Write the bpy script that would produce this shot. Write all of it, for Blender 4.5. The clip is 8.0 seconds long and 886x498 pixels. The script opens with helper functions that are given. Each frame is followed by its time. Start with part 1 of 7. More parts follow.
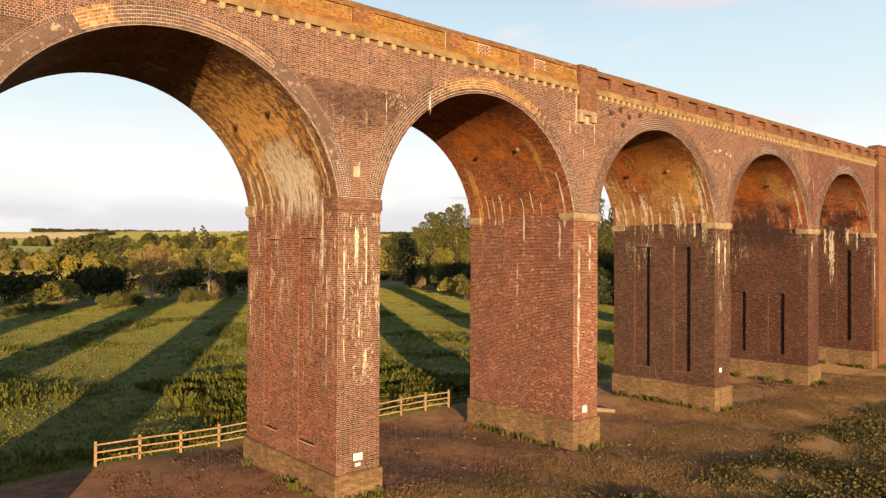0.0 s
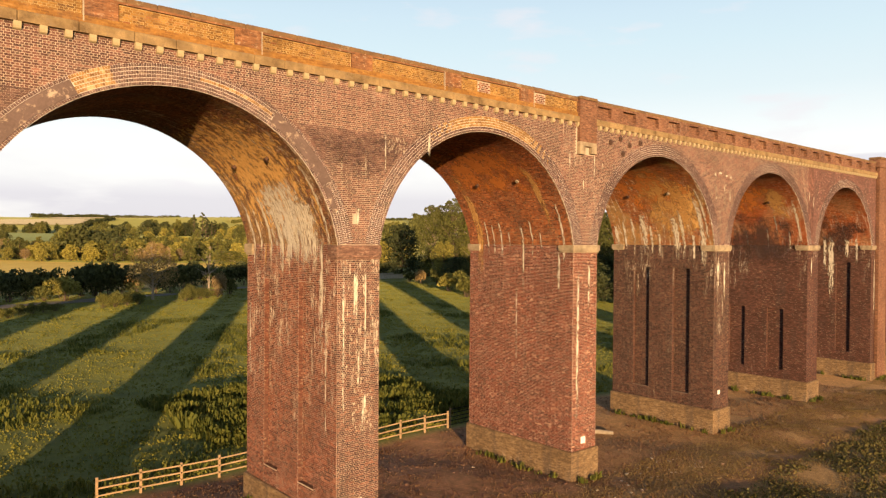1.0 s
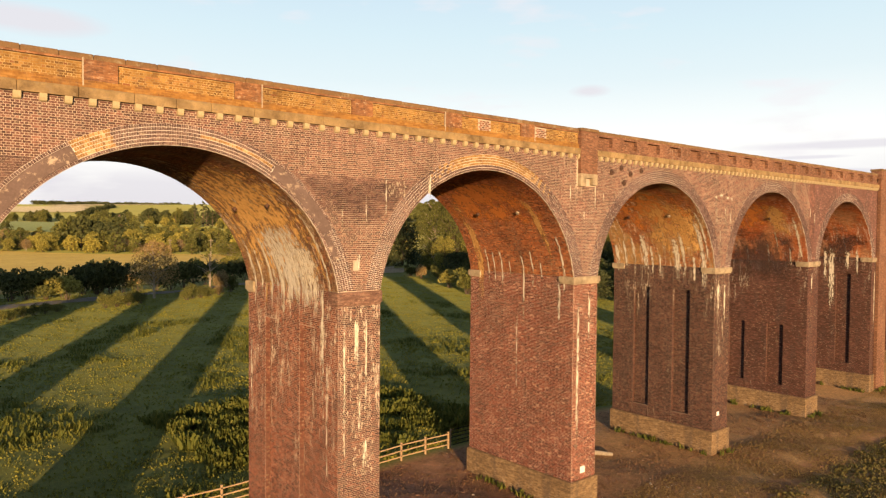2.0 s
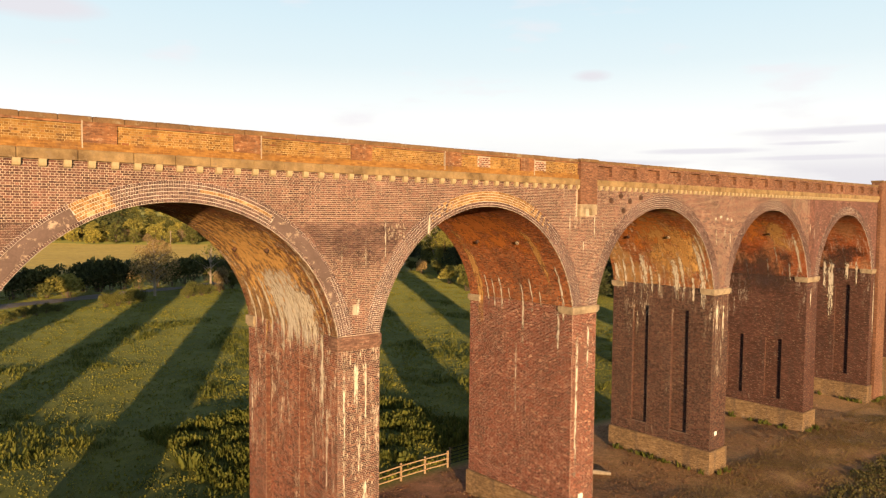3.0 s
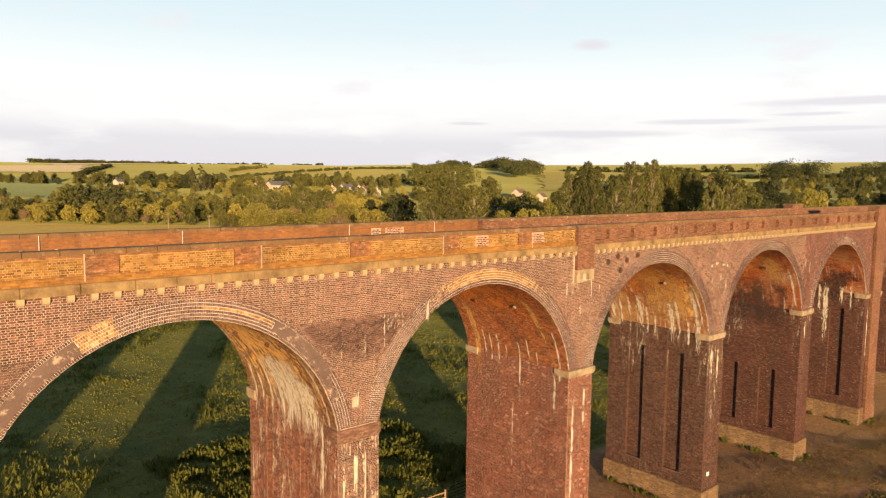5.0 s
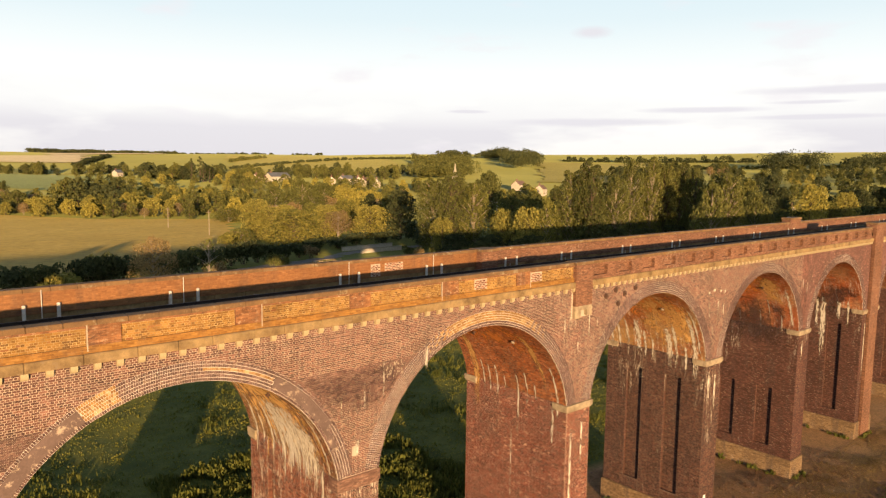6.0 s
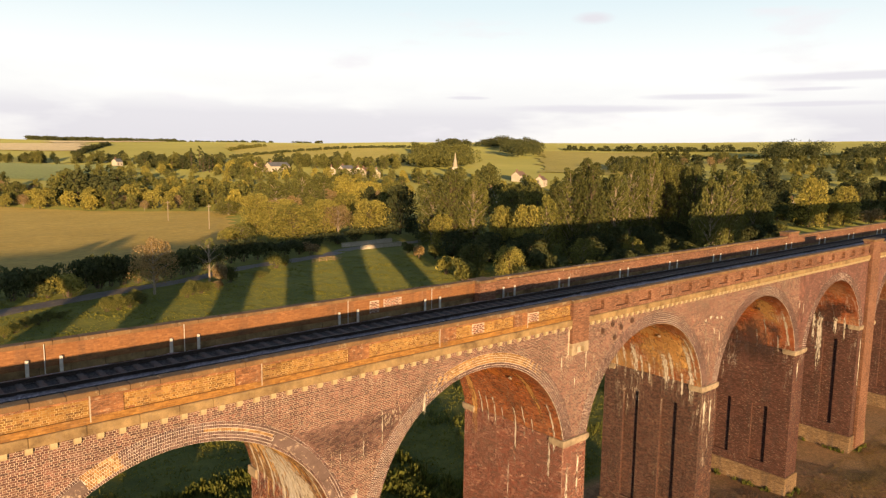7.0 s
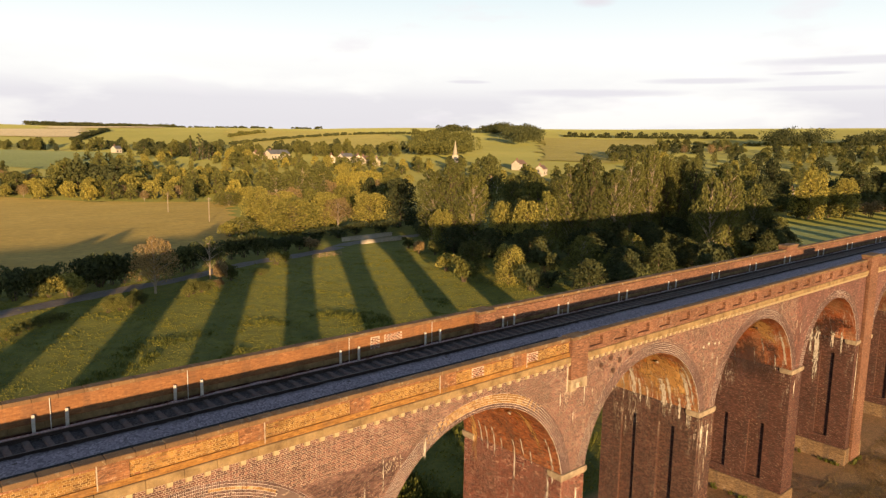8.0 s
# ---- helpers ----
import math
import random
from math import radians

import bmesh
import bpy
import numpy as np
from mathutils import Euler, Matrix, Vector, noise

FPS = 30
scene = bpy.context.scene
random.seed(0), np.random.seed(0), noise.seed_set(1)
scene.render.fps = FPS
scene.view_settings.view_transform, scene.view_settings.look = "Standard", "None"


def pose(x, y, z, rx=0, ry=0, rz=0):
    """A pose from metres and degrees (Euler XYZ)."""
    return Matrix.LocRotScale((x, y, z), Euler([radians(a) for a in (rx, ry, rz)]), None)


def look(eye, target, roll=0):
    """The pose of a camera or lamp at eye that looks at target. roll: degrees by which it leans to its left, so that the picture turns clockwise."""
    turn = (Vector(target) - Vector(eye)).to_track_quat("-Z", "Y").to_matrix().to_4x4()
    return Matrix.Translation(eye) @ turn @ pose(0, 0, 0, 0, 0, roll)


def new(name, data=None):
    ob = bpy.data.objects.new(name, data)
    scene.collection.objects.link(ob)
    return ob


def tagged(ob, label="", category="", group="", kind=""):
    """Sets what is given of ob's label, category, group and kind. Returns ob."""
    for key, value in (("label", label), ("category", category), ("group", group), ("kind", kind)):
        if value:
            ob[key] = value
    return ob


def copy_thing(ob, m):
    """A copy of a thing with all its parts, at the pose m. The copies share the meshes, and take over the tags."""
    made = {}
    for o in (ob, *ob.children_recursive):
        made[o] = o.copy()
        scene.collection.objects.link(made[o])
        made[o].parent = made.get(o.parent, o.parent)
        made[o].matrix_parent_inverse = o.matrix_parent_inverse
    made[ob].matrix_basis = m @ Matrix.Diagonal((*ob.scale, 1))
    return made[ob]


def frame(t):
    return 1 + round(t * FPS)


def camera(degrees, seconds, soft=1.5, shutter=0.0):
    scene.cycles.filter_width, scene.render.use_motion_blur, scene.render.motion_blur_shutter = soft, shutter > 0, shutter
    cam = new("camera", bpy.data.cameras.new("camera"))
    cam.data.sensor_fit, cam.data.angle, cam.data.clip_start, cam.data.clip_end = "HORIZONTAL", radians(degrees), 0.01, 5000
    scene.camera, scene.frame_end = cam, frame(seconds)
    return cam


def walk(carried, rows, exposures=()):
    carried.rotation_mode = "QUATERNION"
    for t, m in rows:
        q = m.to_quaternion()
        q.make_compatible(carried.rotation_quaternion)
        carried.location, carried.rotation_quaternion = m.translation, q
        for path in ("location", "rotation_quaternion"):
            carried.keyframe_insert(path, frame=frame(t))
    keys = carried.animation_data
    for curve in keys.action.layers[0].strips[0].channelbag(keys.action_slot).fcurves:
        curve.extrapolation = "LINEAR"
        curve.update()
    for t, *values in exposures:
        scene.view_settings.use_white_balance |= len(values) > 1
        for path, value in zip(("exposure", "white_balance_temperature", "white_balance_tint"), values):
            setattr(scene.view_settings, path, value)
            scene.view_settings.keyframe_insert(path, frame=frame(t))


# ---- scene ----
import itertools

cam = camera(64.3, 8.0, 1.3)
PATH = [
    (0, (-15.465, -22.849, 8.892), (-14.161, -21.333, 8.912), 0.3),
    (0.5, (-15.431, -22.845, 10.089), (-14.127, -21.329, 10.087), 0.4),
    (1, (-15.446, -22.865, 11.324), (-14.142, -21.349, 11.3), 0.4),
    (1.5, (-15.457, -22.86, 12.522), (-14.154, -21.344, 12.478), 0.4),
    (3, (-15.42, -22.878, 15.961), (-14.12, -21.362, 15.856), 0.5),
    (3.5, (-15.407, -22.881, 17.142), (-14.107, -21.366, 17.017), 0.5),
    (4, (-15.407, -22.878, 18.325), (-14.107, -21.365, 18.179), 0.5),
    (4.5, (-15.441, -22.826, 19.596), (-14.14, -21.316, 19.426), 0.6),
    (6, (-15.418, -22.786, 23.321), (-14.118, -21.282, 23.1), 0.7),
    (6.5, (-15.354, -22.795, 24.686), (-14.056, -21.293, 24.444), 0.7),
    (7, (-15.363, -22.817, 25.981), (-14.066, -21.317, 25.723), 0.8),
    (7.5, (-15.366, -22.788, 27.366), (-14.07, -21.29, 27.087), 0.8),
    (8, (-15.339, -22.695, 28.762), (-14.045, -21.2, 28.461), 0.9),
]
walk(cam, [(t, look(eye, target, roll)) for t, eye, target, roll in PATH])

# ---- light ----
SUN_ELEV = 5.3
SUN_AZ = 209.1
s_el, s_az = radians(SUN_ELEV), radians(SUN_AZ)
to_sun = Vector((math.sin(s_az) * math.cos(s_el), math.cos(s_az) * math.cos(s_el), math.sin(s_el)))
sun_data = bpy.data.lights.new("sun", "SUN")
sun_data.energy, sun_data.angle, sun_data.color = 5.0, radians(0.6), (1.0, 0.655, 0.335)
sun = new("sun", sun_data)
sun.matrix_world = look(to_sun * 300, (0, 0, 0))

world = bpy.data.worlds.new("evening_sky")
world.use_nodes = True
scene.world = world
scene.view_settings.exposure = 0.96


def wire(tree, a, out, b, inp):
    tree.links.new(a.outputs[out], b.inputs[inp])


def build_sky():
    t = world.node_tree
    t.nodes.clear()
    N = t.nodes.new
    out, bg = N("ShaderNodeOutputWorld"), N("ShaderNodeBackground")
    sky = N("ShaderNodeTexSky")
    sky.sky_type, sky.sun_disc = "NISHITA", False
    sky.sun_elevation, sky.sun_rotation = s_el, s_az
    sky.air_density, sky.dust_density, sky.ozone_density = 1.0, 1.2, 2.0
    co = N("ShaderNodeTexCoord")
    sep = N("ShaderNodeSeparateXYZ")
    wire(t, co, "Generated", sep, 0)
    # evening haze: white low down, pale blue above
    grad = ramp(t, sep, ((0.0, (0.86, 0.83, 0.81)), (0.05, (0.92, 0.90, 0.88)), (0.12, (0.93, 0.93, 0.90)), (0.20, (0.71, 0.81, 0.84)), (0.26, (0.63, 0.77, 0.83)), (0.36, (0.52, 0.67, 0.80)), (0.55, (0.17, 0.26, 0.40)), (0.85, (0.075, 0.12, 0.20))), "Z")
    gain = mix(t, 1.0, grad, 10.0, "MULTIPLY")
    fade = t.nodes.new("ShaderNodeMapRange")
    fade.inputs["From Min"].default_value, fade.inputs["From Max"].default_value = 0.30, 0.65
    fade.inputs["To Min"].default_value, fade.inputs["To Max"].default_value = 0.92, 0.6
    wire(t, sep, "Z", fade, "Value")
    base = mix(t, fade, sky, gain)
    # a low bank of lilac cloud and thin streaks
    v1 = coords(t, "Generated", (2.0, 2.0, 9.0))
    n1 = noise_at(t, v1, 1.7, 5.0, 0.5)
    c1 = ramp(t, n1, ((0.38, GREY[0]), (0.52, GREY[1])))
    low = ramp(t, sep, ((0.0, (0.6, 0.6, 0.6)), (0.02, (1.0, 1.0, 1.0)), (0.055, (0.95, 0.95, 0.95)), (0.075, (0.4, 0.4, 0.4)), (0.13, (0.0, 0.0, 0.0))), "Z")
    k1 = mix(t, 1.0, c1, low, "MULTIPLY")
    base = mix(t, mix(t, 1.0, k1, 0.7, "MULTIPLY"), base, (6.0, 5.75, 6.3))
    v2 = coords(t, "Generated", (2.4, 2.4, 9.0))
    n2 = noise_at(t, v2, 2.6, 6.0, 0.5)
    c2 = ramp(t, n2, ((0.60, GREY[0]), (0.74, GREY[1])))
    base = mix(t, mix(t, 1.0, c2, 0.7, "MULTIPLY"), base, (7.6, 7.2, 7.5))
    # a few small clouds
    rag = noise_at(t, coords(t, "Generated", (1, 1, 3)), 9.0, 5.0, 0.6)
    for s, up, wide, tall in ((0.20, 0.185, 0.035, 0.010), (0.57, 0.104, 0.16, 0.007), (0.36, 0.083, 0.10, 0.005), (-0.60, 0.24, 0.10, 0.02), (0.40, 0.33, 0.20, 0.02), (0.20, 0.068, 0.15, 0.007), (0.03, 0.082, 0.035, 0.003), (0.51, 0.090, 0.06, 0.003), (0.52, 0.072, 0.11, 0.004), (-0.85, 0.145, 0.09, 0.005)):
        d = Vector((0.655 + 0.756 * s, 0.756 - 0.655 * s)).normalized() * math.sqrt(1 - up * up)
        off = t.nodes.new("ShaderNodeVectorMath")
        off.operation = "SUBTRACT"
        off.inputs[1].default_value = (d.x, d.y, up)
        wire(t, co, "Generated", off, 0)
        sc = t.nodes.new("ShaderNodeVectorMath")
        sc.operation = "MULTIPLY"
        sc.inputs[1].default_value = (1 / wide, 1 / wide, 1 / tall)
        wire(t, off, 0, sc, 0)
        ln = t.nodes.new("ShaderNodeVectorMath")
        ln.operation = "LENGTH"
        wire(t, sc, 0, ln, 0)
        near = t.nodes.new("ShaderNodeMapRange")
        near.inputs["From Min"].default_value, near.inputs["From Max"].default_value = 1.3, 0.0
        wire(t, ln, "Value", near, "Value")
        k = ramp(t, math_node(t, "MULTIPLY", near, math_node(t, "ADD", rag, 0.35)), ((0.22, GREY[0]), (0.55, GREY[1])), 0)
        base = mix(t, mix(t, 1.0, k, 0.85, "MULTIPLY"), base, (6.8, 6.55, 6.95))
    wire(t, base, 0, bg, "Color")
    bg.inputs["Strength"].default_value = 0.062
    wire(t, bg, 0, out, 0)


# ---- materials ----


def material(name, rough=0.85):
    m = bpy.data.materials.new(name)
    m.use_nodes = True
    b = m.node_tree.nodes["Principled BSDF"]
    b.inputs["Roughness"].default_value = rough
    b.inputs["Specular IOR Level"].default_value = 0.25
    return m, m.node_tree, b


def coords(t, kind="Object", scale=(1, 1, 1)):
    co, mp = t.nodes.new("ShaderNodeTexCoord"), t.nodes.new("ShaderNodeMapping")
    mp.inputs["Scale"].default_value = scale
    wire(t, co, kind, mp, "Vector")
    return mp


def noise_at(t, vec, scale, detail=4.0, rough=0.6):
    n = t.nodes.new("ShaderNodeTexNoise")
    n.inputs["Scale"].default_value, n.inputs["Detail"].default_value, n.inputs["Roughness"].default_value = scale, detail, rough
    wire(t, vec, 0, n, "Vector")
    return n


def ramp(t, src, stops, out="Fac"):
    r = t.nodes.new("ShaderNodeValToRGB")
    els = r.color_ramp.elements
    while len(els) < len(stops):
        els.new(0.5)
    for e, (p, c) in zip(els, stops):
        e.position, e.color = p, (*c, 1) if len(c) == 3 else c
    wire(t, src, out, r, "Fac")
    return r


def mix(t, fac, a, b, mode="MIX"):
    """fac, a, b: a node (its first output), a number or a colour."""
    m = t.nodes.new("ShaderNodeMixRGB")
    m.blend_type = mode
    for i, v in enumerate((fac, a, b)):
        if isinstance(v, (int, float)):
            m.inputs[i].default_value = v if i == 0 else (v, v, v, 1)
        elif isinstance(v, tuple):
            m.inputs[i].default_value = (*v, 1)
        else:
            wire(t, v, 0, m, i)
    return m


def math_node(t, op, a, b=0.0):
    m = t.nodes.new("ShaderNodeMath")
    m.operation = op
    for i, v in enumerate((a, b)):
        if isinstance(v, (int, float)):
            m.inputs[i].default_value = v
        else:
            wire(t, v, 0, m, i)
    return m


def bump(t, bsdf, height, strength, dist):
    b = t.nodes.new("ShaderNodeBump")
    b.inputs["Strength"].default_value, b.inputs["Distance"].default_value = strength, dist
    wire(t, height, 0, b, "Height")
    wire(t, b, 0, bsdf, "Normal")


def grass_sheen(b, weight, tint):
    """The nap of standing grass."""
    b.inputs["Sheen Weight"].default_value = weight
    b.inputs["Sheen Roughness"].default_value = 0.45
    b.inputs["Sheen Tint"].default_value = (*tint, 1)


GREY = ((0.0, 0.0, 0.0), (1.0, 1.0, 1.0))


def white_streaks(t, amount, zone=None, gather=0.15):
    """Lime that has run down a wall: narrow upright streaks, gathered in patches; zone: heights between which they gather."""
    n = noise_at(t, coords(t, "UV", (2.2, 0.30, 1)), 2.0, 8.0, 0.74)
    n2 = noise_at(t, coords(t, "UV", (6.0, 2.4, 1)), 2.0, 5.0, 0.7)
    big = noise_at(t, coords(t, "UV", (0.22, 0.10, 1)), 1.7, 3.0)
    a = ramp(t, n, ((0.52, GREY[0]), (0.60, GREY[1])))
    a = mix(t, 1.0, a, ramp(t, n2, ((0.42, (0.0, 0.0, 0.0)), (0.56, GREY[1]))), "MULTIPLY")
    if zone:
        sep = t.nodes.new("ShaderNodeSeparateXYZ")
        wire(t, coords(t, "UV"), 0, sep, 0)
        up = t.nodes.new("ShaderNodeMapRange")
        up.inputs["From Min"].default_value, up.inputs["From Max"].default_value = zone[0], zone[1]
        wire(t, sep, "Y", up, "Value")
        dn = t.nodes.new("ShaderNodeMapRange")
        dn.inputs["From Min"].default_value, dn.inputs["From Max"].default_value = zone[3], zone[2]
        wire(t, sep, "Y", dn, "Value")
        z = math_node(t, "MULTIPLY", up, dn)
        big2 = math_node(t, "ADD", big, math_node(t, "MULTIPLY", z, gather))
        b = ramp(t, big2, ((0.56, GREY[0]), (0.68, GREY[1])), 0)
    else:
        b = ramp(t, big, ((0.57, GREY[0]), (0.70, GREY[1])))
    k = mix(t, 1.0, a, b, "MULTIPLY")
    return mix(t, 1.0, k, amount, "MULTIPLY")


def brick_material(name, dark, mid, light, mortar, streak=0.5, patch=None, patch_amount=0.0, mortar_size=0.014, soot=0.35, zone=None, speck=(0.7, 1.0)):
    """Brickwork in metres on the UV map."""
    m, t, b = material(name, 0.88)
    v = coords(t, "UV")
    br = t.nodes.new("ShaderNodeTexBrick")
    br.offset, br.squash = 0.5, 1.0
    for key, val in (("Scale", 1.0), ("Mortar Size", mortar_size), ("Mortar Smooth", 0.3), ("Bias", 0.0), ("Brick Width", 0.225), ("Row Height", 0.075)):
        br.inputs[key].default_value = val
    br.inputs["Color1"].default_value, br.inputs["Color2"].default_value, br.inputs["Mortar"].default_value = (0, 0, 0, 1), (1, 1, 1, 1), (0.5, 0.5, 0.5, 1)
    wire(t, v, 0, br, "Vector")
    tone = ramp(t, br, ((0.0, dark), (0.5, mid), (1.0, light)), "Color")
    large = noise_at(t, coords(t, "UV"), 0.35, 5.0)
    lr = ramp(t, large, ((0.3, (0.62, 0.58, 0.56)), (0.7, (1.25, 1.2, 1.15))))
    col = mix(t, 0.75, tone, lr, "MULTIPLY")
    if patch:
        pn = noise_at(t, coords(t, "UV", (0.5, 0.5, 1)), 0.9, 4.0)
        pr = ramp(t, pn, ((0.46, GREY[0]), (0.58, GREY[1])))
        col = mix(t, mix(t, 1.0, pr, patch_amount, "MULTIPLY"), col, patch)
    joint = mix(t, mix(t, 1.0, br, 1.0, "MULTIPLY"), col, col)
    wire(t, br, "Fac", joint, 0)
    joint.inputs[2].default_value = (*mortar, 1)
    fine = noise_at(t, coords(t, "UV"), 9.0, 3.0)
    fr = ramp(t, fine, ((0.25, (0.75, 0.75, 0.75)), (0.75, (1.2, 1.2, 1.2))))
    col = mix(t, 0.8, joint, fr, "MULTIPLY")
    sn = noise_at(t, coords(t, "UV", (0.8, 0.16, 1)), 1.3, 4.0)
    sr = ramp(t, sn, ((0.50, GREY[0]), (0.68, GREY[1])))
    col = mix(t, mix(t, 1.0, sr, soot, "MULTIPLY"), col, (0.06, 0.045, 0.04))
    col = speckle(t, col, *speck)
    if streak:
        col = mix(t, white_streaks(t, streak, zone), col, (0.62, 0.55, 0.45))
    wire(t, col, 0, b, "Base Color")
    h = math_node(t, "SUBTRACT", 1.0, 0.0)
    wire(t, br, "Fac", h, 1)
    h2 = math_node(t, "ADD", h, math_node(t, "MULTIPLY", fine, 0.4))
    bump(t, b, h2, 0.5, 0.012)
    return m


def speckle(t, col, amount=0.7, rough=1.0):
    """Single bricks whitened by lime or blackened by soot."""
    n = noise_at(t, coords(t, "UV", (1.0, 2.2, 1)), 4.2, 3.0, 0.7)
    big = noise_at(t, coords(t, "UV"), 0.5, 3.0)
    pale = mix(t, 1.0, ramp(t, n, ((0.57, GREY[0]), (0.64, GREY[1]))), ramp(t, big, ((0.35, (0.15, 0.15, 0.15)), (0.65, GREY[1]))), "MULTIPLY")
    col = mix(t, mix(t, 1.0, pale, amount, "MULTIPLY"), col, (0.48, 0.36, 0.25))
    course = noise_at(t, coords(t, "UV", (1.6, 4.5, 1)), 1.0, 4.0, 0.85)
    col = mix(t, 0.85 * rough, col, ramp(t, course, ((0.32, (0.50, 0.48, 0.48)), (0.5, (1.0, 1.0, 1.0)), (0.68, (1.45, 1.42, 1.38)))), "MULTIPLY")
    dark = ramp(t, n, ((0.32, GREY[1]), (0.42, GREY[0])))
    return mix(t, mix(t, 1.0, dark, 0.6 * rough, "MULTIPLY"), col, (0.04, 0.024, 0.02))


def stone_material(name, base, dark, scale=1.0, rough=0.85, lichen=None):
    m, t, b = material(name, rough)
    big = noise_at(t, coords(t), 0.9 * scale, 5.0)
    fine = noise_at(t, coords(t), 14.0 * scale, 4.0)
    col = mix(t, ramp(t, big, ((0.35, GREY[0]), (0.7, GREY[1]))), base, dark)
    col = mix(t, 0.6, col, ramp(t, fine, ((0.25, (0.7, 0.7, 0.7)), (0.75, (1.2, 1.2, 1.2)))), "MULTIPLY")
    if lichen:
        ln = noise_at(t, coords(t), 2.3 * scale, 6.0, 0.7)
        col = mix(t, ramp(t, ln, ((0.55, GREY[0]), (0.64, GREY[1]))), col, lichen)
    wire(t, col, 0, b, "Base Color")
    bump(t, b, fine, 0.4, 0.01)
    return m


def island_brick_material(name, stops, streak=0.4, soot=0.3, zone=None, patch=None, gather=0.15):
    """For bricks that are meshes: the tone changes from brick to brick."""
    m, t, b = material(name, 0.88)
    geo = t.nodes.new("ShaderNodeNewGeometry")
    info = t.nodes.new("ShaderNodeObjectInfo")
    rnd = math_node(t, "FRACT", 0.0)
    add = t.nodes.new("ShaderNodeMath")
    add.operation = "ADD"
    wire(t, geo, "Random Per Island", add, 0)
    wire(t, info, "Random", add, 1)
    wire(t, add, 0, rnd, 0)
    tone = ramp(t, rnd, stops, 0)
    large = noise_at(t, coords(t, "UV"), 0.4, 5.0)
    col = mix(t, 0.8, tone, ramp(t, large, ((0.3, (0.6, 0.57, 0.55)), (0.7, (1.25, 1.2, 1.15)))), "MULTIPLY")
    fine = noise_at(t, coords(t, "UV"), 16.0, 3.0)
    col = mix(t, 0.7, col, ramp(t, fine, ((0.25, (0.72, 0.72, 0.72)), (0.75, (1.2, 1.2, 1.2)))), "MULTIPLY")
    if patch:
        pn = noise_at(t, coords(t, "UV", (0.55, 0.3, 1)), 0.9, 4.0)
        col = mix(t, mix(t, 1.0, ramp(t, pn, ((0.50, GREY[0]), (0.60, GREY[1]))), 0.75, "MULTIPLY"), col, patch)
    sn = noise_at(t, coords(t, "UV", (0.8, 0.16, 1)), 1.3, 4.0)
    col = mix(t, mix(t, 1.0, ramp(t, sn, ((0.50, GREY[0]), (0.68, GREY[1]))), soot, "MULTIPLY"), col, (0.06, 0.045, 0.04))
    if streak:
        col = speckle(t, col, 0.4 if streak > 0.2 else 0.15, 1.0 if streak > 0.2 else 0.3)
        col = mix(t, white_streaks(t, streak, zone, gather), col, (0.66, 0.57, 0.44))
    wire(t, col, 0, b, "Base Color")
    bump(t, b, fine, 0.3, 0.006)
    return m


build_sky()
MAUVE_STOPS = ((0.0, (0.074, 0.038, 0.034)), (0.35, (0.125, 0.060, 0.049)), (0.7, (0.165, 0.078, 0.062)), (1.0, (0.22, 0.108, 0.08)))
ORANGE_STOPS = ((0.0, (0.16, 0.078, 0.022)), (0.35, (0.24, 0.122, 0.03)), (0.7, (0.31, 0.165, 0.042)), (0.9, (0.36, 0.20, 0.06)), (1.0, (0.22, 0.085, 0.034)))
MORTAR = (0.46, 0.37, 0.30)
M_WALL = brick_material("mauve_brickwork", (0.105, 0.052, 0.045), (0.15, 0.073, 0.06), (0.195, 0.10, 0.082), (0.44, 0.34, 0.27), 0.55)
M_PIER = brick_material("pier_brickwork", (0.09, 0.038, 0.028), (0.135, 0.056, 0.038), (0.185, 0.08, 0.053), MORTAR, 0.8)
M_PIER_RED = brick_material("red_refaced_brickwork", (0.20, 0.06, 0.042), (0.27, 0.085, 0.055), (0.32, 0.12, 0.08), (0.42, 0.30, 0.24), 0.25, soot=0.1)
M_PIER_BLUE = brick_material("blue_engineering_brickwork", (0.052, 0.025, 0.02), (0.082, 0.037, 0.028), (0.115, 0.053, 0.037), (0.20, 0.125, 0.085), 0.6, zone=(8.5, 10.8, 12.0, 13.0), speck=(0.4, 1.0))
M_SOFFIT = brick_material("soffit_brickwork", (0.09, 0.033, 0.015), (0.15, 0.054, 0.022), (0.21, 0.085, 0.034), (0.30, 0.22, 0.15), 0.75, patch=(0.46, 0.36, 0.22), patch_amount=0.35, soot=0.4)
M_SOFFIT_RED = brick_material("red_soffit_brickwork", (0.19, 0.05, 0.017), (0.29, 0.078, 0.024), (0.37, 0.115, 0.036), (0.32, 0.19, 0.10), 0.6, zone=(11.0, 14.0, 18.0, 19.0), patch=(0.44, 0.31, 0.17), patch_amount=0.25, soot=0.3)
M_PARAPET = brick_material("orange_parapet_brickwork", (0.19, 0.09, 0.025), (0.275, 0.135, 0.033), (0.34, 0.18, 0.05), (0.42, 0.30, 0.17), 0.12, soot=0.3, speck=(0.15, 0.35))
M_PARAPET_INNER = brick_material("terracotta_parapet_brickwork", (0.19, 0.085, 0.035), (0.235, 0.108, 0.043), (0.28, 0.135, 0.056), (0.33, 0.20, 0.11), 0.15, soot=0.35, speck=(0.08, 0.15))
M_PARAPET_OLD = brick_material("old_parapet_brickwork", (0.11, 0.055, 0.035), (0.18, 0.088, 0.053), (0.25, 0.132, 0.078), (0.50, 0.385, 0.28), 0.3, soot=0.18, speck=(0.35, 0.5))
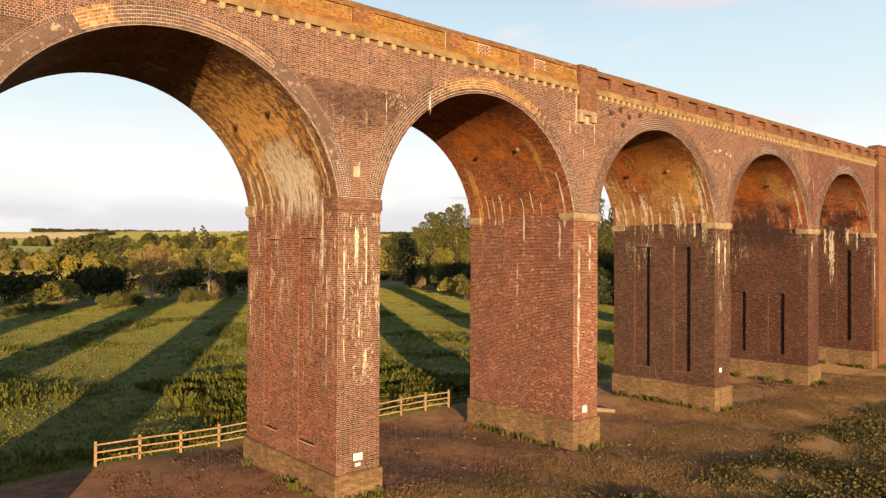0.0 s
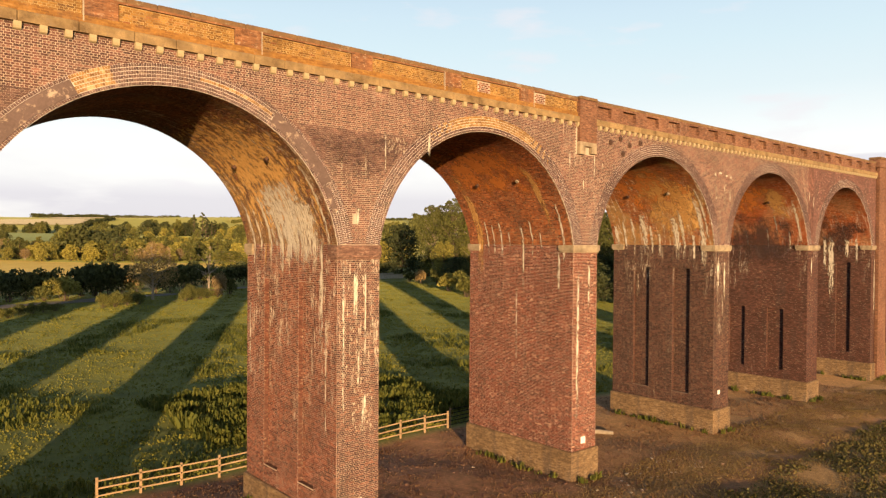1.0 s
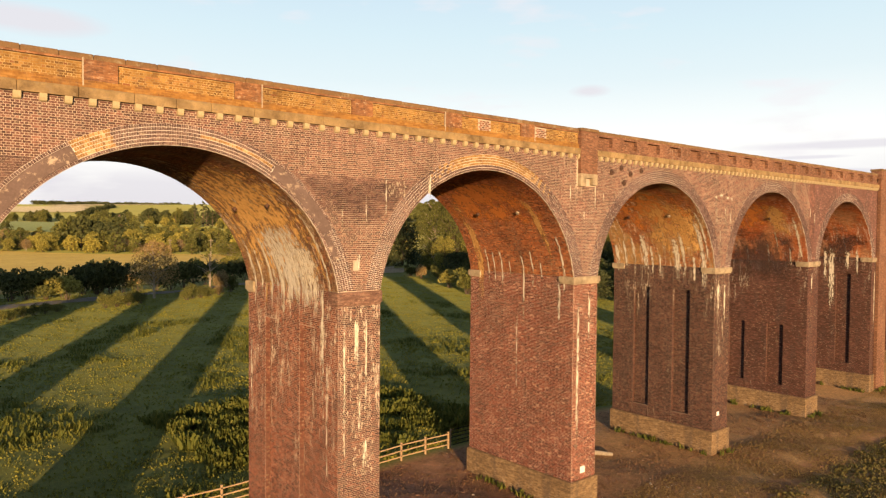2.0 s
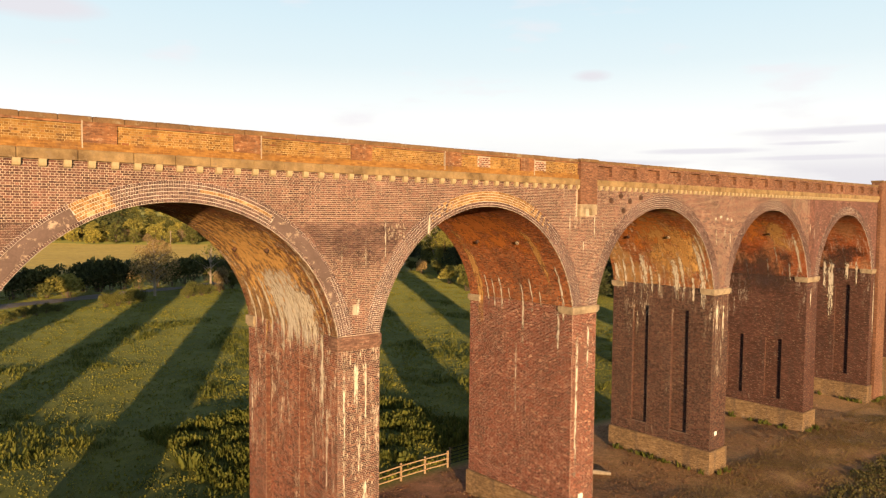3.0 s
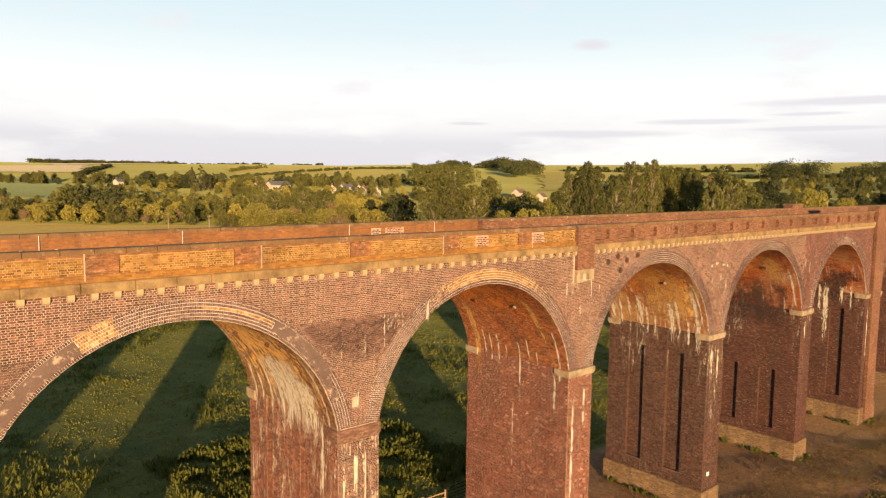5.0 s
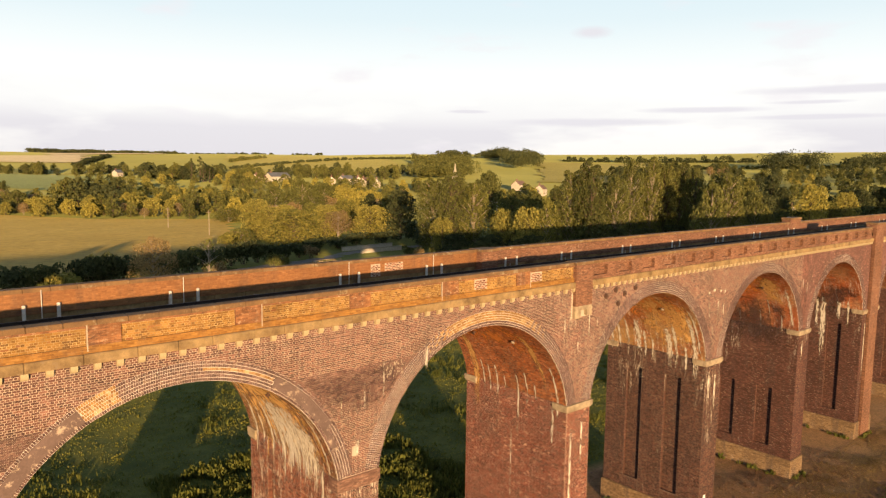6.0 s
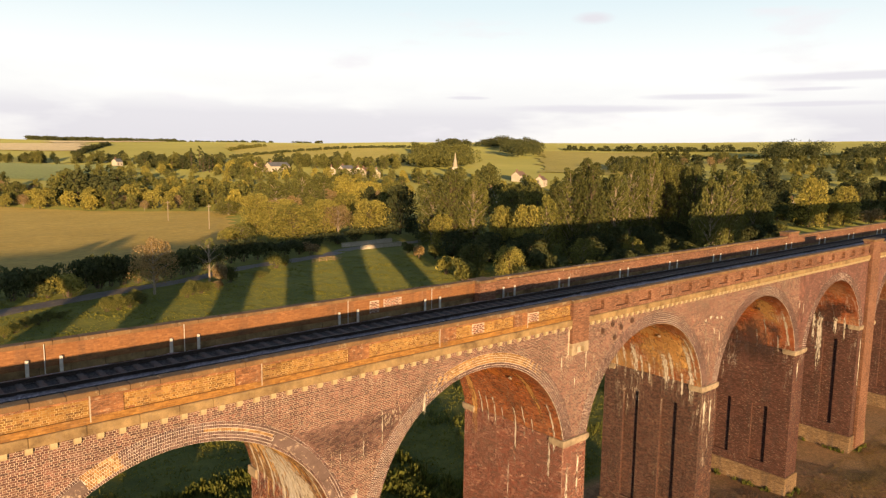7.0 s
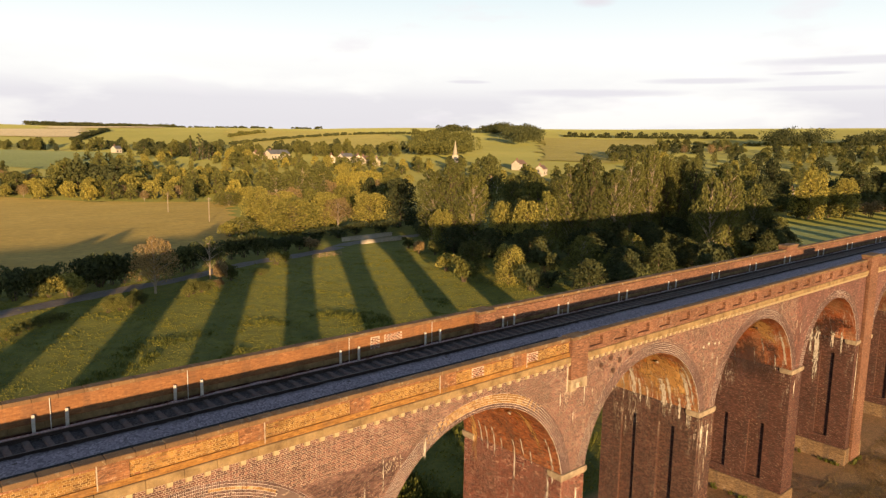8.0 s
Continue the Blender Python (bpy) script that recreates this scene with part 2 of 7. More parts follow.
M_MORTAR = stone_material("lime_mortar", (0.50, 0.40, 0.31), (0.33, 0.25, 0.19), 1.2)
M_MORTAR_RED = stone_material("red_pier_mortar", (0.50, 0.355, 0.27), (0.30, 0.20, 0.15), 1.2)
M_MORTAR_PIER = stone_material("brown_pier_mortar", (0.47, 0.35, 0.27), (0.26, 0.18, 0.135), 1.2)
M_MORTAR_GREY = stone_material("sooty_mortar", (0.165, 0.115, 0.088), (0.10, 0.07, 0.054), 1.2)
M_MORTAR_RING = stone_material("pale_ring_mortar", (0.70, 0.63, 0.56), (0.50, 0.43, 0.37), 1.2)
M_PATCH = stone_material("grey_render_patch", (0.15, 0.10, 0.085), (0.10, 0.066, 0.055), 1.2, lichen=(0.40, 0.30, 0.22))
M_BRICK = island_brick_material("mauve_brick", MAUVE_STOPS, 0.75)
M_BRICK_OLD = island_brick_material("old_grey_brick", ((0.0, (0.098, 0.057, 0.049)), (0.5, (0.14, 0.077, 0.064)), (1.0, (0.195, 0.112, 0.09))), 0.6, 0.35)
M_BRICK_PIER = island_brick_material("pier_brick", ((0.0, (0.075, 0.028, 0.021)), (0.4, (0.145, 0.047, 0.029)), (0.75, (0.20, 0.068, 0.04)), (1.0, (0.28, 0.108, 0.062))), 0.95, 0.35, (3.0, 8.0, 12.0, 13.0), None, 0.2)
# grey-purple front brick, set darker than the side to balance the sun on each
M_BRICK_FRONT = island_brick_material("dark_front_brick", ((0.0, (0.042, 0.021, 0.019)), (0.4, (0.08, 0.036, 0.03)), (0.75, (0.115, 0.05, 0.039)), (1.0, (0.20, 0.085, 0.056))), 0.95, 0.4, (3.0, 8.0, 12.0, 13.0), None, 0.2)
M_BRICK_BLUE = island_brick_material("blue_pier_brick", ((0.0, (0.04, 0.019, 0.016)), (0.5, (0.07, 0.031, 0.023)), (1.0, (0.125, 0.058, 0.04))), 0.9, 0.3, (8.0, 10.6, 12.0, 13.0))
M_BRICK_SOFFIT = island_brick_material("soffit_brick", ((0.0, (0.06, 0.02, 0.01)), (0.4, (0.11, 0.036, 0.015)), (0.75, (0.16, 0.055, 0.021)), (1.0, (0.24, 0.092, 0.035))), 1.0, 0.5, (9.5, 13.5, 18.0, 19.0), (0.16, 0.085, 0.032), 0.26)
M_BRICK_SOFFIT_RED = island_brick_material("red_soffit_brick", ((0.0, (0.11, 0.031, 0.013)), (0.4, (0.22, 0.062, 0.02)), (0.75, (0.30, 0.092, 0.029)), (1.0, (0.40, 0.145, 0.05))), 0.8, 0.35)
M_BRICK_SOFFIT_LIME = island_brick_material("limed_soffit_brick", ((0.0, (0.14, 0.042, 0.015)), (0.4, (0.25, 0.076, 0.023)), (0.75, (0.33, 0.108, 0.032)), (1.0, (0.42, 0.155, 0.05))), 1.0, 0.35, (11.0, 14.0, 18.0, 19.0), (0.34, 0.20, 0.07), 0.30)
M_BRICK_RED = island_brick_material("red_pier_brick", ((0.0, (0.055, 0.018, 0.014)), (0.3, (0.11, 0.031, 0.02)), (0.7, (0.16, 0.045, 0.028)), (0.92, (0.22, 0.07, 0.043)), (1.0, (0.42, 0.25, 0.17))), 0.2, 0.12)
M_BRICK_ORANGE = island_brick_material("orange_brick", ORANGE_STOPS, 0.1, 0.25)
M_BRICK_RING = island_brick_material("ring_brick", ((0.0, (0.075, 0.044, 0.042)), (0.5, (0.125, 0.073, 0.066)), (1.0, (0.19, 0.118, 0.10))), 0.3, 0.2)
M_BRICK_TAN = island_brick_material("tan_ring_brick", ((0.0, (0.20, 0.105, 0.035)), (0.4, (0.31, 0.175, 0.06)), (0.75, (0.37, 0.225, 0.09)), (1.0, (0.46, 0.34, 0.19))), 0.3, 0.15)
M_STONE = stone_material("string_stone", (0.32, 0.215, 0.10), (0.13, 0.082, 0.038), 2.0, lichen=(0.21, 0.145, 0.08))
M_CORBEL = stone_material("corbel_stone", (0.50, 0.40, 0.24), (0.36, 0.28, 0.16), 1.5)
M_IMPOST = stone_material("impost_stone", (0.38, 0.295, 0.19), (0.17, 0.125, 0.08), 2.2, lichen=(0.24, 0.18, 0.12))
M_COPING = stone_material("weathered_coping", (0.21, 0.12, 0.052), (0.105, 0.062, 0.034), 1.2, lichen=(0.24, 0.18, 0.11))
M_PLINTH = brick_material("stained_plinth_brickwork", (0.13, 0.083, 0.044), (0.19, 0.124, 0.064), (0.25, 0.172, 0.092), (0.34, 0.25, 0.15), 0.25, soot=0.6, speck=(0.3, 0.8))


def simple_material(name, a, b_col, scale, rough=0.8, metal=0.0, bump_s=0.3, bump_d=0.01, detail=4.0):
    m, t, b = material(name, rough)
    b.inputs["Metallic"].default_value = metal
    n = noise_at(t, coords(t), scale, detail)
    n2 = noise_at(t, coords(t), scale * 0.11, 3.0)
    col = mix(t, ramp(t, n, ((0.3, GREY[0]), (0.7, GREY[1]))), a, b_col)
    col = mix(t, 0.5, col, ramp(t, n2, ((0.3, (0.75, 0.75, 0.75)), (0.7, (1.2, 1.2, 1.2)))), "MULTIPLY")
    wire(t, col, 0, b, "Base Color")
    bump(t, b, n, bump_s, bump_d)
    return m


def ballast_material():
    """Crushed stone: clean grey beside the track, oily and dark between the rails."""
    m, t, b = material("grey_ballast", 0.95)
    v = coords(t)
    sep = t.nodes.new("ShaderNodeSeparateXYZ")
    wire(t, v, 0, sep, 0)
    vor = t.nodes.new("ShaderNodeTexVoronoi")
    vor.inputs["Scale"].default_value = 14.0
    wire(t, v, 0, vor, "Vector")
    stones = ramp(t, vor, ((0.0, (0.15, 0.14, 0.155)), (0.5, (0.31, 0.29, 0.31)), (1.0, (0.50, 0.47, 0.48))), "Color")
    yn = t.nodes.new("ShaderNodeMath")
    yn.operation = "MULTIPLY_ADD"
    wire(t, sep, "Y", yn, 0)
    yn.inputs[1].default_value = 1 / 7.7
    wob = math_node(t, "MULTIPLY", noise_at(t, v, 0.8, 3.0), 0.03)
    wire(t, wob, 0, yn, 2)
    band = ramp(t, yn, ((0.0, (0.3, 0.25, 0.25)), (0.12, (0.95, 0.84, 0.88)), (0.54, (0.88, 0.76, 0.80)), (0.60, (0.20, 0.18, 0.17)), (0.78, (0.20, 0.18, 0.17)), (0.82, (0.95, 0.9, 0.88)), (0.88, (0.85, 0.8, 0.78)), (0.92, (0.28, 0.26, 0.25)), (1.0, (0.25, 0.23, 0.22))), 0)
    wire(t, mix(t, 1.0, stones, band, "MULTIPLY"), 0, b, "Base Color")
    bump(t, b, noise_at(t, v, 14.0, 3.0), 1.0, 0.05)
    return m


M_BALLAST = ballast_material()
M_RAIL = simple_material("rusty_rail", (0.045, 0.03, 0.026), (0.028, 0.02, 0.018), 8.0, 0.85)
M_RAILTOP = simple_material("worn_rail_head", (0.12, 0.11, 0.105), (0.08, 0.075, 0.07), 3.0, 0.55, 0.3)
M_SLEEPER = simple_material("worn_sleeper", (0.15, 0.115, 0.105), (0.085, 0.064, 0.058), 6.0)
M_WHITE = simple_material("white_painted_post", (0.62, 0.58, 0.52), (0.42, 0.38, 0.33), 5.0, 0.6)
M_BLACK = simple_material("near_black", (0.008, 0.008, 0.009), (0.014, 0.013, 0.013), 4.0, 0.9)
M_TIMBER = simple_material("pale_fence_timber", (0.40, 0.27, 0.15), (0.27, 0.18, 0.10), 7.0)
M_IRON = simple_material("rusty_iron", (0.12, 0.06, 0.04), (0.06, 0.04, 0.03), 10.0, 0.7, 0.4)
M_PLATE = simple_material("white_enamel_plate", (0.82, 0.80, 0.76), (0.74, 0.72, 0.68), 3.0, 0.45)
M_PLATE_OLD = stone_material("old_limewash", (0.44, 0.36, 0.27), (0.27, 0.21, 0.155), 3.0)
M_INK = simple_material("dark_lettering", (0.05, 0.05, 0.05), (0.04, 0.04, 0.04), 3.0, 0.6)
M_BARK = simple_material("bark", (0.13, 0.09, 0.06), (0.07, 0.05, 0.035), 5.0, bump_s=0.8, bump_d=0.03)
M_PALEBARK = simple_material("pale_dead_wood", (0.34, 0.28, 0.21), (0.22, 0.17, 0.12), 5.0)
M_HOUSE = simple_material("cream_stone_wall", (0.54, 0.47, 0.37), (0.40, 0.34, 0.26), 2.0)
M_SPIRE = simple_material("pale_spire_stone", (0.40, 0.345, 0.25), (0.31, 0.265, 0.19), 2.0)
M_ROOF = simple_material("brown_tiled_roof", (0.24, 0.14, 0.10), (0.15, 0.10, 0.08), 2.0)
M_SLATE = simple_material("grey_slate_roof", (0.16, 0.16, 0.17), (0.10, 0.10, 0.11), 2.0)
M_GLASS = simple_material("dark_window", (0.03, 0.035, 0.04), (0.02, 0.02, 0.025), 1.0, 0.15)
M_TRACK = simple_material("gravel_track", (0.20, 0.165, 0.145), (0.13, 0.105, 0.09), 1.5)


def leaf_material(name, dark, mid, light):
    m, t, b = material(name, 0.7)
    geo, info = t.nodes.new("ShaderNodeNewGeometry"), t.nodes.new("ShaderNodeObjectInfo")
    tone = ramp(t, geo, ((0.0, dark), (0.5, mid), (1.0, light)), "Random Per Island")
    var = ramp(t, info, ((0.0, (0.70, 0.72, 0.72)), (0.5, (1.0, 1.0, 1.0)), (1.0, (1.2, 1.15, 1.0))), "Random")
    col = mix(t, 1.0, tone, var, "MULTIPLY")
    wire(t, col, 0, b, "Base Color")
    b.inputs["Specular IOR Level"].default_value = 0.15
    tr = t.nodes.new("ShaderNodeBsdfTranslucent")
    wire(t, col, 0, tr, "Color")
    ms = t.nodes.new("ShaderNodeMixShader")
    ms.inputs[0].default_value = 0.25
    out = t.nodes["Material Output"]
    wire(t, b, 0, ms, 1)
    wire(t, tr, 0, ms, 2)
    wire(t, ms, 0, out, 0)
    return m


M_LEAF = leaf_material("green_leaves", (0.068, 0.074, 0.022), (0.12, 0.122, 0.034), (0.18, 0.172, 0.05))
M_LEAF_YELLOW = leaf_material("yellow_green_leaves", (0.155, 0.145, 0.034), (0.265, 0.235, 0.052), (0.37, 0.31, 0.076))
M_LEAF_GREY = leaf_material("grey_green_leaves", (0.082, 0.086, 0.024), (0.14, 0.14, 0.037), (0.21, 0.198, 0.056))
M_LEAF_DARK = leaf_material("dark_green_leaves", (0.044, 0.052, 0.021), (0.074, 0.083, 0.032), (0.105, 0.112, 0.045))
def overlay_material(name, a, b_col, most, grain, rim=0.0):
    """A crust, stain or tint with a ragged edge, thinning out to nothing."""
    m, t, b = material(name, 0.9)
    n = noise_at(t, coords(t, "Object", grain), 1.0, 6.0, 0.7)
    fine = noise_at(t, coords(t), 11.0, 3.0)
    wire(t, mix(t, ramp(t, fine, ((0.3, GREY[0]), (0.7, GREY[1]))), a, b_col), 0, b, "Base Color")
    sep = t.nodes.new("ShaderNodeSeparateXYZ")
    wire(t, coords(t, "UV"), 0, sep, 0)
    across = ramp(t, sep, ((0.0, (rim, rim, rim)), (0.3, (0.9, 0.9, 0.9)), (0.7, (0.9, 0.9, 0.9)), (1.0, (rim, rim, rim))), "X")
    along = ramp(t, sep, ((0.0, GREY[0]), (0.35, (0.75, 0.75, 0.75)), (0.7, GREY[1]), (0.9, (0.8, 0.8, 0.8)), (1.0, (0.1, 0.1, 0.1))), "Y")
    e = mix(t, 1.0, across, along, "MULTIPLY")
    k = math_node(t, "ADD", math_node(t, "MULTIPLY", e, 0.42), math_node(t, "MULTIPLY", n, 1.15))
    al = math_node(t, "MULTIPLY", ramp(t, k, ((0.755, GREY[0]), (0.96, GREY[1])), 0), most)
    wire(t, al, 0, b, "Alpha")
    return m


M_LIME = overlay_material("lime_run", (0.66, 0.58, 0.47), (0.48, 0.41, 0.32), 0.92, (9, 9, 2.0))
M_LIME_FINE = overlay_material("lime_bloom", (0.62, 0.56, 0.48), (0.46, 0.40, 0.33), 0.9, (5, 5, 0.55))
M_TAN = overlay_material("tan_stain", (0.60, 0.35, 0.125), (0.40, 0.20, 0.066), 0.7, (1.6, 1.6, 0.6))
# golden lime colour that also carries sunlight on the vaults
M_GOLD = overlay_material("sunlit_lime_film", (0.72, 0.44, 0.16), (0.50, 0.255, 0.075), 0.92, (3.5, 3.5, 0.4), 0.55)
M_ORANGE_CROWN = overlay_material("orange_crown_film", (0.56, 0.20, 0.045), (0.40, 0.125, 0.028), 0.8, (1.2, 1.2, 0.7), 0.5)
M_SOOT = overlay_material("soot_stain", (0.05, 0.03, 0.028), (0.075, 0.043, 0.038), 0.5, (0.7, 0.7, 0.5), 0.3)
M_DUSK = overlay_material("old_wall_soot", (0.055, 0.033, 0.032), (0.085, 0.05, 0.046), 0.28, (0.35, 0.35, 0.2), 0.75)
M_LEAF_RUST = leaf_material("brownish_leaves", (0.16, 0.11, 0.05), (0.25, 0.175, 0.08), (0.34, 0.245, 0.12))
M_WEED = leaf_material("meadow_weeds", (0.055, 0.068, 0.015), (0.088, 0.098, 0.02), (0.13, 0.13, 0.03))
M_DRYBLADE = leaf_material("dry_grass_blades", (0.17, 0.11, 0.038), (0.225, 0.146, 0.052), (0.285, 0.185, 0.068))
M_DRYGREEN = leaf_material("rough_olive_blades", (0.09, 0.078, 0.024), (0.135, 0.11, 0.034), (0.19, 0.15, 0.05))
M_GRASSBLADE = leaf_material("meadow_grass_blades", (0.12, 0.125, 0.02), (0.19, 0.182, 0.03), (0.27, 0.24, 0.045))

# ---- mesh helpers ----


def mesh_object(name, verts, faces, mat, parent=None, label="", uvs=None, smooth=False):
    me = bpy.data.meshes.new(name)
    me.from_pydata(verts, [], faces)
    lay = me.uv_layers.new(name="UVMap")
    if uvs is not None:
        lay.data.foreach_set("uv", np.asarray(uvs, dtype=np.float32).ravel())
    elif len(faces) < 400000:
        nl = len(me.loops)
        vi = np.empty(nl, dtype=np.int64)
        me.loops.foreach_get("vertex_index", vi)
        co = np.empty(len(me.vertices) * 3)
        me.vertices.foreach_get("co", co)
        co = co.reshape(-1, 3)
        nor = np.empty(len(me.polygons) * 3)
        me.polygons.foreach_get("normal", nor)
        tot = np.empty(len(me.polygons), dtype=np.int64)
        me.polygons.foreach_get("loop_total", tot)
        axis = np.repeat(np.argmax(np.abs(nor.reshape(-1, 3)), axis=1), tot)
        p = co[vi]
        u = np.where(axis == 0, p[:, 1], p[:, 0])
        v = np.where(axis == 2, p[:, 1], p[:, 2])
        lay.data.foreach_set("uv", np.stack([u, v], 1).astype(np.float32).ravel())
    if mat:
        me.materials.append(mat)
    if smooth:
        me.polygons.foreach_set("use_smooth", [True] * len(me.polygons))
    me.update()
    ob = new(name, me)
    if parent:
        ob.parent = parent
    if label:
        tagged(ob, label)
    return ob


def empty(name, label, category, group="", kind="", at=(0, 0, 0)):
    ob = new(name)
    ob.location = at
    ob.empty_display_size = 0.2
    return tagged(ob, label, category, group, kind)


def box_geo(x0, x1, y0, y1, z0, z1, c=0.0):
    """A box, with its upright and upper edges cut by c."""
    if c <= 0:
        v = [(x, y, z) for z in (z0, z1) for x, y in ((x0, y0), (x1, y0), (x1, y1), (x0, y1))]
        return v, [(3, 2, 1, 0), (4, 5, 6, 7), (0, 1, 5, 4), (1, 2, 6, 5), (2, 3, 7, 6), (3, 0, 4, 7)]
    ring = [(x0 + c, y0), (x1 - c, y0), (x1, y0 + c), (x1, y1 - c), (x1 - c, y1), (x0 + c, y1), (x0, y1 - c), (x0, y0 + c)]
    cx, cy = (x0 + x1) / 2, (y0 + y1) / 2
    inner = [(x + (c if x < cx else -c) * 0.9, y + (c if y < cy else -c) * 0.9) for x, y in ring]
    v = [(x, y, z0) for x, y in ring] + [(x, y, z1 - c) for x, y in ring] + [(x, y, z1) for x, y in inner]
    f = [tuple(range(7, -1, -1)), tuple(range(16, 24))]
    for k in range(8):
        n = (k + 1) % 8
        f += [(k, n, 8 + n, 8 + k), (8 + k, 8 + n, 16 + n, 16 + k)]
    return v, f


class Geo:
    """Gathers pieces into one mesh."""

    def __init__(self):
        self.v, self.f = [], []

    def add(self, vf):
        o = len(self.v)
        self.v += vf[0]
        self.f += [tuple(i + o for i in q) for q in vf[1]]
        return self

    def box(self, *a):
        return self.add(box_geo(*a))

    def make(self, name, mat, parent=None, label="", smooth=False):
        return mesh_object(name, self.v, self.f, mat, parent, label, smooth=smooth)


def tube_geo(points, radii, sides=6):
    """A tapered tube through points."""
    v, f = [], []
    pts = [Vector(p) for p in points]
    for i, (p, r) in enumerate(zip(pts, radii)):
        d = (pts[min(i + 1, len(pts) - 1)] - pts[max(i - 1, 0)]).normalized()
        q = d.to_track_quat("Z", "Y")
        for k in range(sides):
            a = 2 * math.pi * k / sides
            v.append(tuple(p + q @ Vector((r * math.cos(a), r * math.sin(a), 0))))
    for i in range(len(pts) - 1):
        for k in range(sides):
            n = (k + 1) % sides
            f.append((i * sides + k, i * sides + n, (i + 1) * sides + n, (i + 1) * sides + k))
    f.append(tuple(range(sides - 1, -1, -1)))
    o = (len(pts) - 1) * sides
    f.append(tuple(range(o, o + sides)))
    return v, f


# ---- ground ----
EYE0 = Vector((-15.4, -22.8))


def smooth01(a, b, x):
    k = np.clip((x - a) / (b - a), 0, 1)
    return k * k * (3 - 2 * k)


def ground_z(x, y):
    """The height of the land: a flat valley floor, hills all round."""
    x, y = np.asarray(x, float), np.asarray(y, float)
    z = -0.95 + 0.45 * np.exp(-((x + 1) / 9) ** 2 - ((y - 1) / 14) ** 2)
    z = z + 0.10 * np.sin(x * 0.19 + 1.0) * np.cos(y * 0.23) + 0.05 * np.sin(x * 0.7 + y * 0.5)
    z = z + 1.3 * smooth01(45, 120, y)
    r = np.hypot(x + 15.4, y + 22.8)
    az = np.arctan2(x + 15.4, y + 22.8)
    rise = 17 * smooth01(330, 640, r) + 28 * smooth01(560, 1150, r) + 8 * smooth01(900, 1500, r)
    side = 0.74 + 0.10 * np.sin(az * 2.1 + 0.3) + 0.25 * smooth01(0.35, 1.2, az)
    roll = (5.5 * np.sin(x * 0.0052 + 1.3) * np.sin(y * 0.0043 + 0.5) + 3.5 * np.sin(x * 0.011 + y * 0.004)) * smooth01(420, 800, r)
    return z + rise * side + roll


def gz(x, y):
    return float(ground_z(x, y))


def build_ground_material():
    m, t, b = material("meadow_and_bare_earth", 0.95)
    v = coords(t)
    sep = t.nodes.new("ShaderNodeSeparateXYZ")
    wire(t, v, 0, sep, 0)
    n_big = noise_at(t, v, 0.06, 5.0)
    n_mid = noise_at(t, v, 0.5, 5.0, 0.65)
    n_fine = noise_at(t, v, 4.5, 5.0, 0.7)
    grass = ramp(t, n_mid, ((0.25, (0.036, 0.042, 0.008)), (0.5, (0.07, 0.075, 0.013)), (0.75, (0.12, 0.114, 0.021))))
    far = ramp(t, n_big, ((0.35, (0.78, 0.9, 0.8)), (0.65, (1.3, 1.18, 0.95))))
    grass = mix(t, 1.0, grass, far, "MULTIPLY")
    earth = ramp(t, n_mid, ((0.25, (0.07, 0.024, 0.018)), (0.5, (0.145, 0.054, 0.037)), (0.75, (0.24, 0.11, 0.07))))
    mottle = ramp(t, noise_at(t, v, 1.4, 6.0, 0.75), ((0.40, (0.38, 0.36, 0.40)), (0.52, (1.0, 1.0, 1.0)), (0.66, (1.5, 1.4, 1.3))))
    earth = mix(t, 0.9, earth, mottle, "MULTIPLY")
    dry = ramp(t, n_fine, ((0.3, (0.19, 0.115, 0.042)), (0.7, (0.36, 0.215, 0.083))))
    # the bare strip under the arches
    ysh = math_node(t, "ADD", math_node(t, "MULTIPLY", n_mid, 5.0), -2.5)
    yy = t.nodes.new("ShaderNodeMath")
    yy.operation = "ADD"
    wire(t, sep, "Y", yy, 0)
    wire(t, ysh, 0, yy, 1)
    near = t.nodes.new("ShaderNodeMapRange")
    near.inputs["From Min"].default_value, near.inputs["From Max"].default_value = -3.2, -0.2
    wire(t, yy, 0, near, "Value")
    back = t.nodes.new("ShaderNodeMapRange")
    back.inputs["From Min"].default_value, back.inputs["From Max"].default_value = 12.0, 10.8
    wire(t, sep, "Y", back, "Value")
    bare = math_node(t, "MULTIPLY", near, back)
    front = t.nodes.new("ShaderNodeMapRange")
    front.inputs["From Min"].default_value, front.inputs["From Max"].default_value = -30.0, -9.0
    wire(t, yy, 0, front, "Value")
    dryz = math_node(t, "MULTIPLY", front, back)
    col = mix(t, dryz, grass, dry)
    xfade = t.nodes.new("ShaderNodeMapRange")
    xfade.inputs["From Min"].default_value, xfade.inputs["From Max"].default_value = 24.0, 10.0
    xfade.inputs["To Min"].default_value = 0.45
    wire(t, sep, "X", xfade, "Value")
    col = mix(t, math_node(t, "MULTIPLY", bare, xfade), col, earth)
    # a worn red-brown path in front of the piers
    py = t.nodes.new("ShaderNodeMath")
    py.operation = "ADD"
    wire(t, sep, "Y", py, 0)
    py.inputs[1].default_value = 5.2
    wob = math_node(t, "ADD", py, math_node(t, "MULTIPLY", ysh, 0.35))
    ab = math_node(t, "ABSOLUTE", wob)
    pth = t.nodes.new("ShaderNodeMapRange")
    pth.inputs["From Min"].default_value, pth.inputs["From Max"].default_value = 1.3, 0.5
    pth.inputs["To Max"].default_value = 0.65
    wire(t, ab, 0, pth, "Value")
    col = mix(t, pth, col, earth)
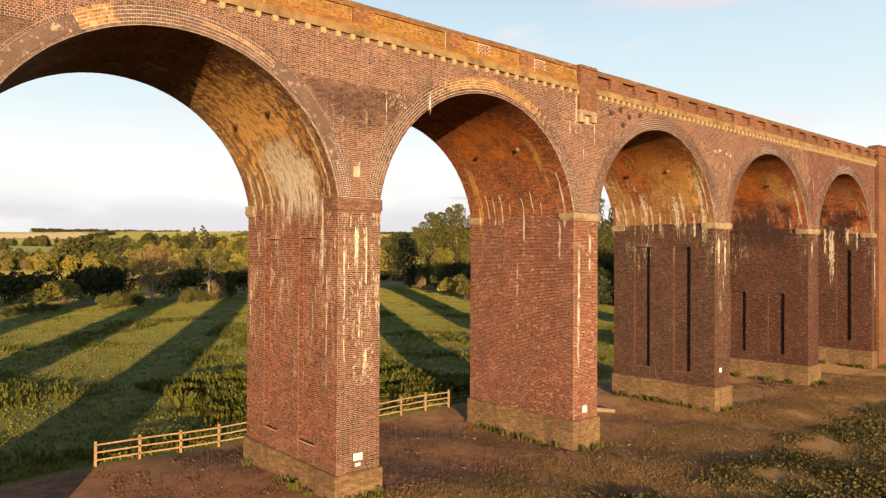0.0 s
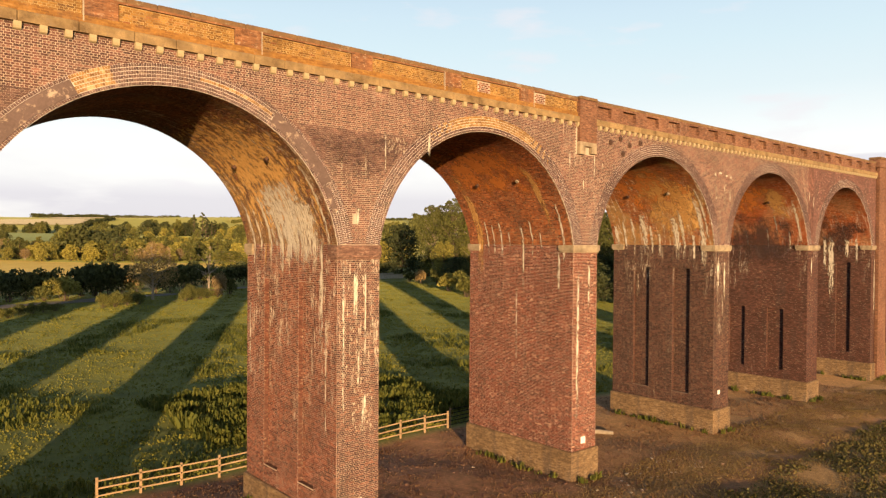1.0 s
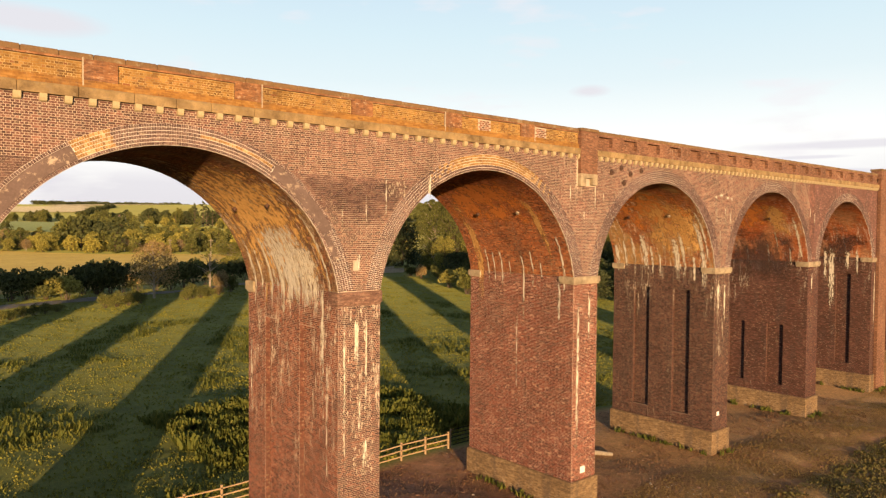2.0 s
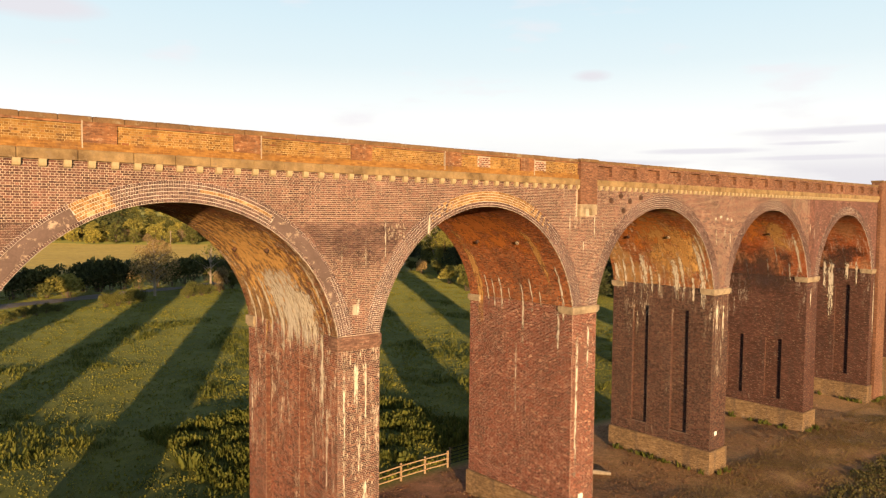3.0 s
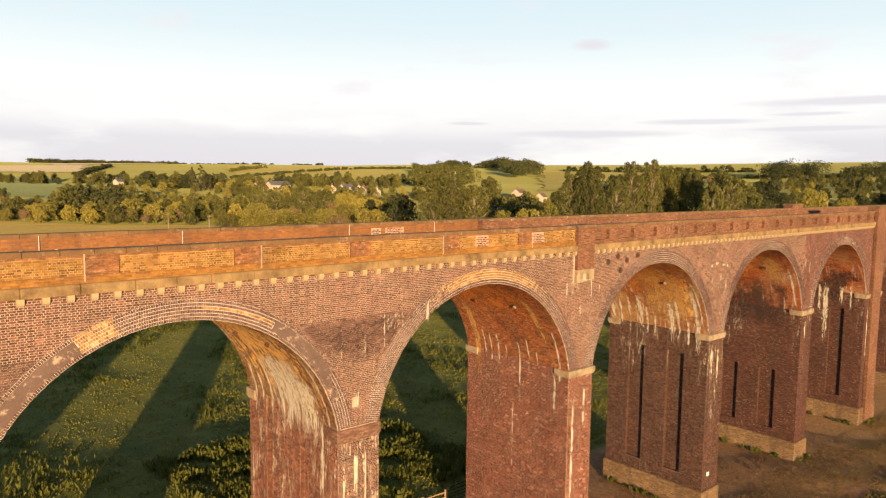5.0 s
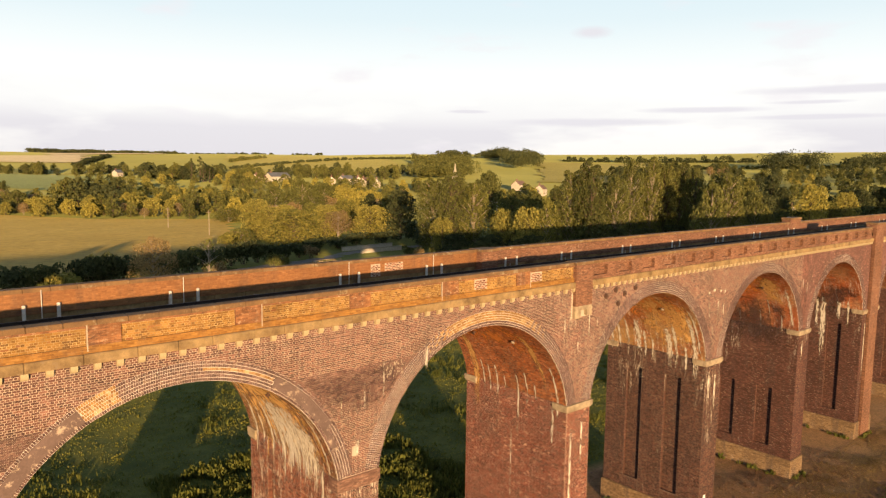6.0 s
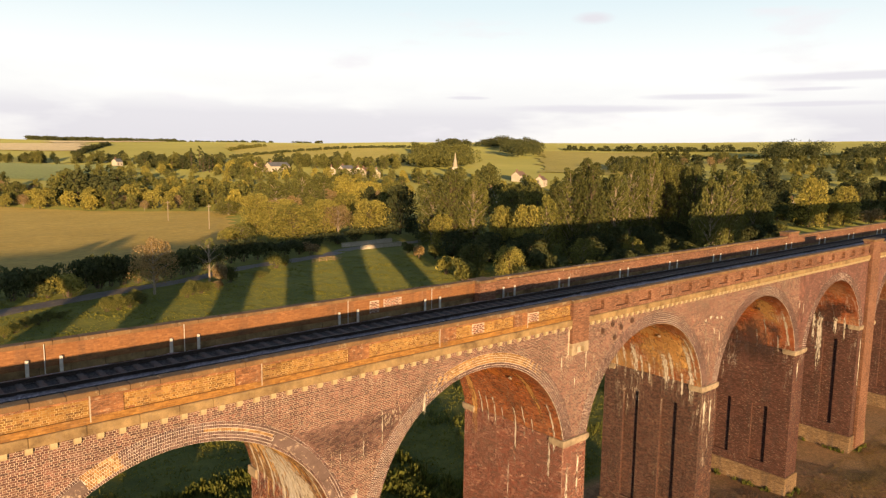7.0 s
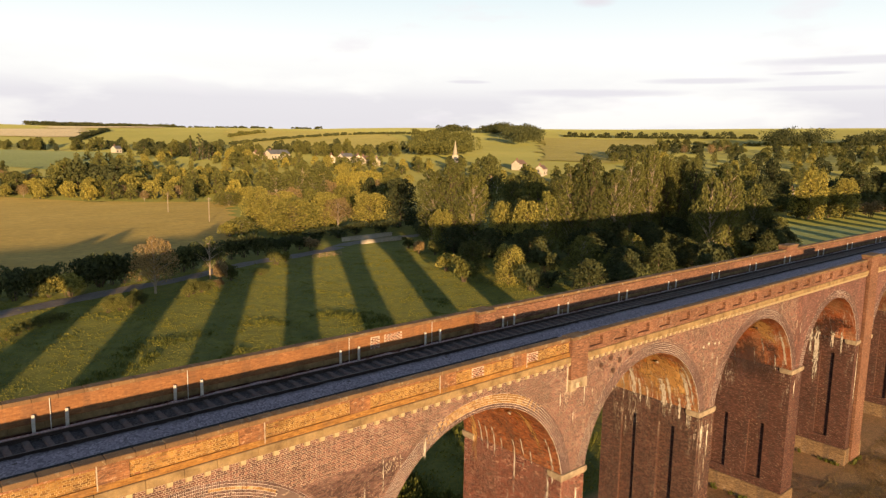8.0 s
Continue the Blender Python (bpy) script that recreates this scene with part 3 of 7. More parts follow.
    col = mix(t, 0.75, col, ramp(t, n_fine, ((0.25, (0.6, 0.6, 0.6)), (0.75, (1.3, 1.3, 1.3)))), "MULTIPLY")
    col = mix(t, 0.8, col, ramp(t, noise_at(t, v, 17.0, 3.0, 0.7), ((0.3, (0.5, 0.5, 0.5)), (0.7, (1.5, 1.5, 1.5)))), "MULTIPLY")
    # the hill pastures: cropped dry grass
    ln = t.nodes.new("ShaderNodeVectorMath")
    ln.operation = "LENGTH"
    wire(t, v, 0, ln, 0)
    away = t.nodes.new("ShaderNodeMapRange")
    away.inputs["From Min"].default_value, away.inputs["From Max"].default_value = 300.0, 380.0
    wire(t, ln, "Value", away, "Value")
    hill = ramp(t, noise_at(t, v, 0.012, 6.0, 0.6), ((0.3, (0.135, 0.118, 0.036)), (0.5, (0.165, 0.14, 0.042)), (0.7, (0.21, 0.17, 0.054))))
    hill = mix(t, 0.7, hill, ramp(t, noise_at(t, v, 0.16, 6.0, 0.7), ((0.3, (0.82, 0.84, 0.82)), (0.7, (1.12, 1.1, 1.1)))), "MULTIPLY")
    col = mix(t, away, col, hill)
    wire(t, col, 0, b, "Base Color")
    grass_sheen(b, 0.05, (0.93, 0.95, 0.20))
    wire(t, mix(t, dryz, (0.93, 0.95, 0.20), (1.0, 0.62, 0.30)), 0, b, "Sheen Tint")
    nap = math_node(t, "ADD", math_node(t, "MULTIPLY", dryz, 0.12), 0.105)
    bald = math_node(t, "SUBTRACT", 1.0, math_node(t, "MULTIPLY", dryz, 0.15))
    wire(t, math_node(t, "MULTIPLY", nap, bald), 0, b, "Sheen Weight")
    return m


M_GROUND = build_ground_material()


def build_ground():
    """One sheet, finer near the viaduct, out to the horizon."""
    rad = [0.0]
    while rad[-1] < 4300:
        rad.append(rad[-1] + max(0.8, rad[-1] * 0.035))
    n = 200
    ang = np.linspace(0, 2 * math.pi, n, endpoint=False)
    R, A = np.meshgrid(rad[1:], ang, indexing="ij")
    X, Y = 5 + R * np.sin(A), 5 + R * np.cos(A)
    Z = ground_z(X, Y)
    v = [(5.0, 5.0, gz(5, 5))] + [tuple(p) for p in np.stack([X, Y, Z], -1).reshape(-1, 3).tolist()]
    f = [(0, 1 + (k + 1) % n, 1 + k) for k in range(n)]
    for i in range(len(rad) - 2):
        for k in range(n):
            a, b = 1 + i * n + k, 1 + i * n + (k + 1) % n
            f.append((a, b, b + n, a + n))
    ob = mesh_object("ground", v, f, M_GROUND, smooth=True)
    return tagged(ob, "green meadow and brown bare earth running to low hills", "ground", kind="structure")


build_ground()

# ---- the viaduct ----
DEPTH = 7.7                     # across, face to face
RAD, ZC = 6.16, 10.10           # arch: radius of the intrados, height of its centre
RING = 0.69                     # thickness of the arch rings
SPRING = 11.12                  # top of the imposts
TOPW = 17.38                    # underside of the string course
PLINTH_TOP = 0.55
RECESS = 0.21                   # depth of the sunk panels in the piers
HALF = 0.975                    # half the width of a pier
# piers: centre, half width
PIERS = [(-42.46, HALF), (-28.34, HALF), (-14.07, HALF), (-0.08, HALF), (13.95, HALF), (28.12, HALF), (42.3, HALF), (56.8, 1.9), (71.9, HALF), (86.0, HALF), (100.1, HALF), (114.2, HALF), (128.3, HALF), (142.4, 1.9)]
viaduct = empty("viaduct", "tall Victorian red brick railway viaduct with round arches", "viaduct")


def arch_between(i):
    """Centre and radius of the arch between pier i and the next."""
    x0, x1 = PIERS[i][0] + PIERS[i][1], PIERS[i + 1][0] - PIERS[i + 1][1]
    c, a = (x0 + x1) / 2, (x1 - x0) / 2
    return c, math.hypot(a, SPRING - ZC)


def pier_mesh(cx, hw, recesses, mat, name="pier"):
    """A pier with upright recessed panels in both its long sides."""
    g = Geo()
    z0, z1 = PLINTH_TOP, SPRING
    x0, x1, dep = cx - hw, cx + hw, RECESS
    f = lambda a, b, c, d: g.add(([a, b, c, d], [(0, 1, 2, 3)]))
    for y, flip in ((0.0, False), (DEPTH, True)):
        q = [(x0, y, z0), (x1, y, z0), (x1, y, z1), (x0, y, z1)]
        f(*(q[::-1] if flip else q))
    for x, s in ((x0, 1), (x1, -1)):
        ys = sorted({0.0, DEPTH, *[v for r in recesses for v in r[:2]]})
        for ya, yb in zip(ys, ys[1:]):
            hit = [r for r in recesses if r[0] <= ya + 1e-6 and yb <= r[1] + 1e-6]
            if not hit:
                f((x, yb, z0), (x, ya, z0), (x, ya, z1), (x, yb, z1))
                continue
            ra, rb = hit[0][2], hit[0][3]
            f((x, yb, z0), (x, ya, z0), (x, ya, ra), (x, yb, ra))
            f((x, yb, rb), (x, ya, rb), (x, ya, z1), (x, yb, z1))
            xi = x + s * dep
            f((xi, yb, ra), (xi, ya, ra), (xi, ya, rb), (xi, yb, rb))
            f((x, ya, ra), (xi, ya, ra), (xi, ya, rb), (x, ya, rb))
            f((xi, yb, ra), (x, yb, ra), (x, yb, rb), (xi, yb, rb))
            f((x, ya, ra), (x, yb, ra), (xi, yb, ra), (xi, ya, ra))
            f((x, ya, rb), (xi, ya, rb), (xi, yb, rb), (x, yb, rb))
    f((x0, 0, z1), (x1, 0, z1), (x1, DEPTH, z1), (x0, DEPTH, z1))
    return g.make(name, mat, viaduct)


TALL = [(1.70, 2.95, 1.35, 9.6), (4.75, 6.0, 1.35, 9.6)]
SHORT = [(1.78, 3.1, 1.25, 6.08), (4.9, 6.25, 1.25, 6.08)]


def impost_geo(g, cx, hw, y0, y1, z0, z1, p=0.12):
    g.box(cx - hw - p, cx + hw + p, y0, y1, z0, z1, 0.03)
    g.box(cx - hw - p * 0.55, cx + hw + p * 0.55, y0 + 0.05, y1 - 0.05, z0 - 0.10, z0 + 0.002, 0.02)
    return g


def build_pier(i):
    cx, hw = PIERS[i]
    rec = {3: TALL, 4: [], 6: SHORT}.get(i, TALL)
    mat = {3: M_PIER, 4: M_PIER_RED}.get(i, M_PIER_BLUE)
    pier = pier_mesh(cx, hw, rec, mat)
    base = min(gz(cx + dx, y) for dx in (-1, 1) for y in (0, 8)) - 0.35
    Geo().box(cx - hw - 0.13, cx + hw + 0.13, -0.13, DEPTH + 0.13, base, PLINTH_TOP, 0.05).make("plinth", M_PLINTH, pier, "buff rendered plinth")
    if i == 3:
        # a brick-banded cap, worn flush
        g = impost_geo(Geo(), cx, hw, -0.07, 0.62, SPRING - 0.46, SPRING, 0.07)
        g.make("impost", M_IMPOST_BRICK, pier, "worn brick impost band")
        impost_geo(Geo(), cx, hw, DEPTH - 0.7, DEPTH + 0.12, SPRING - 0.40, SPRING).make("impost", M_IMPOST, pier)
    else:
        impost_geo(Geo(), cx, hw, -0.13, 0.92, SPRING - 0.27, SPRING + 0.02).make("impost", M_IMPOST, pier, "buff stone impost cap")
        impost_geo(Geo(), cx, hw, DEPTH - 0.92, DEPTH + 0.13, SPRING - 0.27, SPRING + 0.02).make("impost", M_IMPOST, pier)
    if hw > 1.5:
        for s, y in ((1, -0.32), (-1, DEPTH + 0.02)):
            Geo().box(cx - 1.0, cx + 1.0, y, y + 0.30, PLINTH_TOP - 1.3, 18.2, 0.02).make("pilaster", M_PARAPET_OLD, pier)
    return pier


M_IMPOST_BRICK = brick_material("impost_brickwork", (0.11, 0.06, 0.045), (0.16, 0.088, 0.064), (0.22, 0.13, 0.092), (0.5, 0.40, 0.31), 0.7)
pier_obs = [build_pier(i) for i in range(len(PIERS))]


def plate_on_pier(i, x, z, w, h, second=False):
    y = -0.012
    pl = Geo().box(x - w / 2, x + w / 2, y - 0.012, 0.002, z - h / 2, z + h / 2).make("plate", M_PLATE, pier_obs[i], "small white enamel plate")
    if second:
        Geo().box(x - 0.12, x + 0.12, y - 0.008, 0.002, z - h / 2 - 0.22, z - h / 2 - 0.10).make("plate", M_PLATE, pier_obs[i])


plate_on_pier(3, -0.11, 1.12, 0.42, 0.28, True)
plate_on_pier(4, 13.87, 1.04, 0.36, 0.34)
plate_on_pier(5, 27.85, 1.62, 0.28, 0.26)
plate_on_pier(7, 57.2, 1.5, 0.28, 0.3)


def build_barrel(i):
    """The vault over one opening, from face to face."""
    c, r = arch_between(i)
    a0 = math.asin((SPRING - ZC) / r)
    n = 48
    v, f, uv = [], [], []
    for k in range(n + 1):
        a = math.pi - a0 - (math.pi - 2 * a0) * k / n
        for y in (0.0, DEPTH):
            v.append((c + r * math.cos(a), y, ZC + r * math.sin(a)))
    for k in range(n):
        f.append((2 * k, 2 * k + 2, 2 * k + 3, 2 * k + 1))
        s0, s1 = r * (math.pi - 2 * a0) * k / n, r * (math.pi - 2 * a0) * (k + 1) / n
        off = i * 31.7
        uv += [(off, s0), (off, s1), (DEPTH + off, s1), (DEPTH + off, s0)]
    mat = M_SOFFIT_RED if i in (3, 4, 5, 6) else M_SOFFIT
    ob = mesh_object("arch_barrel", v, f, mat, viaduct, uvs=uv, smooth=True)
    return ob


barrels = [build_barrel(i) for i in range(len(PIERS) - 1)]


def spandrel(y, flip):
    """The wall between the arches on one face."""
    v, f = [], []

    def col(xa, za, xb, zb):
        o = len(v)
        v.extend([(xa, y, za), (xb, y, zb), (xb, y, TOPW), (xa, y, TOPW)])
        f.append((o, o + 1, o + 2, o + 3) if not flip else (o + 3, o + 2, o + 1, o))

    for i in range(len(PIERS) - 1):
        c, r = arch_between(i)
        a0 = math.asin((SPRING - ZC) / r)
        a = [math.pi - a0 - (math.pi - 2 * a0) * k / 64 for k in range(65)]
        xs = [(c + r * math.cos(t), ZC + r * math.sin(t)) for t in a]
        for (xa, za), (xb, zb) in zip(xs, xs[1:]):
            col(xa, za, xb, zb)
        cx, hw = PIERS[i]
        col(cx - hw, SPRING, cx + hw, SPRING)
    return mesh_object("spandrel_wall", v, f, M_WALL, viaduct)


def plain_spans(xs):
    """Plainer spans that carry the line on past both ends: piers, arches, deck and parapets."""
    for cx in xs[1:]:
        pier = pier_mesh(cx, HALF, TALL, M_PIER)
        Geo().box(cx - HALF - 0.13, cx + HALF + 0.13, -0.13, DEPTH + 0.13, -1.6, PLINTH_TOP, 0.05).make("plinth", M_PLINTH, pier)
    for p, q in zip(xs, xs[1:]):
        xa, xb = min(p, q), max(p, q)
        c, r = (xa + xb) / 2, math.hypot((xb - xa) / 2 - HALF, SPRING - ZC)
        a0 = math.asin((SPRING - ZC) / r)
        pts = [(c + r * math.cos(a), ZC + r * math.sin(a)) for a in [math.pi - a0 - (math.pi - 2 * a0) * k / 32 for k in range(33)]]
        v, f = [], []
        for (x0, z0), (x1, z1) in zip([(xa - HALF, SPRING)] + pts, pts + [(xb - HALF, SPRING)]):
            o = len(v)
            v += [(x, y, z) for y in (0.0, DEPTH) for x, z in ((x0, z0), (x1, z1), (x1, TOPW), (x0, TOPW))]
            f += [(o, o + 1, o + 2, o + 3), (o + 7, o + 6, o + 5, o + 4), (o, o + 4, o + 5, o + 1), (o + 3, o + 2, o + 6, o + 7)]
        span = mesh_object("span", v, f, M_WALL, viaduct)
        for y in (0.0, DEPTH - 0.4):
            Geo().box(xa, xb, y, y + 0.4, TOPW, 18.7, 0.02).make("parapet_wall", M_PARAPET_OLD, span)


plain_spans([PIERS[0][0] - 14.12 * k for k in range(0, 5)])
plain_spans([PIERS[-1][0] + 14.12 * k for k in range(0, 12)])
front_wall = spandrel(0.0, False)
back_wall = spandrel(DEPTH, True)


def ring_bricks(i, y, step=0.078, rings=6):
    """The rings of header bricks round an arch face: boxes a little proud of the joints."""
    c, r = arch_between(i)
    a0 = math.asin((SPRING - ZC) / r)
    th = RING / rings
    out = []
    rr = random.Random(40 + i)
    for k in range(rings):
        r0, r1 = r + k * th + 0.010, r + (k + 1) * th - 0.007
        # the extrados of neighbours meets above the pier
        n = int((math.pi - 2 * a0) * (r0 + th / 2) / step)
        for j in range(n):
            t0 = a0 + (math.pi - 2 * a0) * (j + 0.08) / n
            t1 = a0 + (math.pi - 2 * a0) * (j + 0.92) / n
            d = y - 0.022 - 0.008 * rr.random()
            q = [(r0, t0), (r0, t1), (r1, t1), (r1, t0)]
            ok = all(abs(c + ra * math.cos(ta) - c) < (PIERS[i + 1][0] - PIERS[i][0]) / 2 + (0.9 if PIERS[i + 1][1] > 1.5 or PIERS[i][1] > 1.5 else 0) - 0.02 for ra, ta in q)
            if ok:
                out.append([(c + ra * math.cos(ta), ZC + ra * math.sin(ta), d) for ra, ta in q])
    return out


def brick_piece(q, back):
    """Five faces of a brick whose face is the four (x, z, y) in q."""
    v = [(x, y, z) for x, z, y in q] + [(x, back, z) for x, z, y in q]
    return v, [(3, 2, 1, 0), (0, 1, 5, 4), (1, 2, 6, 5), (2, 3, 7, 6), (3, 0, 4, 7)]


def ring_backing(i, y):
    c, r = arch_between(i)
    a0 = math.asin((SPRING - ZC) / r)
    n, v, f = 64, [], []
    for k in range(n + 1):
        a = a0 + (math.pi - 2 * a0) * k / n
        for q in (r, r + RING):
            lim = (PIERS[i + 1][0] - PIERS[i][0]) / 2 + 0.6 * (PIERS[i + 1][1] > 1.5) - 0.005
            x = max(-lim, min(lim, q * math.cos(a)))
            v.append((c + x, y, ZC + q * math.sin(a)))
        v.append((c + r * math.cos(a), 0.05, ZC + r * math.sin(a)))
    for k in range(n):
        o = 3 * k
        f += [(o, o + 1, o + 4, o + 3), (o, o + 3, o + 5, o + 2)]
    return mesh_object("arch_ring", v, f, M_MORTAR_RING, viaduct, "pale mortared arch ring of five brick courses")


def ring_zone(i, q):
    """Which repair a ring brick belongs to."""
    c, r = arch_between(i)
    x, z = sum(p[0] for p in q) / 4 - c, sum(p[1] for p in q) / 4 - ZC
    ang, k = math.degrees(math.atan2(z, x)), (math.hypot(x, z) - r) / RING
    if i == 2:
        if (0.18 < k < 0.82 and (31 < ang < 59 or 118.5 < ang < 150)) or (0.18 < k < 0.5 and 21 < ang <= 31):
            return "render"
        if (108 < ang < 118.5 and k > 0.2) or (60 < ang < 84 and 0.5 < k < 0.66):
            return "tan"
    if i == 3 and k > 0.30 and abs(ang - 87) < 38 - 16 * abs(math.sin(ang * 3.7 + k * 23)):
        return "tan"
    return "plain"


rings = {}
for i in range(2, 9):
    rings[i] = ring_backing(i, -0.012)
    parts = {"plain": Geo(), "tan": Geo()}
    for q in ring_bricks(i, 0.0, 0.078 if i < 6 else 0.16):
        zone = ring_zone(i, q)
        if zone in parts:
            parts[zone].add(brick_piece(q, 0.0))
    for zone, mt in (("plain", M_BRICK_RING), ("tan", M_BRICK_TAN)):
        if parts[zone].v:
            tagged(parts[zone].make("ring_bricks", mt, rings[i]), kind="stuff")


def ring_patch(i, d0, d1, y, courses):
    """A smooth rendered repair over a stretch of the ring."""
    c, r = arch_between(i)
    v, f = [], []
    n = 24
    for k in range(n + 1):
        a = radians(d0 + (d1 - d0) * k / n)
        for q, yy in ((r + RING / 6, 0.0), (r + RING / 6, y), (r + RING * courses / 6, y), (r + RING * courses / 6, 0.0)):
            v.append((c + q * math.cos(a), yy, ZC + q * math.sin(a)))
    for k in range(n):
        for e in range(3):
            o = 4 * k + e
            f.append((o, o + 1, o + 5, o + 4))
    f += [(0, 1, 2, 3), (4 * n + 3, 4 * n + 2, 4 * n + 1, 4 * n)]
    mesh_object("render_patch", v, f, M_PATCH, rings[i], "smooth grey-brown rendered repair")


ring_patch(2, 31, 59, -0.034, 5)
ring_patch(2, 21, 30.9, -0.034, 3)
ring_patch(2, 118.5, 150, -0.034, 5)

# ---- string course, corbels, parapets ----
XL, XR = -42.4, 142.0
PIL = 13.9                     # the short pilaster over the refaced pier
ZS0, ZS1 = TOPW, 17.70         # string stones
ZP1, ZC1 = 18.54, 18.70        # top of the brick parapet, top of the coping


def parapet_side(near):
    s = 1 if near else -1
    y_face = 0.0 if near else DEPTH
    yo = lambda d: y_face - s * d     # d metres out from the face
    lo = lambda a, b: (min(a, b), max(a, b))
    name = "parapet"
    g = Geo()
    y0, y1 = lo(yo(-0.04), yo(-0.42))
    g.box(XL, PIL + 0.66, y0, y1, ZS1, ZP1)
    par = g.make(name, M_PARAPET if near else M_PARAPET_INNER, viaduct)
    # old brick half beyond the pilaster
    y0, y1 = lo(yo(-0.17), yo(-0.424 if near else -0.56))
    Geo().box(PIL + 0.66, XR, y0, y1, ZS1 + 0.001, ZP1 - 0.001).make("parapet_wall", M_PARAPET_OLD, par)
    # string stones
    x = XL
    rr = random.Random(5 if near else 6)
    while x < XR:
        w = 1.1 + 0.5 * rr.random()
        y0, y1 = lo(yo(0.15 + 0.008 * rr.random()), yo(-0.3))
        Geo().box(x + 0.002, x + w - 0.002, y0, y1, ZS0, ZS1 - 0.01 * rr.random(), 0.03).make("string_stone", M_STONE, par)
        x += w
    # base course
    y0, y1 = lo(yo(0.05), yo(-0.3))
    Geo().box(XL, PIL + 0.6, y0, y1, ZS1 - 0.02, ZS1 + 0.22).make("base_course", M_PARAPET, par)
    Geo().box(PIL + 0.6, XR, y0, y1, ZS1 - 0.02, ZS1 + 0.2).make("base_course", M_PARAPET_OLD, par)
    # coping stones
    x = XL
    while x < XR:
        w = 0.9 + 0.15 * rr.random()
        y0, y1 = lo(yo(0.03 + 0.02 * rr.random()), yo(-0.44))
        Geo().box(x + 0.003, x + w - 0.003, y0, y1, ZP1, ZC1 + 0.012 * rr.random(), 0.025).make("coping_stone", M_COPING, par)
        x += w
    # the raised strips between the sunk panels
    y0, y1 = lo(yo(0.045), yo(-0.16))
    pil = []
    for k in range(-7, 5):
        a = -9.88 + 4.70 * k
        pil.append((a, a + 0.96))
    pil = [p for p in pil if p[1] < PIL - 0.7]
    for a, b in pil:
        Geo().box(a, b, y0, y1, ZS1 + 0.2, ZP1 + 0.001).make("pillar", M_PARAPET_PILLAR, par)
    for (a, b), (c, d) in zip(pil, pil[1:] + [(PIL - 0.7, 0)]):
        Geo().box(b, c, y0 + (0.002 if near else 0), y1, ZP1 - 0.07, ZP1 + 0.001).make("panel_head", M_PARAPET_PILLAR, par)
    x = PIL + 0.68
    k = 0
    while x < XR - 3:
        a = x + 0.25 if k == 0 else x
        b = a + 1.18
        wdt = 1.08
        Geo().box(b, b + wdt, y0, y1, ZS1 + 0.2, ZP1 + 0.001).make("pillar", M_PARAPET_OLD, par)
        Geo().box(a, b, y0, y1, ZP1 - 0.12, ZP1 + 0.001).make("panel_head", M_PARAPET_OLD, par)
        x = b + wdt
        k += 1
    Geo().box(PIL + 0.6, PIL + 0.95, y0, y1, ZS1 + 0.2, ZP1).make("pillar", M_PARAPET_OLD, par)
    # pilaster block and its stone foot
    y0, y1 = lo(yo(0.20), yo(-0.52 if near else -0.86))
    Geo().box(PIL - 0.70, PIL + 0.66, y0, y1, 16.42, 18.58, 0.015).make("pilaster", M_PARAPET_OLD, par)
    y0, y1 = lo(yo(0.24), yo(-0.56 if near else -0.90))
    Geo().box(PIL - 0.74, PIL + 0.70, y0, y1, 18.58, 18.73, 0.03).make("cap_stone", M_COPING, par)
    y0, y1 = lo(yo(0.22), yo(0.0))
    g = Geo().box(PIL - 0.72, PIL + 0.66, y0, y1, 16.20, 16.42, 0.02)
    g.box(PIL - 0.72, PIL - 0.28, y0, y1, 15.78, 16.20, 0.02).box(PIL + 0.25, PIL + 0.66, y0, y1, 15.86, 16.20, 0.02)
    g.make("stone_bracket", M_IMPOST, par, "pale stone bracket under the pilaster")
    return par


M_PARAPET_PILLAR = brick_material("brown_pillar_brickwork", (0.16, 0.072, 0.034), (0.23, 0.105, 0.046), (0.29, 0.14, 0.064), (0.42, 0.31, 0.21), 0.3, soot=0.45)
near_parapet = parapet_side(True)
far_parapet = parapet_side(False)


def king_pilaster_caps():
    for cx, hw in PIERS:
        if hw > 1.5:
            for y0, y1 in ((-0.40, 0.5), (DEPTH - 0.5, DEPTH + 0.40)):
                Geo().box(cx - 1.15, cx + 1.15, y0, y1, 18.2, 18.95, 0.02).make("pilaster", M_PARAPET_OLD, near_parapet)
                Geo().box(cx - 1.22, cx + 1.22, y0 - 0.06, y1 + 0.06, 18.95, 19.12, 0.03).make("cap_stone", M_COPING, near_parapet)


king_pilaster_caps()


def build_corbels():
    g = Geo()
    # a block with a rounded lower front edge
    prof = [(0.0, 0.0), (0.0, -0.22), (-0.05, -0.22), (-0.10, -0.19), (-0.135, -0.12), (-0.14, 0.0)]
    v = [(x, y, z) for x in (-0.10, 0.10) for y, z in prof]
    n = len(prof)
    f = [tuple(range(n)), tuple(range(2 * n - 1, n - 1, -1))] + [(k, k + n, (k + 1) % n + n, (k + 1) % n) for k in range(n)]
    me = mesh_object("corbel", v, f, M_CORBEL, near_parapet).data
    first = bpy.data.objects["corbel"]
    xs = []
    x = -41.6
    while x < 57:
        xs.append(x)
        x += 0.652 if x < PIL else 0.52
    first.location = (xs[0], 0.0, TOPW)
    for k, x in enumerate(xs[1:]):
        o = new("corbel", me)
        o.parent = near_parapet
        o.location = (x, 0.0, TOPW)
    rest = Geo()
    while x < 140:
        rest.add(([(a + x, b, c + TOPW) for a, b, c in v], f))
        x += 0.52
    tagged(rest.make("corbels", M_CORBEL, near_parapet), kind="stuff")


build_corbels()

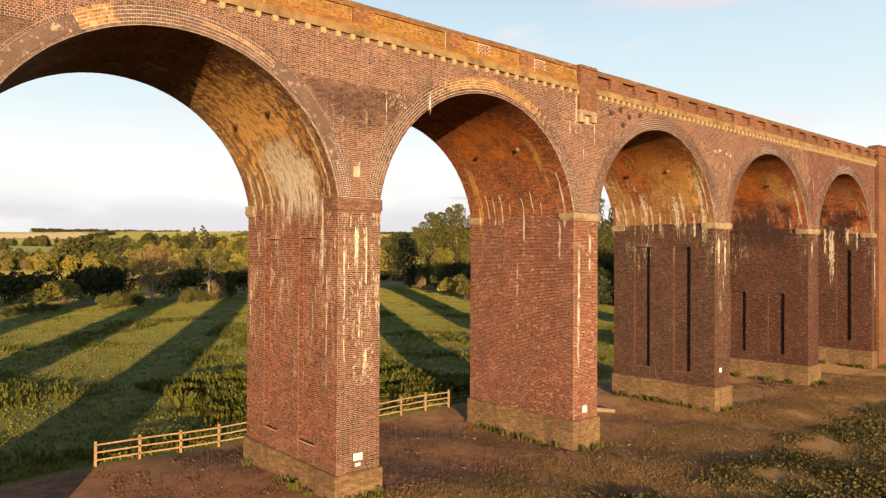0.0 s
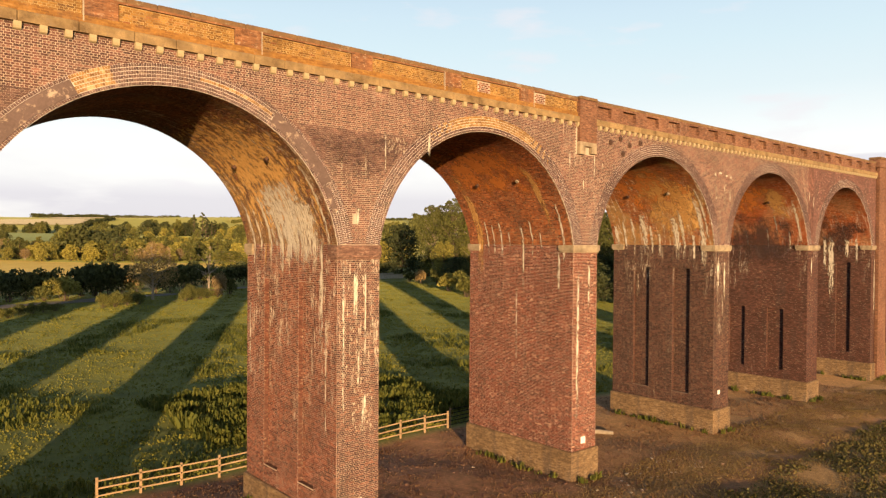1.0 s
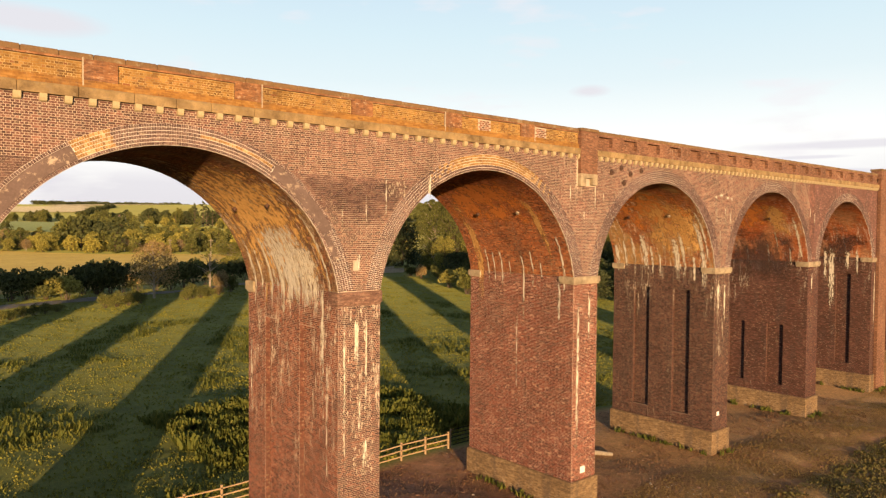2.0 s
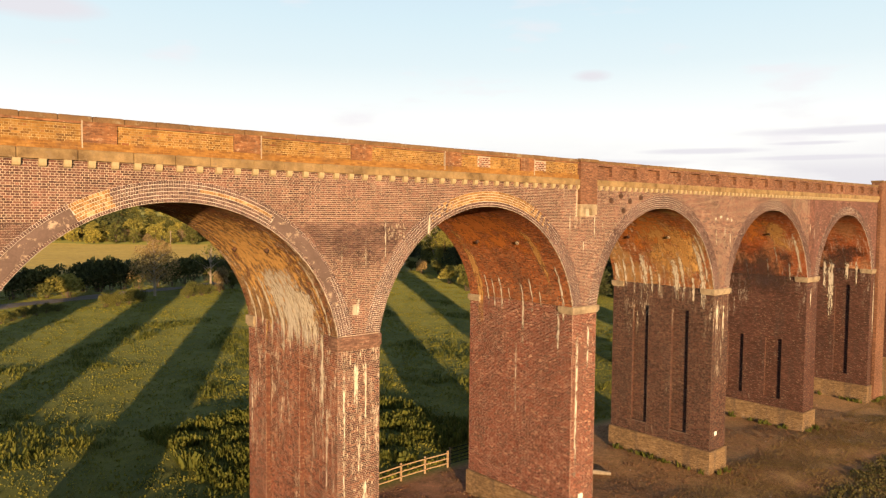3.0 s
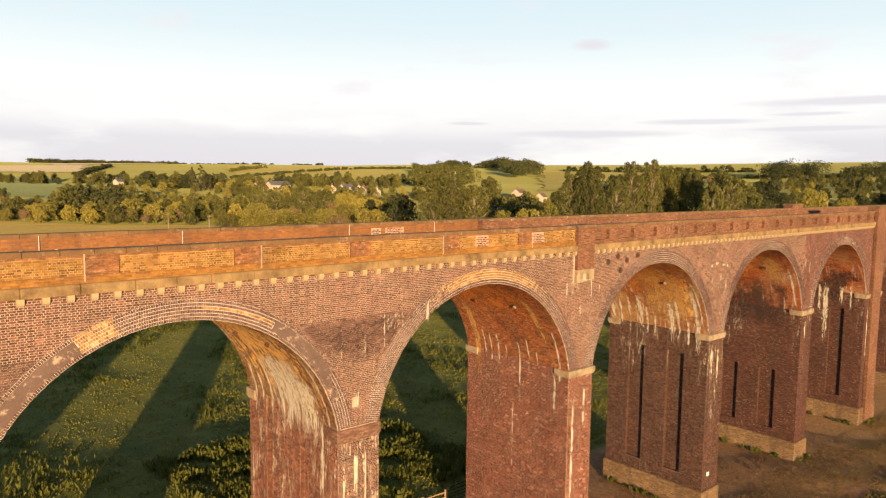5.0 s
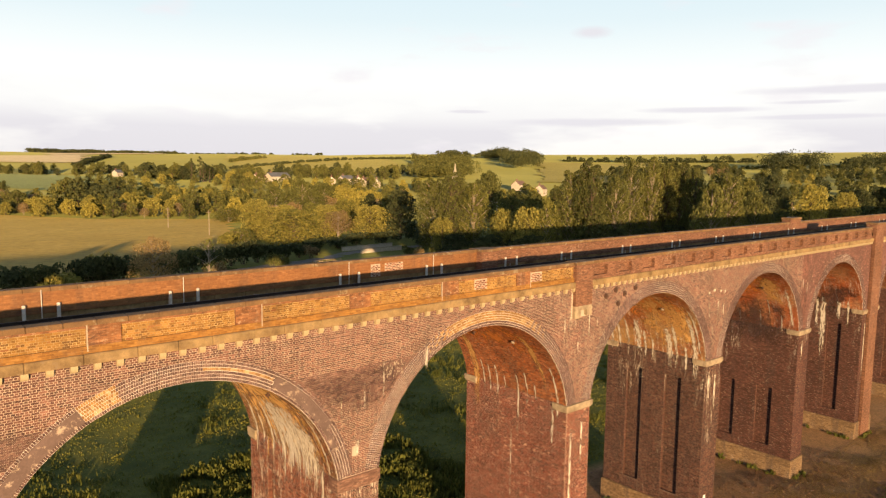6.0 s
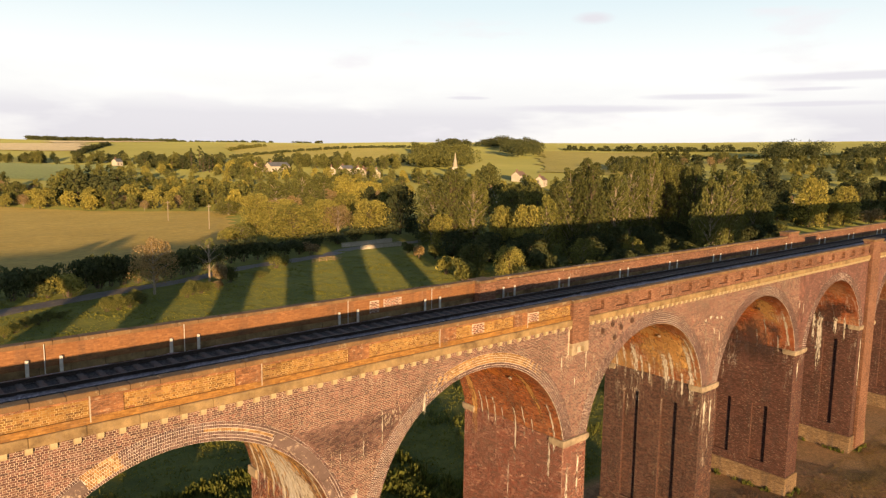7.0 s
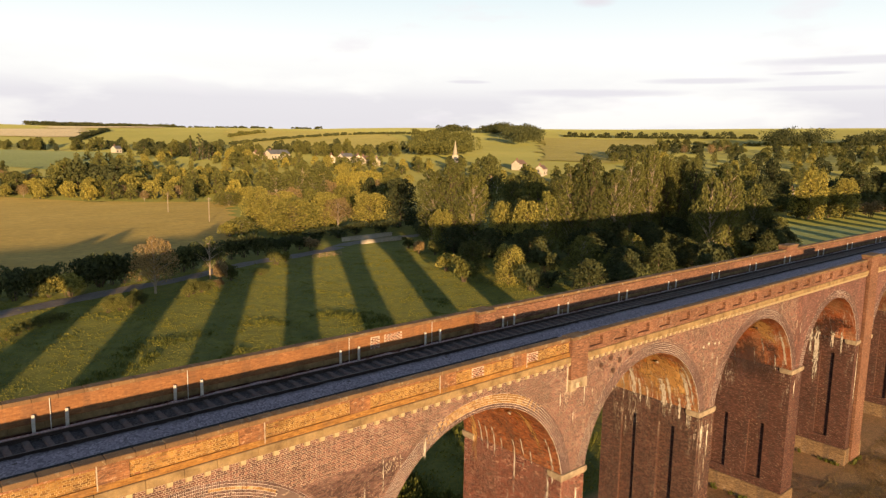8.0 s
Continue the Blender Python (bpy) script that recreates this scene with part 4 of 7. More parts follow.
# ---- deck, ballast and track ----
deck = Geo().box(XL, XR, 0.42, DEPTH - 0.42, 16.95, 17.2).make("deck", M_BALLAST, viaduct)


def ballast_bed():
    """A ridge of ballast under the track, with a lower strip beside it."""
    rr = np.random.RandomState(3)
    prof = [(0.45, 17.22), (1.4, 17.32), (2.2, 17.42), (3.2, 17.52), (3.9, 17.63), (4.36, 17.65), (4.56, 17.56), (5.88, 17.56), (6.08, 17.65), (6.5, 17.62), (6.95, 17.36), (7.28, 17.28)]
    xs = np.arange(XL, XR, 0.45)
    v, f = [], []
    for x in xs:
        for y, z in prof:
            v.append((x + 0.1 * rr.randn(), y, z + 0.018 * rr.randn()))
    n = len(prof)
    for i in range(len(xs) - 1):
        for k in range(n - 1):
            f.append((i * n + k, (i + 1) * n + k, (i + 1) * n + k + 1, i * n + k + 1))
    ob = mesh_object("ballast_bed", v, f, M_BALLAST)
    return tagged(ob, "bed of grey crushed stone ballast along the viaduct", "ballast", kind="structure")


ballast_bed()


def build_track():
    track = empty("railway_track", "single railway track of dark rails on concrete sleepers", "railway track")
    prof = [(-0.07, 0), (0.07, 0), (0.07, 0.014), (0.014, 0.03), (0.012, 0.105), (0.036, 0.115), (0.036, 0.15), (-0.036, 0.15), (-0.036, 0.115), (-0.012, 0.105), (-0.014, 0.03), (-0.07, 0.014)]
    n = len(prof)
    for y in (4.50, 5.935):
        v = [(x, y + a, 17.60 + b) for x in (XL, XR) for a, b in prof]
        f = [tuple(range(n - 1, -1, -1)), tuple(range(n, 2 * n))] + [(k, (k + 1) % n, (k + 1) % n + n, k + n) for k in range(n)]
        rail = mesh_object("rail", v, f, M_RAIL, track)
        Geo().box(XL, XR, y - 0.034, y + 0.034, 17.7505, 17.756).make("rail_head", M_RAILTOP, rail)
    sv, sf = box_geo(-0.13, 0.13, 3.97, 6.47, 17.48, 17.62, 0.03)
    me = None
    x = XL + 0.3
    while x < XR:
        if me is None:
            o = mesh_object("sleeper", sv, sf, M_SLEEPER, track)
            me = o.data
        else:
            o = new("sleeper", me)
            o.parent = track
        o.location = (x, 0, 0)
        x += 0.68
    return track


build_track()

# tall near-black box that draws the dark line behind the near coping
cable = Geo().box(XL, PIL - 0.9, 0.46, 0.72, 17.2, 18.66, 0.03).make("black_strip", M_BLACK)
tagged(cable, "long black strip along the inside of the parapet", "cable trough")


def marker_post(x, tall=0.78):
    ob = empty("marker_post", "short white post standing against the parapet", "post", "white posts along the parapet", at=(x, 7.12, 17.28))
    Geo().box(-0.062, 0.062, -0.05, 0.05, 0, tall * 0.62 + 0.34, 0.02).make("post", M_WHITE, ob)
    Geo().box(-0.09, 0.09, -0.07, 0.07, -0.02, 0.05, 0.01).make("foot", M_SLEEPER, ob)
    return ob


post0 = marker_post(-10.3)
for x in (-9.12, -4.85, -3.66, 3.62, 4.75, 9.25, 10.35, 15.5, 16.5, 20.8, 21.8, 27.6, 28.6, 34.2, 35.3, 41.0, 42.2, 47.8, 49.0, 55.0, 56.2, 63.0, 64.4, 71.0, 72.4, 80.0, 81.5, -15.4, -16.5):
    copy_thing(post0, pose(x, 7.12, 17.28))


def thin_pole(x):
    ob = empty("thin_pole", "thin pale pole against the parapet", "pole", "thin poles along the parapet", at=(x, 7.2, 17.28))
    g = Geo()
    g.add(tube_geo([(0, 0, -0.02), (0, 0, 1.35)], [0.02, 0.016], 8))
    g.make("pole", M_WHITE, ob)
    Geo().box(-0.05, 0.05, -0.04, 0.04, -0.02, 0.05).make("foot", M_SLEEPER, ob)
    return ob


pole0 = thin_pole(-9.68)
for x in (-4.25, 4.2, 9.8, 16.0, 21.3, 28.1, 34.7, 41.6, 48.4):
    copy_thing(pole0, pose(x, 7.2, 17.28))


def weep_pipe(i, frac, y):
    """A drain stub that sticks out of the vault."""
    c, r = arch_between(i)
    a = frac
    p = Vector((c + r * math.cos(a), y, ZC + r * math.sin(a)))
    d = Vector((-math.cos(a), 0, -math.sin(a)))
    g = Geo().add(tube_geo([p - d * 0.1, p + d * 0.14], [0.075, 0.075], 10))
    pipe = g.make("drain_pipe", M_IRON, barrels[i], "rusty drain stub")
    Geo().add(tube_geo([p + d * 0.12, p + d * 0.18], [0.10, 0.10], 10)).make("pipe_collar", M_PLATE_OLD if i in (3, 4) and y < 3 else M_IRON, pipe)


for i in (2, 3, 4, 5):
    weep_pipe(i, 0.80, 2.2)
    weep_pipe(i, 0.78, 5.3)


def tie_plate(x, z):
    """A round iron plate on the end of a tie rod."""
    g = Geo().add(tube_geo([(x, 0.0, z), (x, -0.05, z), (x, -0.075, z)], [0.16, 0.16, 0.10], 14))
    pl = g.make("tie_plate", M_IRON, front_wall, "round dark iron tie plate")
    Geo().add(tube_geo([(x, -0.06, z), (x, -0.14, z)], [0.045, 0.045], 6)).make("tie_nut", M_IRON, pl)


for x, z in ((16.02, 16.65), (16.89, 16.92), (17.73, 16.63), (18.76, 16.86), (17.15, 16.12)):
    tie_plate(x, z)


def checker_patch(x0, x1, z0, z1, y, s, parent):
    """A repair of dark bricks set in wide white mortar."""
    bed = Geo().box(x0, x1, min(y, y - s * 0.014), max(y, y - s * 0.014), z0, z1).make("mortar_patch", M_MORTAR, parent, "brick repair in white mortar")
    k = 0
    z = z0 + 0.015
    while z < z1 - 0.06:
        x = x0 + (0.02 if k % 2 else 0.10)
        while x < x1 - 0.13:
            ya, yb = y - s * 0.014, y - s * 0.03
            Geo().box(x, x + 0.15, min(ya, yb), max(ya, yb), z, z + 0.055).make("brick", M_BRICK_PIER, bed)
            x += 0.20
        z += 0.085
        k += 1


checker_patch(6.2, 6.98, 17.98, 18.46, 0.035, 1, near_parapet)
checker_patch(9.96, 10.75, 17.98, 18.46, 0.035, 1, near_parapet)
checker_patch(5.6, 6.2, 17.75, 18.40, 7.28, 1, far_parapet)
checker_patch(6.5, 7.7, 17.98, 18.40, 7.28, 1, far_parapet)
Geo().box(-0.40, -0.10, -0.022, 0.0, 11.93, 12.33).make("render_patch", M_PLATE_OLD, front_wall, "small whitened render patch")


def lime_spatter(x0, x1, z0, z1, n, seed, y=-0.013):
    """Loose flakes of lime left on the bricks."""
    rr = random.Random(seed)
    g = Geo()
    for k in range(n):
        x, z = rr.uniform(x0, x1), rr.uniform(z0, z1)
        w, h = rr.uniform(0.012, 0.05), rr.uniform(0.02, 0.10)
        q = [(x + w * math.cos(a) * rr.uniform(0.6, 1.1), y, z + h * math.sin(a) * rr.uniform(0.6, 1.1)) for a in [j * 1.047 for j in range(6)]]
        g.add((q, [(5, 4, 3, 2, 1, 0)]))
    return g


tagged(lime_spatter(1.0, 2.2, 14.85, 15.45, 46, 3).make("lime_spatter", M_PLATE_OLD, front_wall, "white lime spatter on the bricks"), kind="stuff")
tagged(lime_spatter(-0.35, 0.55, 3.9, 5.6, 60, 4).make("lime_spatter", M_PLATE_OLD, pier_obs[3], "white lime spatter on the bricks"), kind="stuff")
tagged(lime_spatter(-0.75, 0.2, 5.6, 8.0, 40, 5).make("lime_spatter", M_PLATE_OLD, pier_obs[3], "white lime spatter on the bricks"), kind="stuff")
for x, zt in ((-9.90, 18.72), (-4.20, 18.70), (4.22, 18.70), (9.86, 18.66)):
    Geo().box(x - 0.018, x + 0.018, -0.062, 0.0, 17.75, zt - 0.15).make("joint_filler", M_PLATE_OLD, near_parapet, "pale filled joint")


# ---- lime runs, stains and sunlit tint ----
layers = itertools.count()


def vault_point(i, z, out):
    """A point out metres off the right-hand face of arch i: pier side, then the vault."""
    c, r = arch_between(i)
    x, h = c + math.sqrt(max(0.0, r * r - max(0.0, z - ZC) ** 2)), max(0.0, z - ZC)
    if x > PIERS[i + 1][0] - PIERS[i + 1][1]:
        return PIERS[i + 1][0] - PIERS[i + 1][1] - out, z
    return x - out * (x - c) / r, z - out * h / r


def vault_overlay(i, y, w, z0, z1, mat, name="lime_run"):
    """A stain or sunlit tint on the face of arch i, w wide at depth y, from z0 up to z1."""
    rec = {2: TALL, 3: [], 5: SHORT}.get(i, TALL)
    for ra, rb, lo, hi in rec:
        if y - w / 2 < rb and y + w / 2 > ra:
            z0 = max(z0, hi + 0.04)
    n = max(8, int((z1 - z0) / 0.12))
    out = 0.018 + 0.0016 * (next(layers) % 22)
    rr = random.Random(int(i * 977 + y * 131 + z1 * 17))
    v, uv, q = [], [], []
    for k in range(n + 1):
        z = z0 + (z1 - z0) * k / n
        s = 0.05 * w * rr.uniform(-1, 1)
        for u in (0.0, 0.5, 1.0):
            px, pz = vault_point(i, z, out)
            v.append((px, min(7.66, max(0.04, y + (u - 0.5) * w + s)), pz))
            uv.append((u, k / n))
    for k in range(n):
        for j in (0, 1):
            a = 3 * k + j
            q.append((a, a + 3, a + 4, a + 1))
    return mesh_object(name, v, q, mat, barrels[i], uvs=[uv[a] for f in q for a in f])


def wall_stain(x, w, z0, z1, mat, parent, y=-0.02, name="lime_run"):
    """A stain on the front wall, kept clear of the arch rings."""
    n = max(8, int((z1 - z0) / 0.2))
    y -= 0.0016 * (next(layers) % 22)
    v, uv, q = [], [], []
    for k in range(n + 1):
        z = z0 + (z1 - z0) * k / n
        a, b = x - w / 2, x + w / 2
        for i in range(1, 8):
            c, r = arch_between(i)
            half = math.sqrt(max(0.0, (r + 0.82) ** 2 - (z - ZC) ** 2)) if z > ZC else 0.0
            if half and c < x:
                a = max(a, min(x, c + half))
            elif half:
                b = min(b, max(x, c - half))
        for u in (0.0, 0.5, 1.0):
            v.append((a + (b - a) * u, y, z))
            uv.append((u, k / n))
    for k in range(n):
        for j in (0, 1):
            a = 3 * k + j
            q.append((a, a + 1, a + 4, a + 3))
    return mesh_object(name, v, q, mat, parent, uvs=[uv[a] for f in q for a in f])


def lime_work():
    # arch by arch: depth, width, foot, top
    # golden film: lime, with the sunlit side's brightness painted over darker brick
    vault_overlay(2, 3.9, 7.2, 9.8, 16.2, M_GOLD, "sunlit_film")
    vault_overlay(4, 1.4, 2.0, 11.1, 15.2, M_GOLD, "sunlit_film")
    vault_overlay(2, 3.4, 5.0, 8.9, 13.8, M_LIME_FINE)
    vault_overlay(2, 2.0, 2.2, 9.2, 13.0, M_LIME)
    for y, w, a, b in ((6.9, 0.35, 9.5, 13.2), (6.2, 0.3, 10, 12.8), (5.3, 0.4, 9.6, 13.4), (4.3, 0.5, 8.8, 13.0), (3.0, 0.6, 8.3, 13.2), (1.1, 0.35, 6.0, 11.5), (0.5, 0.25, 9.5, 14.5), (0.75, 0.12, 2.0, 8.5), (7.3, 0.2, 4.0, 9.0)):
        vault_overlay(2, y, w, a, b, M_LIME)
    for y, w, a, b in ((6.1, 0.16, 10.2, 12.6), (5.6, 0.14, 10.0, 12.4), (5.0, 0.18, 9.8, 12.6), (4.4, 0.12, 10.5, 12.0), (3.4, 0.20, 7.8, 12.4), (2.7, 0.16, 9.9, 12.6), (2.1, 0.12, 10.4, 11.9), (0.9, 0.26, 8.0, 11.0), (0.55, 0.2, 9.0, 13.5)):
        vault_overlay(3, y, w, a, b, M_LIME)
    # orange film over the upper part of these vaults
    vault_overlay(3, 4.2, 7.0, 13.2, 16.1, M_ORANGE_CROWN, "orange_crown_film")
    vault_overlay(4, 4.2, 7.0, 12.8, 16.1, M_ORANGE_CROWN, "orange_crown_film")
    vault_overlay(5, 4.6, 6.0, 12.6, 16.1, M_ORANGE_CROWN, "orange_crown_film")
    vault_overlay(6, 5.4, 4.0, 13.6, 16.1, M_ORANGE_CROWN, "orange_crown_film")
    vault_overlay(3, 6.75, 0.75, 6.4, 15.6, M_TAN, "tan_stain")
    vault_overlay(3, 1.35, 0.6, 10.8, 15.3, M_TAN, "tan_stain")
    vault_overlay(3, 3.9, 0.10, 3.0, 9.0, M_LIME)
    vault_overlay(4, 2.7, 4.8, 10.6, 15.6, M_TAN, "tan_stain")
    for y, w, a, b in ((7.3, 0.45, 10.2, 12.6), (6.6, 0.3, 10.3, 13.0), (5.9, 0.22, 10.6, 13.2), (5.0, 0.6, 10.0, 13.4), (4.5, 0.3, 10.2, 12.6), (3.9, 0.25, 10.1, 12.0), (2.6, 0.7, 9.0, 13.2), (2.1, 0.35, 9.6, 13.6), (1.4, 0.3, 9.4, 12.0), (0.7, 0.5, 8.6, 14.5), (0.35, 0.22, 10.4, 15.0)):
        vault_overlay(4, y, w, a, b, M_LIME)
    vault_overlay(5, 3.9, 7.4, 8.0, 13.2, M_SOOT, "soot_stain")
    vault_overlay(5, 1.6, 2.4, 12.4, 15.7, M_TAN, "tan_stain")
    for y, w, a, b in ((6.6, 0.35, 8.4, 12.4), (4.7, 0.22, 10.6, 12.4), (3.0, 0.22, 10.3, 12.6), (1.3, 0.22, 10.4, 12.3), (0.5, 0.3, 10.0, 14.6), (2.2, 0.14, 11.6, 13.6)):
        vault_overlay(5, y, w, a, b, M_LIME)
    vault_overlay(5, 3.9, 7.5, 9.6, 13.8, M_SOOT, "soot_stain")
    vault_overlay(6, 3.9, 7.0, 9.0, 13.6, M_SOOT, "soot_stain")
    vault_overlay(6, 3.9, 7.5, 9.8, 14.2, M_SOOT, "soot_stain")
    for y, w, a, b in ((6.45, 0.8, 7.4, 11.9), (5.6, 0.5, 8.6, 11.8), (3.9, 0.4, 8.0, 12.0), (3.35, 0.7, 5.2, 12.0), (2.0, 0.5, 7.4, 11.8), (1.2, 0.3, 9.0, 12.0), (5.0, 0.5, 9.7, 11.9)):
        vault_overlay(6, y, w, a, b, M_LIME)
    # fronts of the piers below the imposts
    for i, x, w, a, b in ((3, -0.8, 0.14, 3.0, 10.3), (3, -0.25, 0.3, 7.4, 10.3), (3, 0.2, 0.1, 5.2, 10.4), (3, -0.1, 0.16, 5.0, 7.4), (3, 0.15, 0.34, 3.6, 5.4), (4, 13.3, 0.3, 0.6, 10.4), (4, 14.2, 0.25, 7.2, 10.3), (5, 27.6, 0.5, 7.6, 10.4), (5, 28.4, 0.3, 6.8, 10.3), (6, 42.0, 0.3, 8.4, 10.4), (7, 55.6, 0.3, 3.0, 10.4)):
        wall_stain(x, w, a, b, M_LIME, pier_obs[i])
    # spandrels
    wall_stain(-0.3, 7.6, 13.2, 15.55, M_DUSK, front_wall, name="soot_stain")
    for x, w, a, b in ((1.15, 0.07, 13.6, 15.6), (0.2, 0.06, 13.2, 15.0), (-0.9, 0.05, 13.0, 14.6), (-0.15, 0.25, 11.7, 12.6), (13.7, 0.08, 13.2, 14.6), (14.6, 0.12, 14.2, 16.0), (15.3, 0.08, 14.6, 15.6), (28.3, 0.2, 13.6, 15.2), (27.2, 0.14, 13.8, 15.0), (29.0, 0.14, 13.4, 14.8), (27.7, 0.12, 12.4, 13.6), (42.2, 0.16, 13.6, 15.0), (41.4, 0.14, 14.2, 15.4), (3.5, 0.5, 14.7, 15.9), (27.0, 0.5, 15.5, 15.8), (27.7, 0.6, 15.6, 15.9), (28.5, 0.5, 15.5, 15.75), (29.1, 0.4, 15.4, 15.7), (12.6, 0.1, 14.8, 15.9)):
        wall_stain(x, w, a, b, M_LIME, front_wall)


lime_work()

# ---- fence ----


def fence(x0, x1, y, n):
    ob = empty("timber_fence", "low pale timber post and rail fence", "fence")
    xs = [x0 + (x1 - x0) * k / n for k in range(n + 1)]
    rr = random.Random(9)
    for x in xs:
        zb = gz(x, y)
        g = Geo().box(x - 0.058, x + 0.058, y - 0.055, y + 0.055, zb - 0.3, zb + 1.12 + 0.04 * rr.random(), 0.012)
        g.make("post", M_TIMBER, ob)
    for a, b in zip(xs, xs[1:]):
        for h in (0.28, 0.62, 0.98):
            za, zb = gz(a, y) + h + 0.03 * rr.random(), gz(b, y) + h + 0.03 * rr.random()
            v = [(x, y - 0.10 + dy, z + dz) for x, z in ((a - 0.06, za), (b + 0.02, zb)) for dy, dz in ((0, -0.036), (0.038, -0.036), (0.038, 0.036), (0, 0.036))]
            mesh_object("rail", v, [(3, 2, 1, 0), (4, 5, 6, 7), (0, 1, 5, 4), (1, 2, 6, 5), (2, 3, 7, 6), (3, 0, 4, 7)], M_TIMBER, ob)
    return ob


fence(-6.5, 14.7, 11.6, 11)
fence(71.0, 79.2, 125.4, 4)


def dark_gate(x0, x1, y):
    ob = empty("metal_gate", "dark metal field gate beside the pier", "gate")
    z = gz(x0, y)
    for x in (x0, x1):
        Geo().add(tube_geo([(x, y, z - 0.3), (x, y, z + 1.3)], [0.05, 0.05], 8)).make("gate_post", M_BLACK, ob)
    for h in (0.2, 0.45, 0.7, 0.95, 1.2):
        Geo().add(tube_geo([(x0, y, z + h), (x1, y, z + h)], [0.025, 0.025], 6)).make("bar", M_BLACK, ob)
    return ob


dark_gate(14.9, 17.4, 11.6)

# ---- trees ----


def lobe_points(rr, centre, rad, n):
    """Points near the surface of a ball, thinner below."""
    p = rr.randn(n, 3)
    p /= np.linalg.norm(p, axis=1)[:, None]
    p[:, 2] = np.where(p[:, 2] < -0.5, -p[:, 2], p[:, 2])
    d = p.copy()
    r = rad * (0.55 + 0.5 * rr.rand(n) ** 0.6)
    return np.asarray(centre) + p * r[:, None] * np.array([1, 1, 0.9]), d


def leaf_cards(rr, pts, dirs, size):
    """A bent leaf spray of two quads at each point."""
    n = len(pts)
    t = rr.randn(n, 3) * 0.9 + dirs * 0.8
    t /= np.linalg.norm(t, axis=1)[:, None]
    a = np.cross(t, rr.randn(n, 3))
    a /= np.linalg.norm(a, axis=1)[:, None]
    b = np.cross(t, a)
    s = size * (0.55 + 0.9 * rr.rand(n))[:, None]
    w = 0.62
    v = np.stack([pts - a * s * 0.5, pts + b * s * w * 0.5 + t * s * 0.12, pts + a * s * 0.55, pts - b * s * w * 0.5 + t * s * 0.10], 1).reshape(-1, 3)
    f = [(4 * k, 4 * k + 1, 4 * k + 2, 4 * k + 3) for k in range(n)]
    return v.tolist(), f


def tree(name, label, height, width, mat, seed, cards=1600, size=0.5, lobes=16, base=0.22, shape="round", bark=None, bare=0.0):
    rr = np.random.RandomState(seed)
    r2 = random.Random(seed)
    ob = empty(name, label, "tree")
    bark = bark or M_BARK
    g = Geo()
    lean = (r2.uniform(-0.04, 0.04) * height, r2.uniform(-0.04, 0.04) * height)
    top = height * 0.8
    trunk_pts = [(lean[0] * k * k, lean[1] * k * k, top * k - 0.4 * (k == 0)) for k in (0, 0.25, 0.5, 0.75, 1.0)]
    tr = 0.022 * height
    g.add(tube_geo(trunk_pts, [tr * 1.3, tr, tr * 0.75, tr * 0.45, tr * 0.15], 7))
    P, D = [], []
    for k in range(lobes):
        u = (k + 0.5) / lobes
        h = base + (1 - base) * u
        if shape == "round":
            wr = math.sin(math.pi * min(0.97, 0.18 + 0.8 * u)) ** 0.6
        elif shape == "tall":
            wr = 0.45 + 0.55 * math.sin(math.pi * min(0.95, 0.2 + 0.75 * u))
        else:
            wr = math.sin(math.pi * min(0.96, 0.30 + 0.66 * u)) ** 0.5
        a = k * 2.4 + r2.uniform(-0.5, 0.5)
        d = width * 0.5 * wr * r2.uniform(0.35, 0.78)
        c = Vector((d * math.cos(a), d * math.sin(a), h * height * 0.93))
        lr = width * 0.5 * wr * r2.uniform(0.34, 0.56)
        if shape == "tall":
            lr *= 0.9
        start = Vector((lean[0] * h * h, lean[1] * h * h, max(0.12 * height, c.z - 0.16 * height)))
        midp = (start + c) / 2 + Vector((0, 0, 0.02 * height))
        g.add(tube_geo([start, midp, c + (c - start) * 0.25], [tr * 0.42, tr * 0.26, tr * 0.06], 5))
        if r2.random() < bare:
            for q in range(3):
                e = c + Vector((r2.uniform(-1, 1), r2.uniform(-1, 1), r2.uniform(0.1, 1))) * lr
                g.add(tube_geo([midp, (midp + e) / 2, e], [tr * 0.2, tr * 0.13, tr * 0.04], 4))
            continue
        p, dd = lobe_points(rr, c, lr, max(20, cards // lobes))
        P.append(p)
        D.append(dd)
    g.make("trunk", bark, ob)
    v, f = leaf_cards(rr, np.concatenate(P), np.concatenate(D), size)
    mesh_object("crown", v, f, mat, ob)
    return ob


def bush(name, label, height, width, mat, seed, cards=700, size=0.4, lobes=8):
    rr, r2 = np.random.RandomState(seed), random.Random(seed)
    ob = empty(name, label, "bush")
    g = Geo()
    P, D = [], []
    for k in range(lobes):
        a = k * 2.4
        d = width * 0.36 * r2.random()
        lr = width * r2.uniform(0.20, 0.32)
        c = Vector((d * math.cos(a), d * math.sin(a), r2.uniform(0.25, 0.72) * height))
        g.add(tube_geo([(0.2 * c.x, 0.2 * c.y, -0.3), tuple(c * 0.6), tuple(c)], [0.05, 0.035, 0.015], 5))
        p, dd = lobe_points(rr, c, lr, cards // lobes)
        p[:, 2] = np.maximum(p[:, 2], 0.02)
        P.append(p)
        D.append(dd)
    g.make("stem", M_BARK, ob)
    v, f = leaf_cards(rr, np.concatenate(P), np.concatenate(D), size)
    mesh_object("crown", v, f, mat, ob)
    return ob


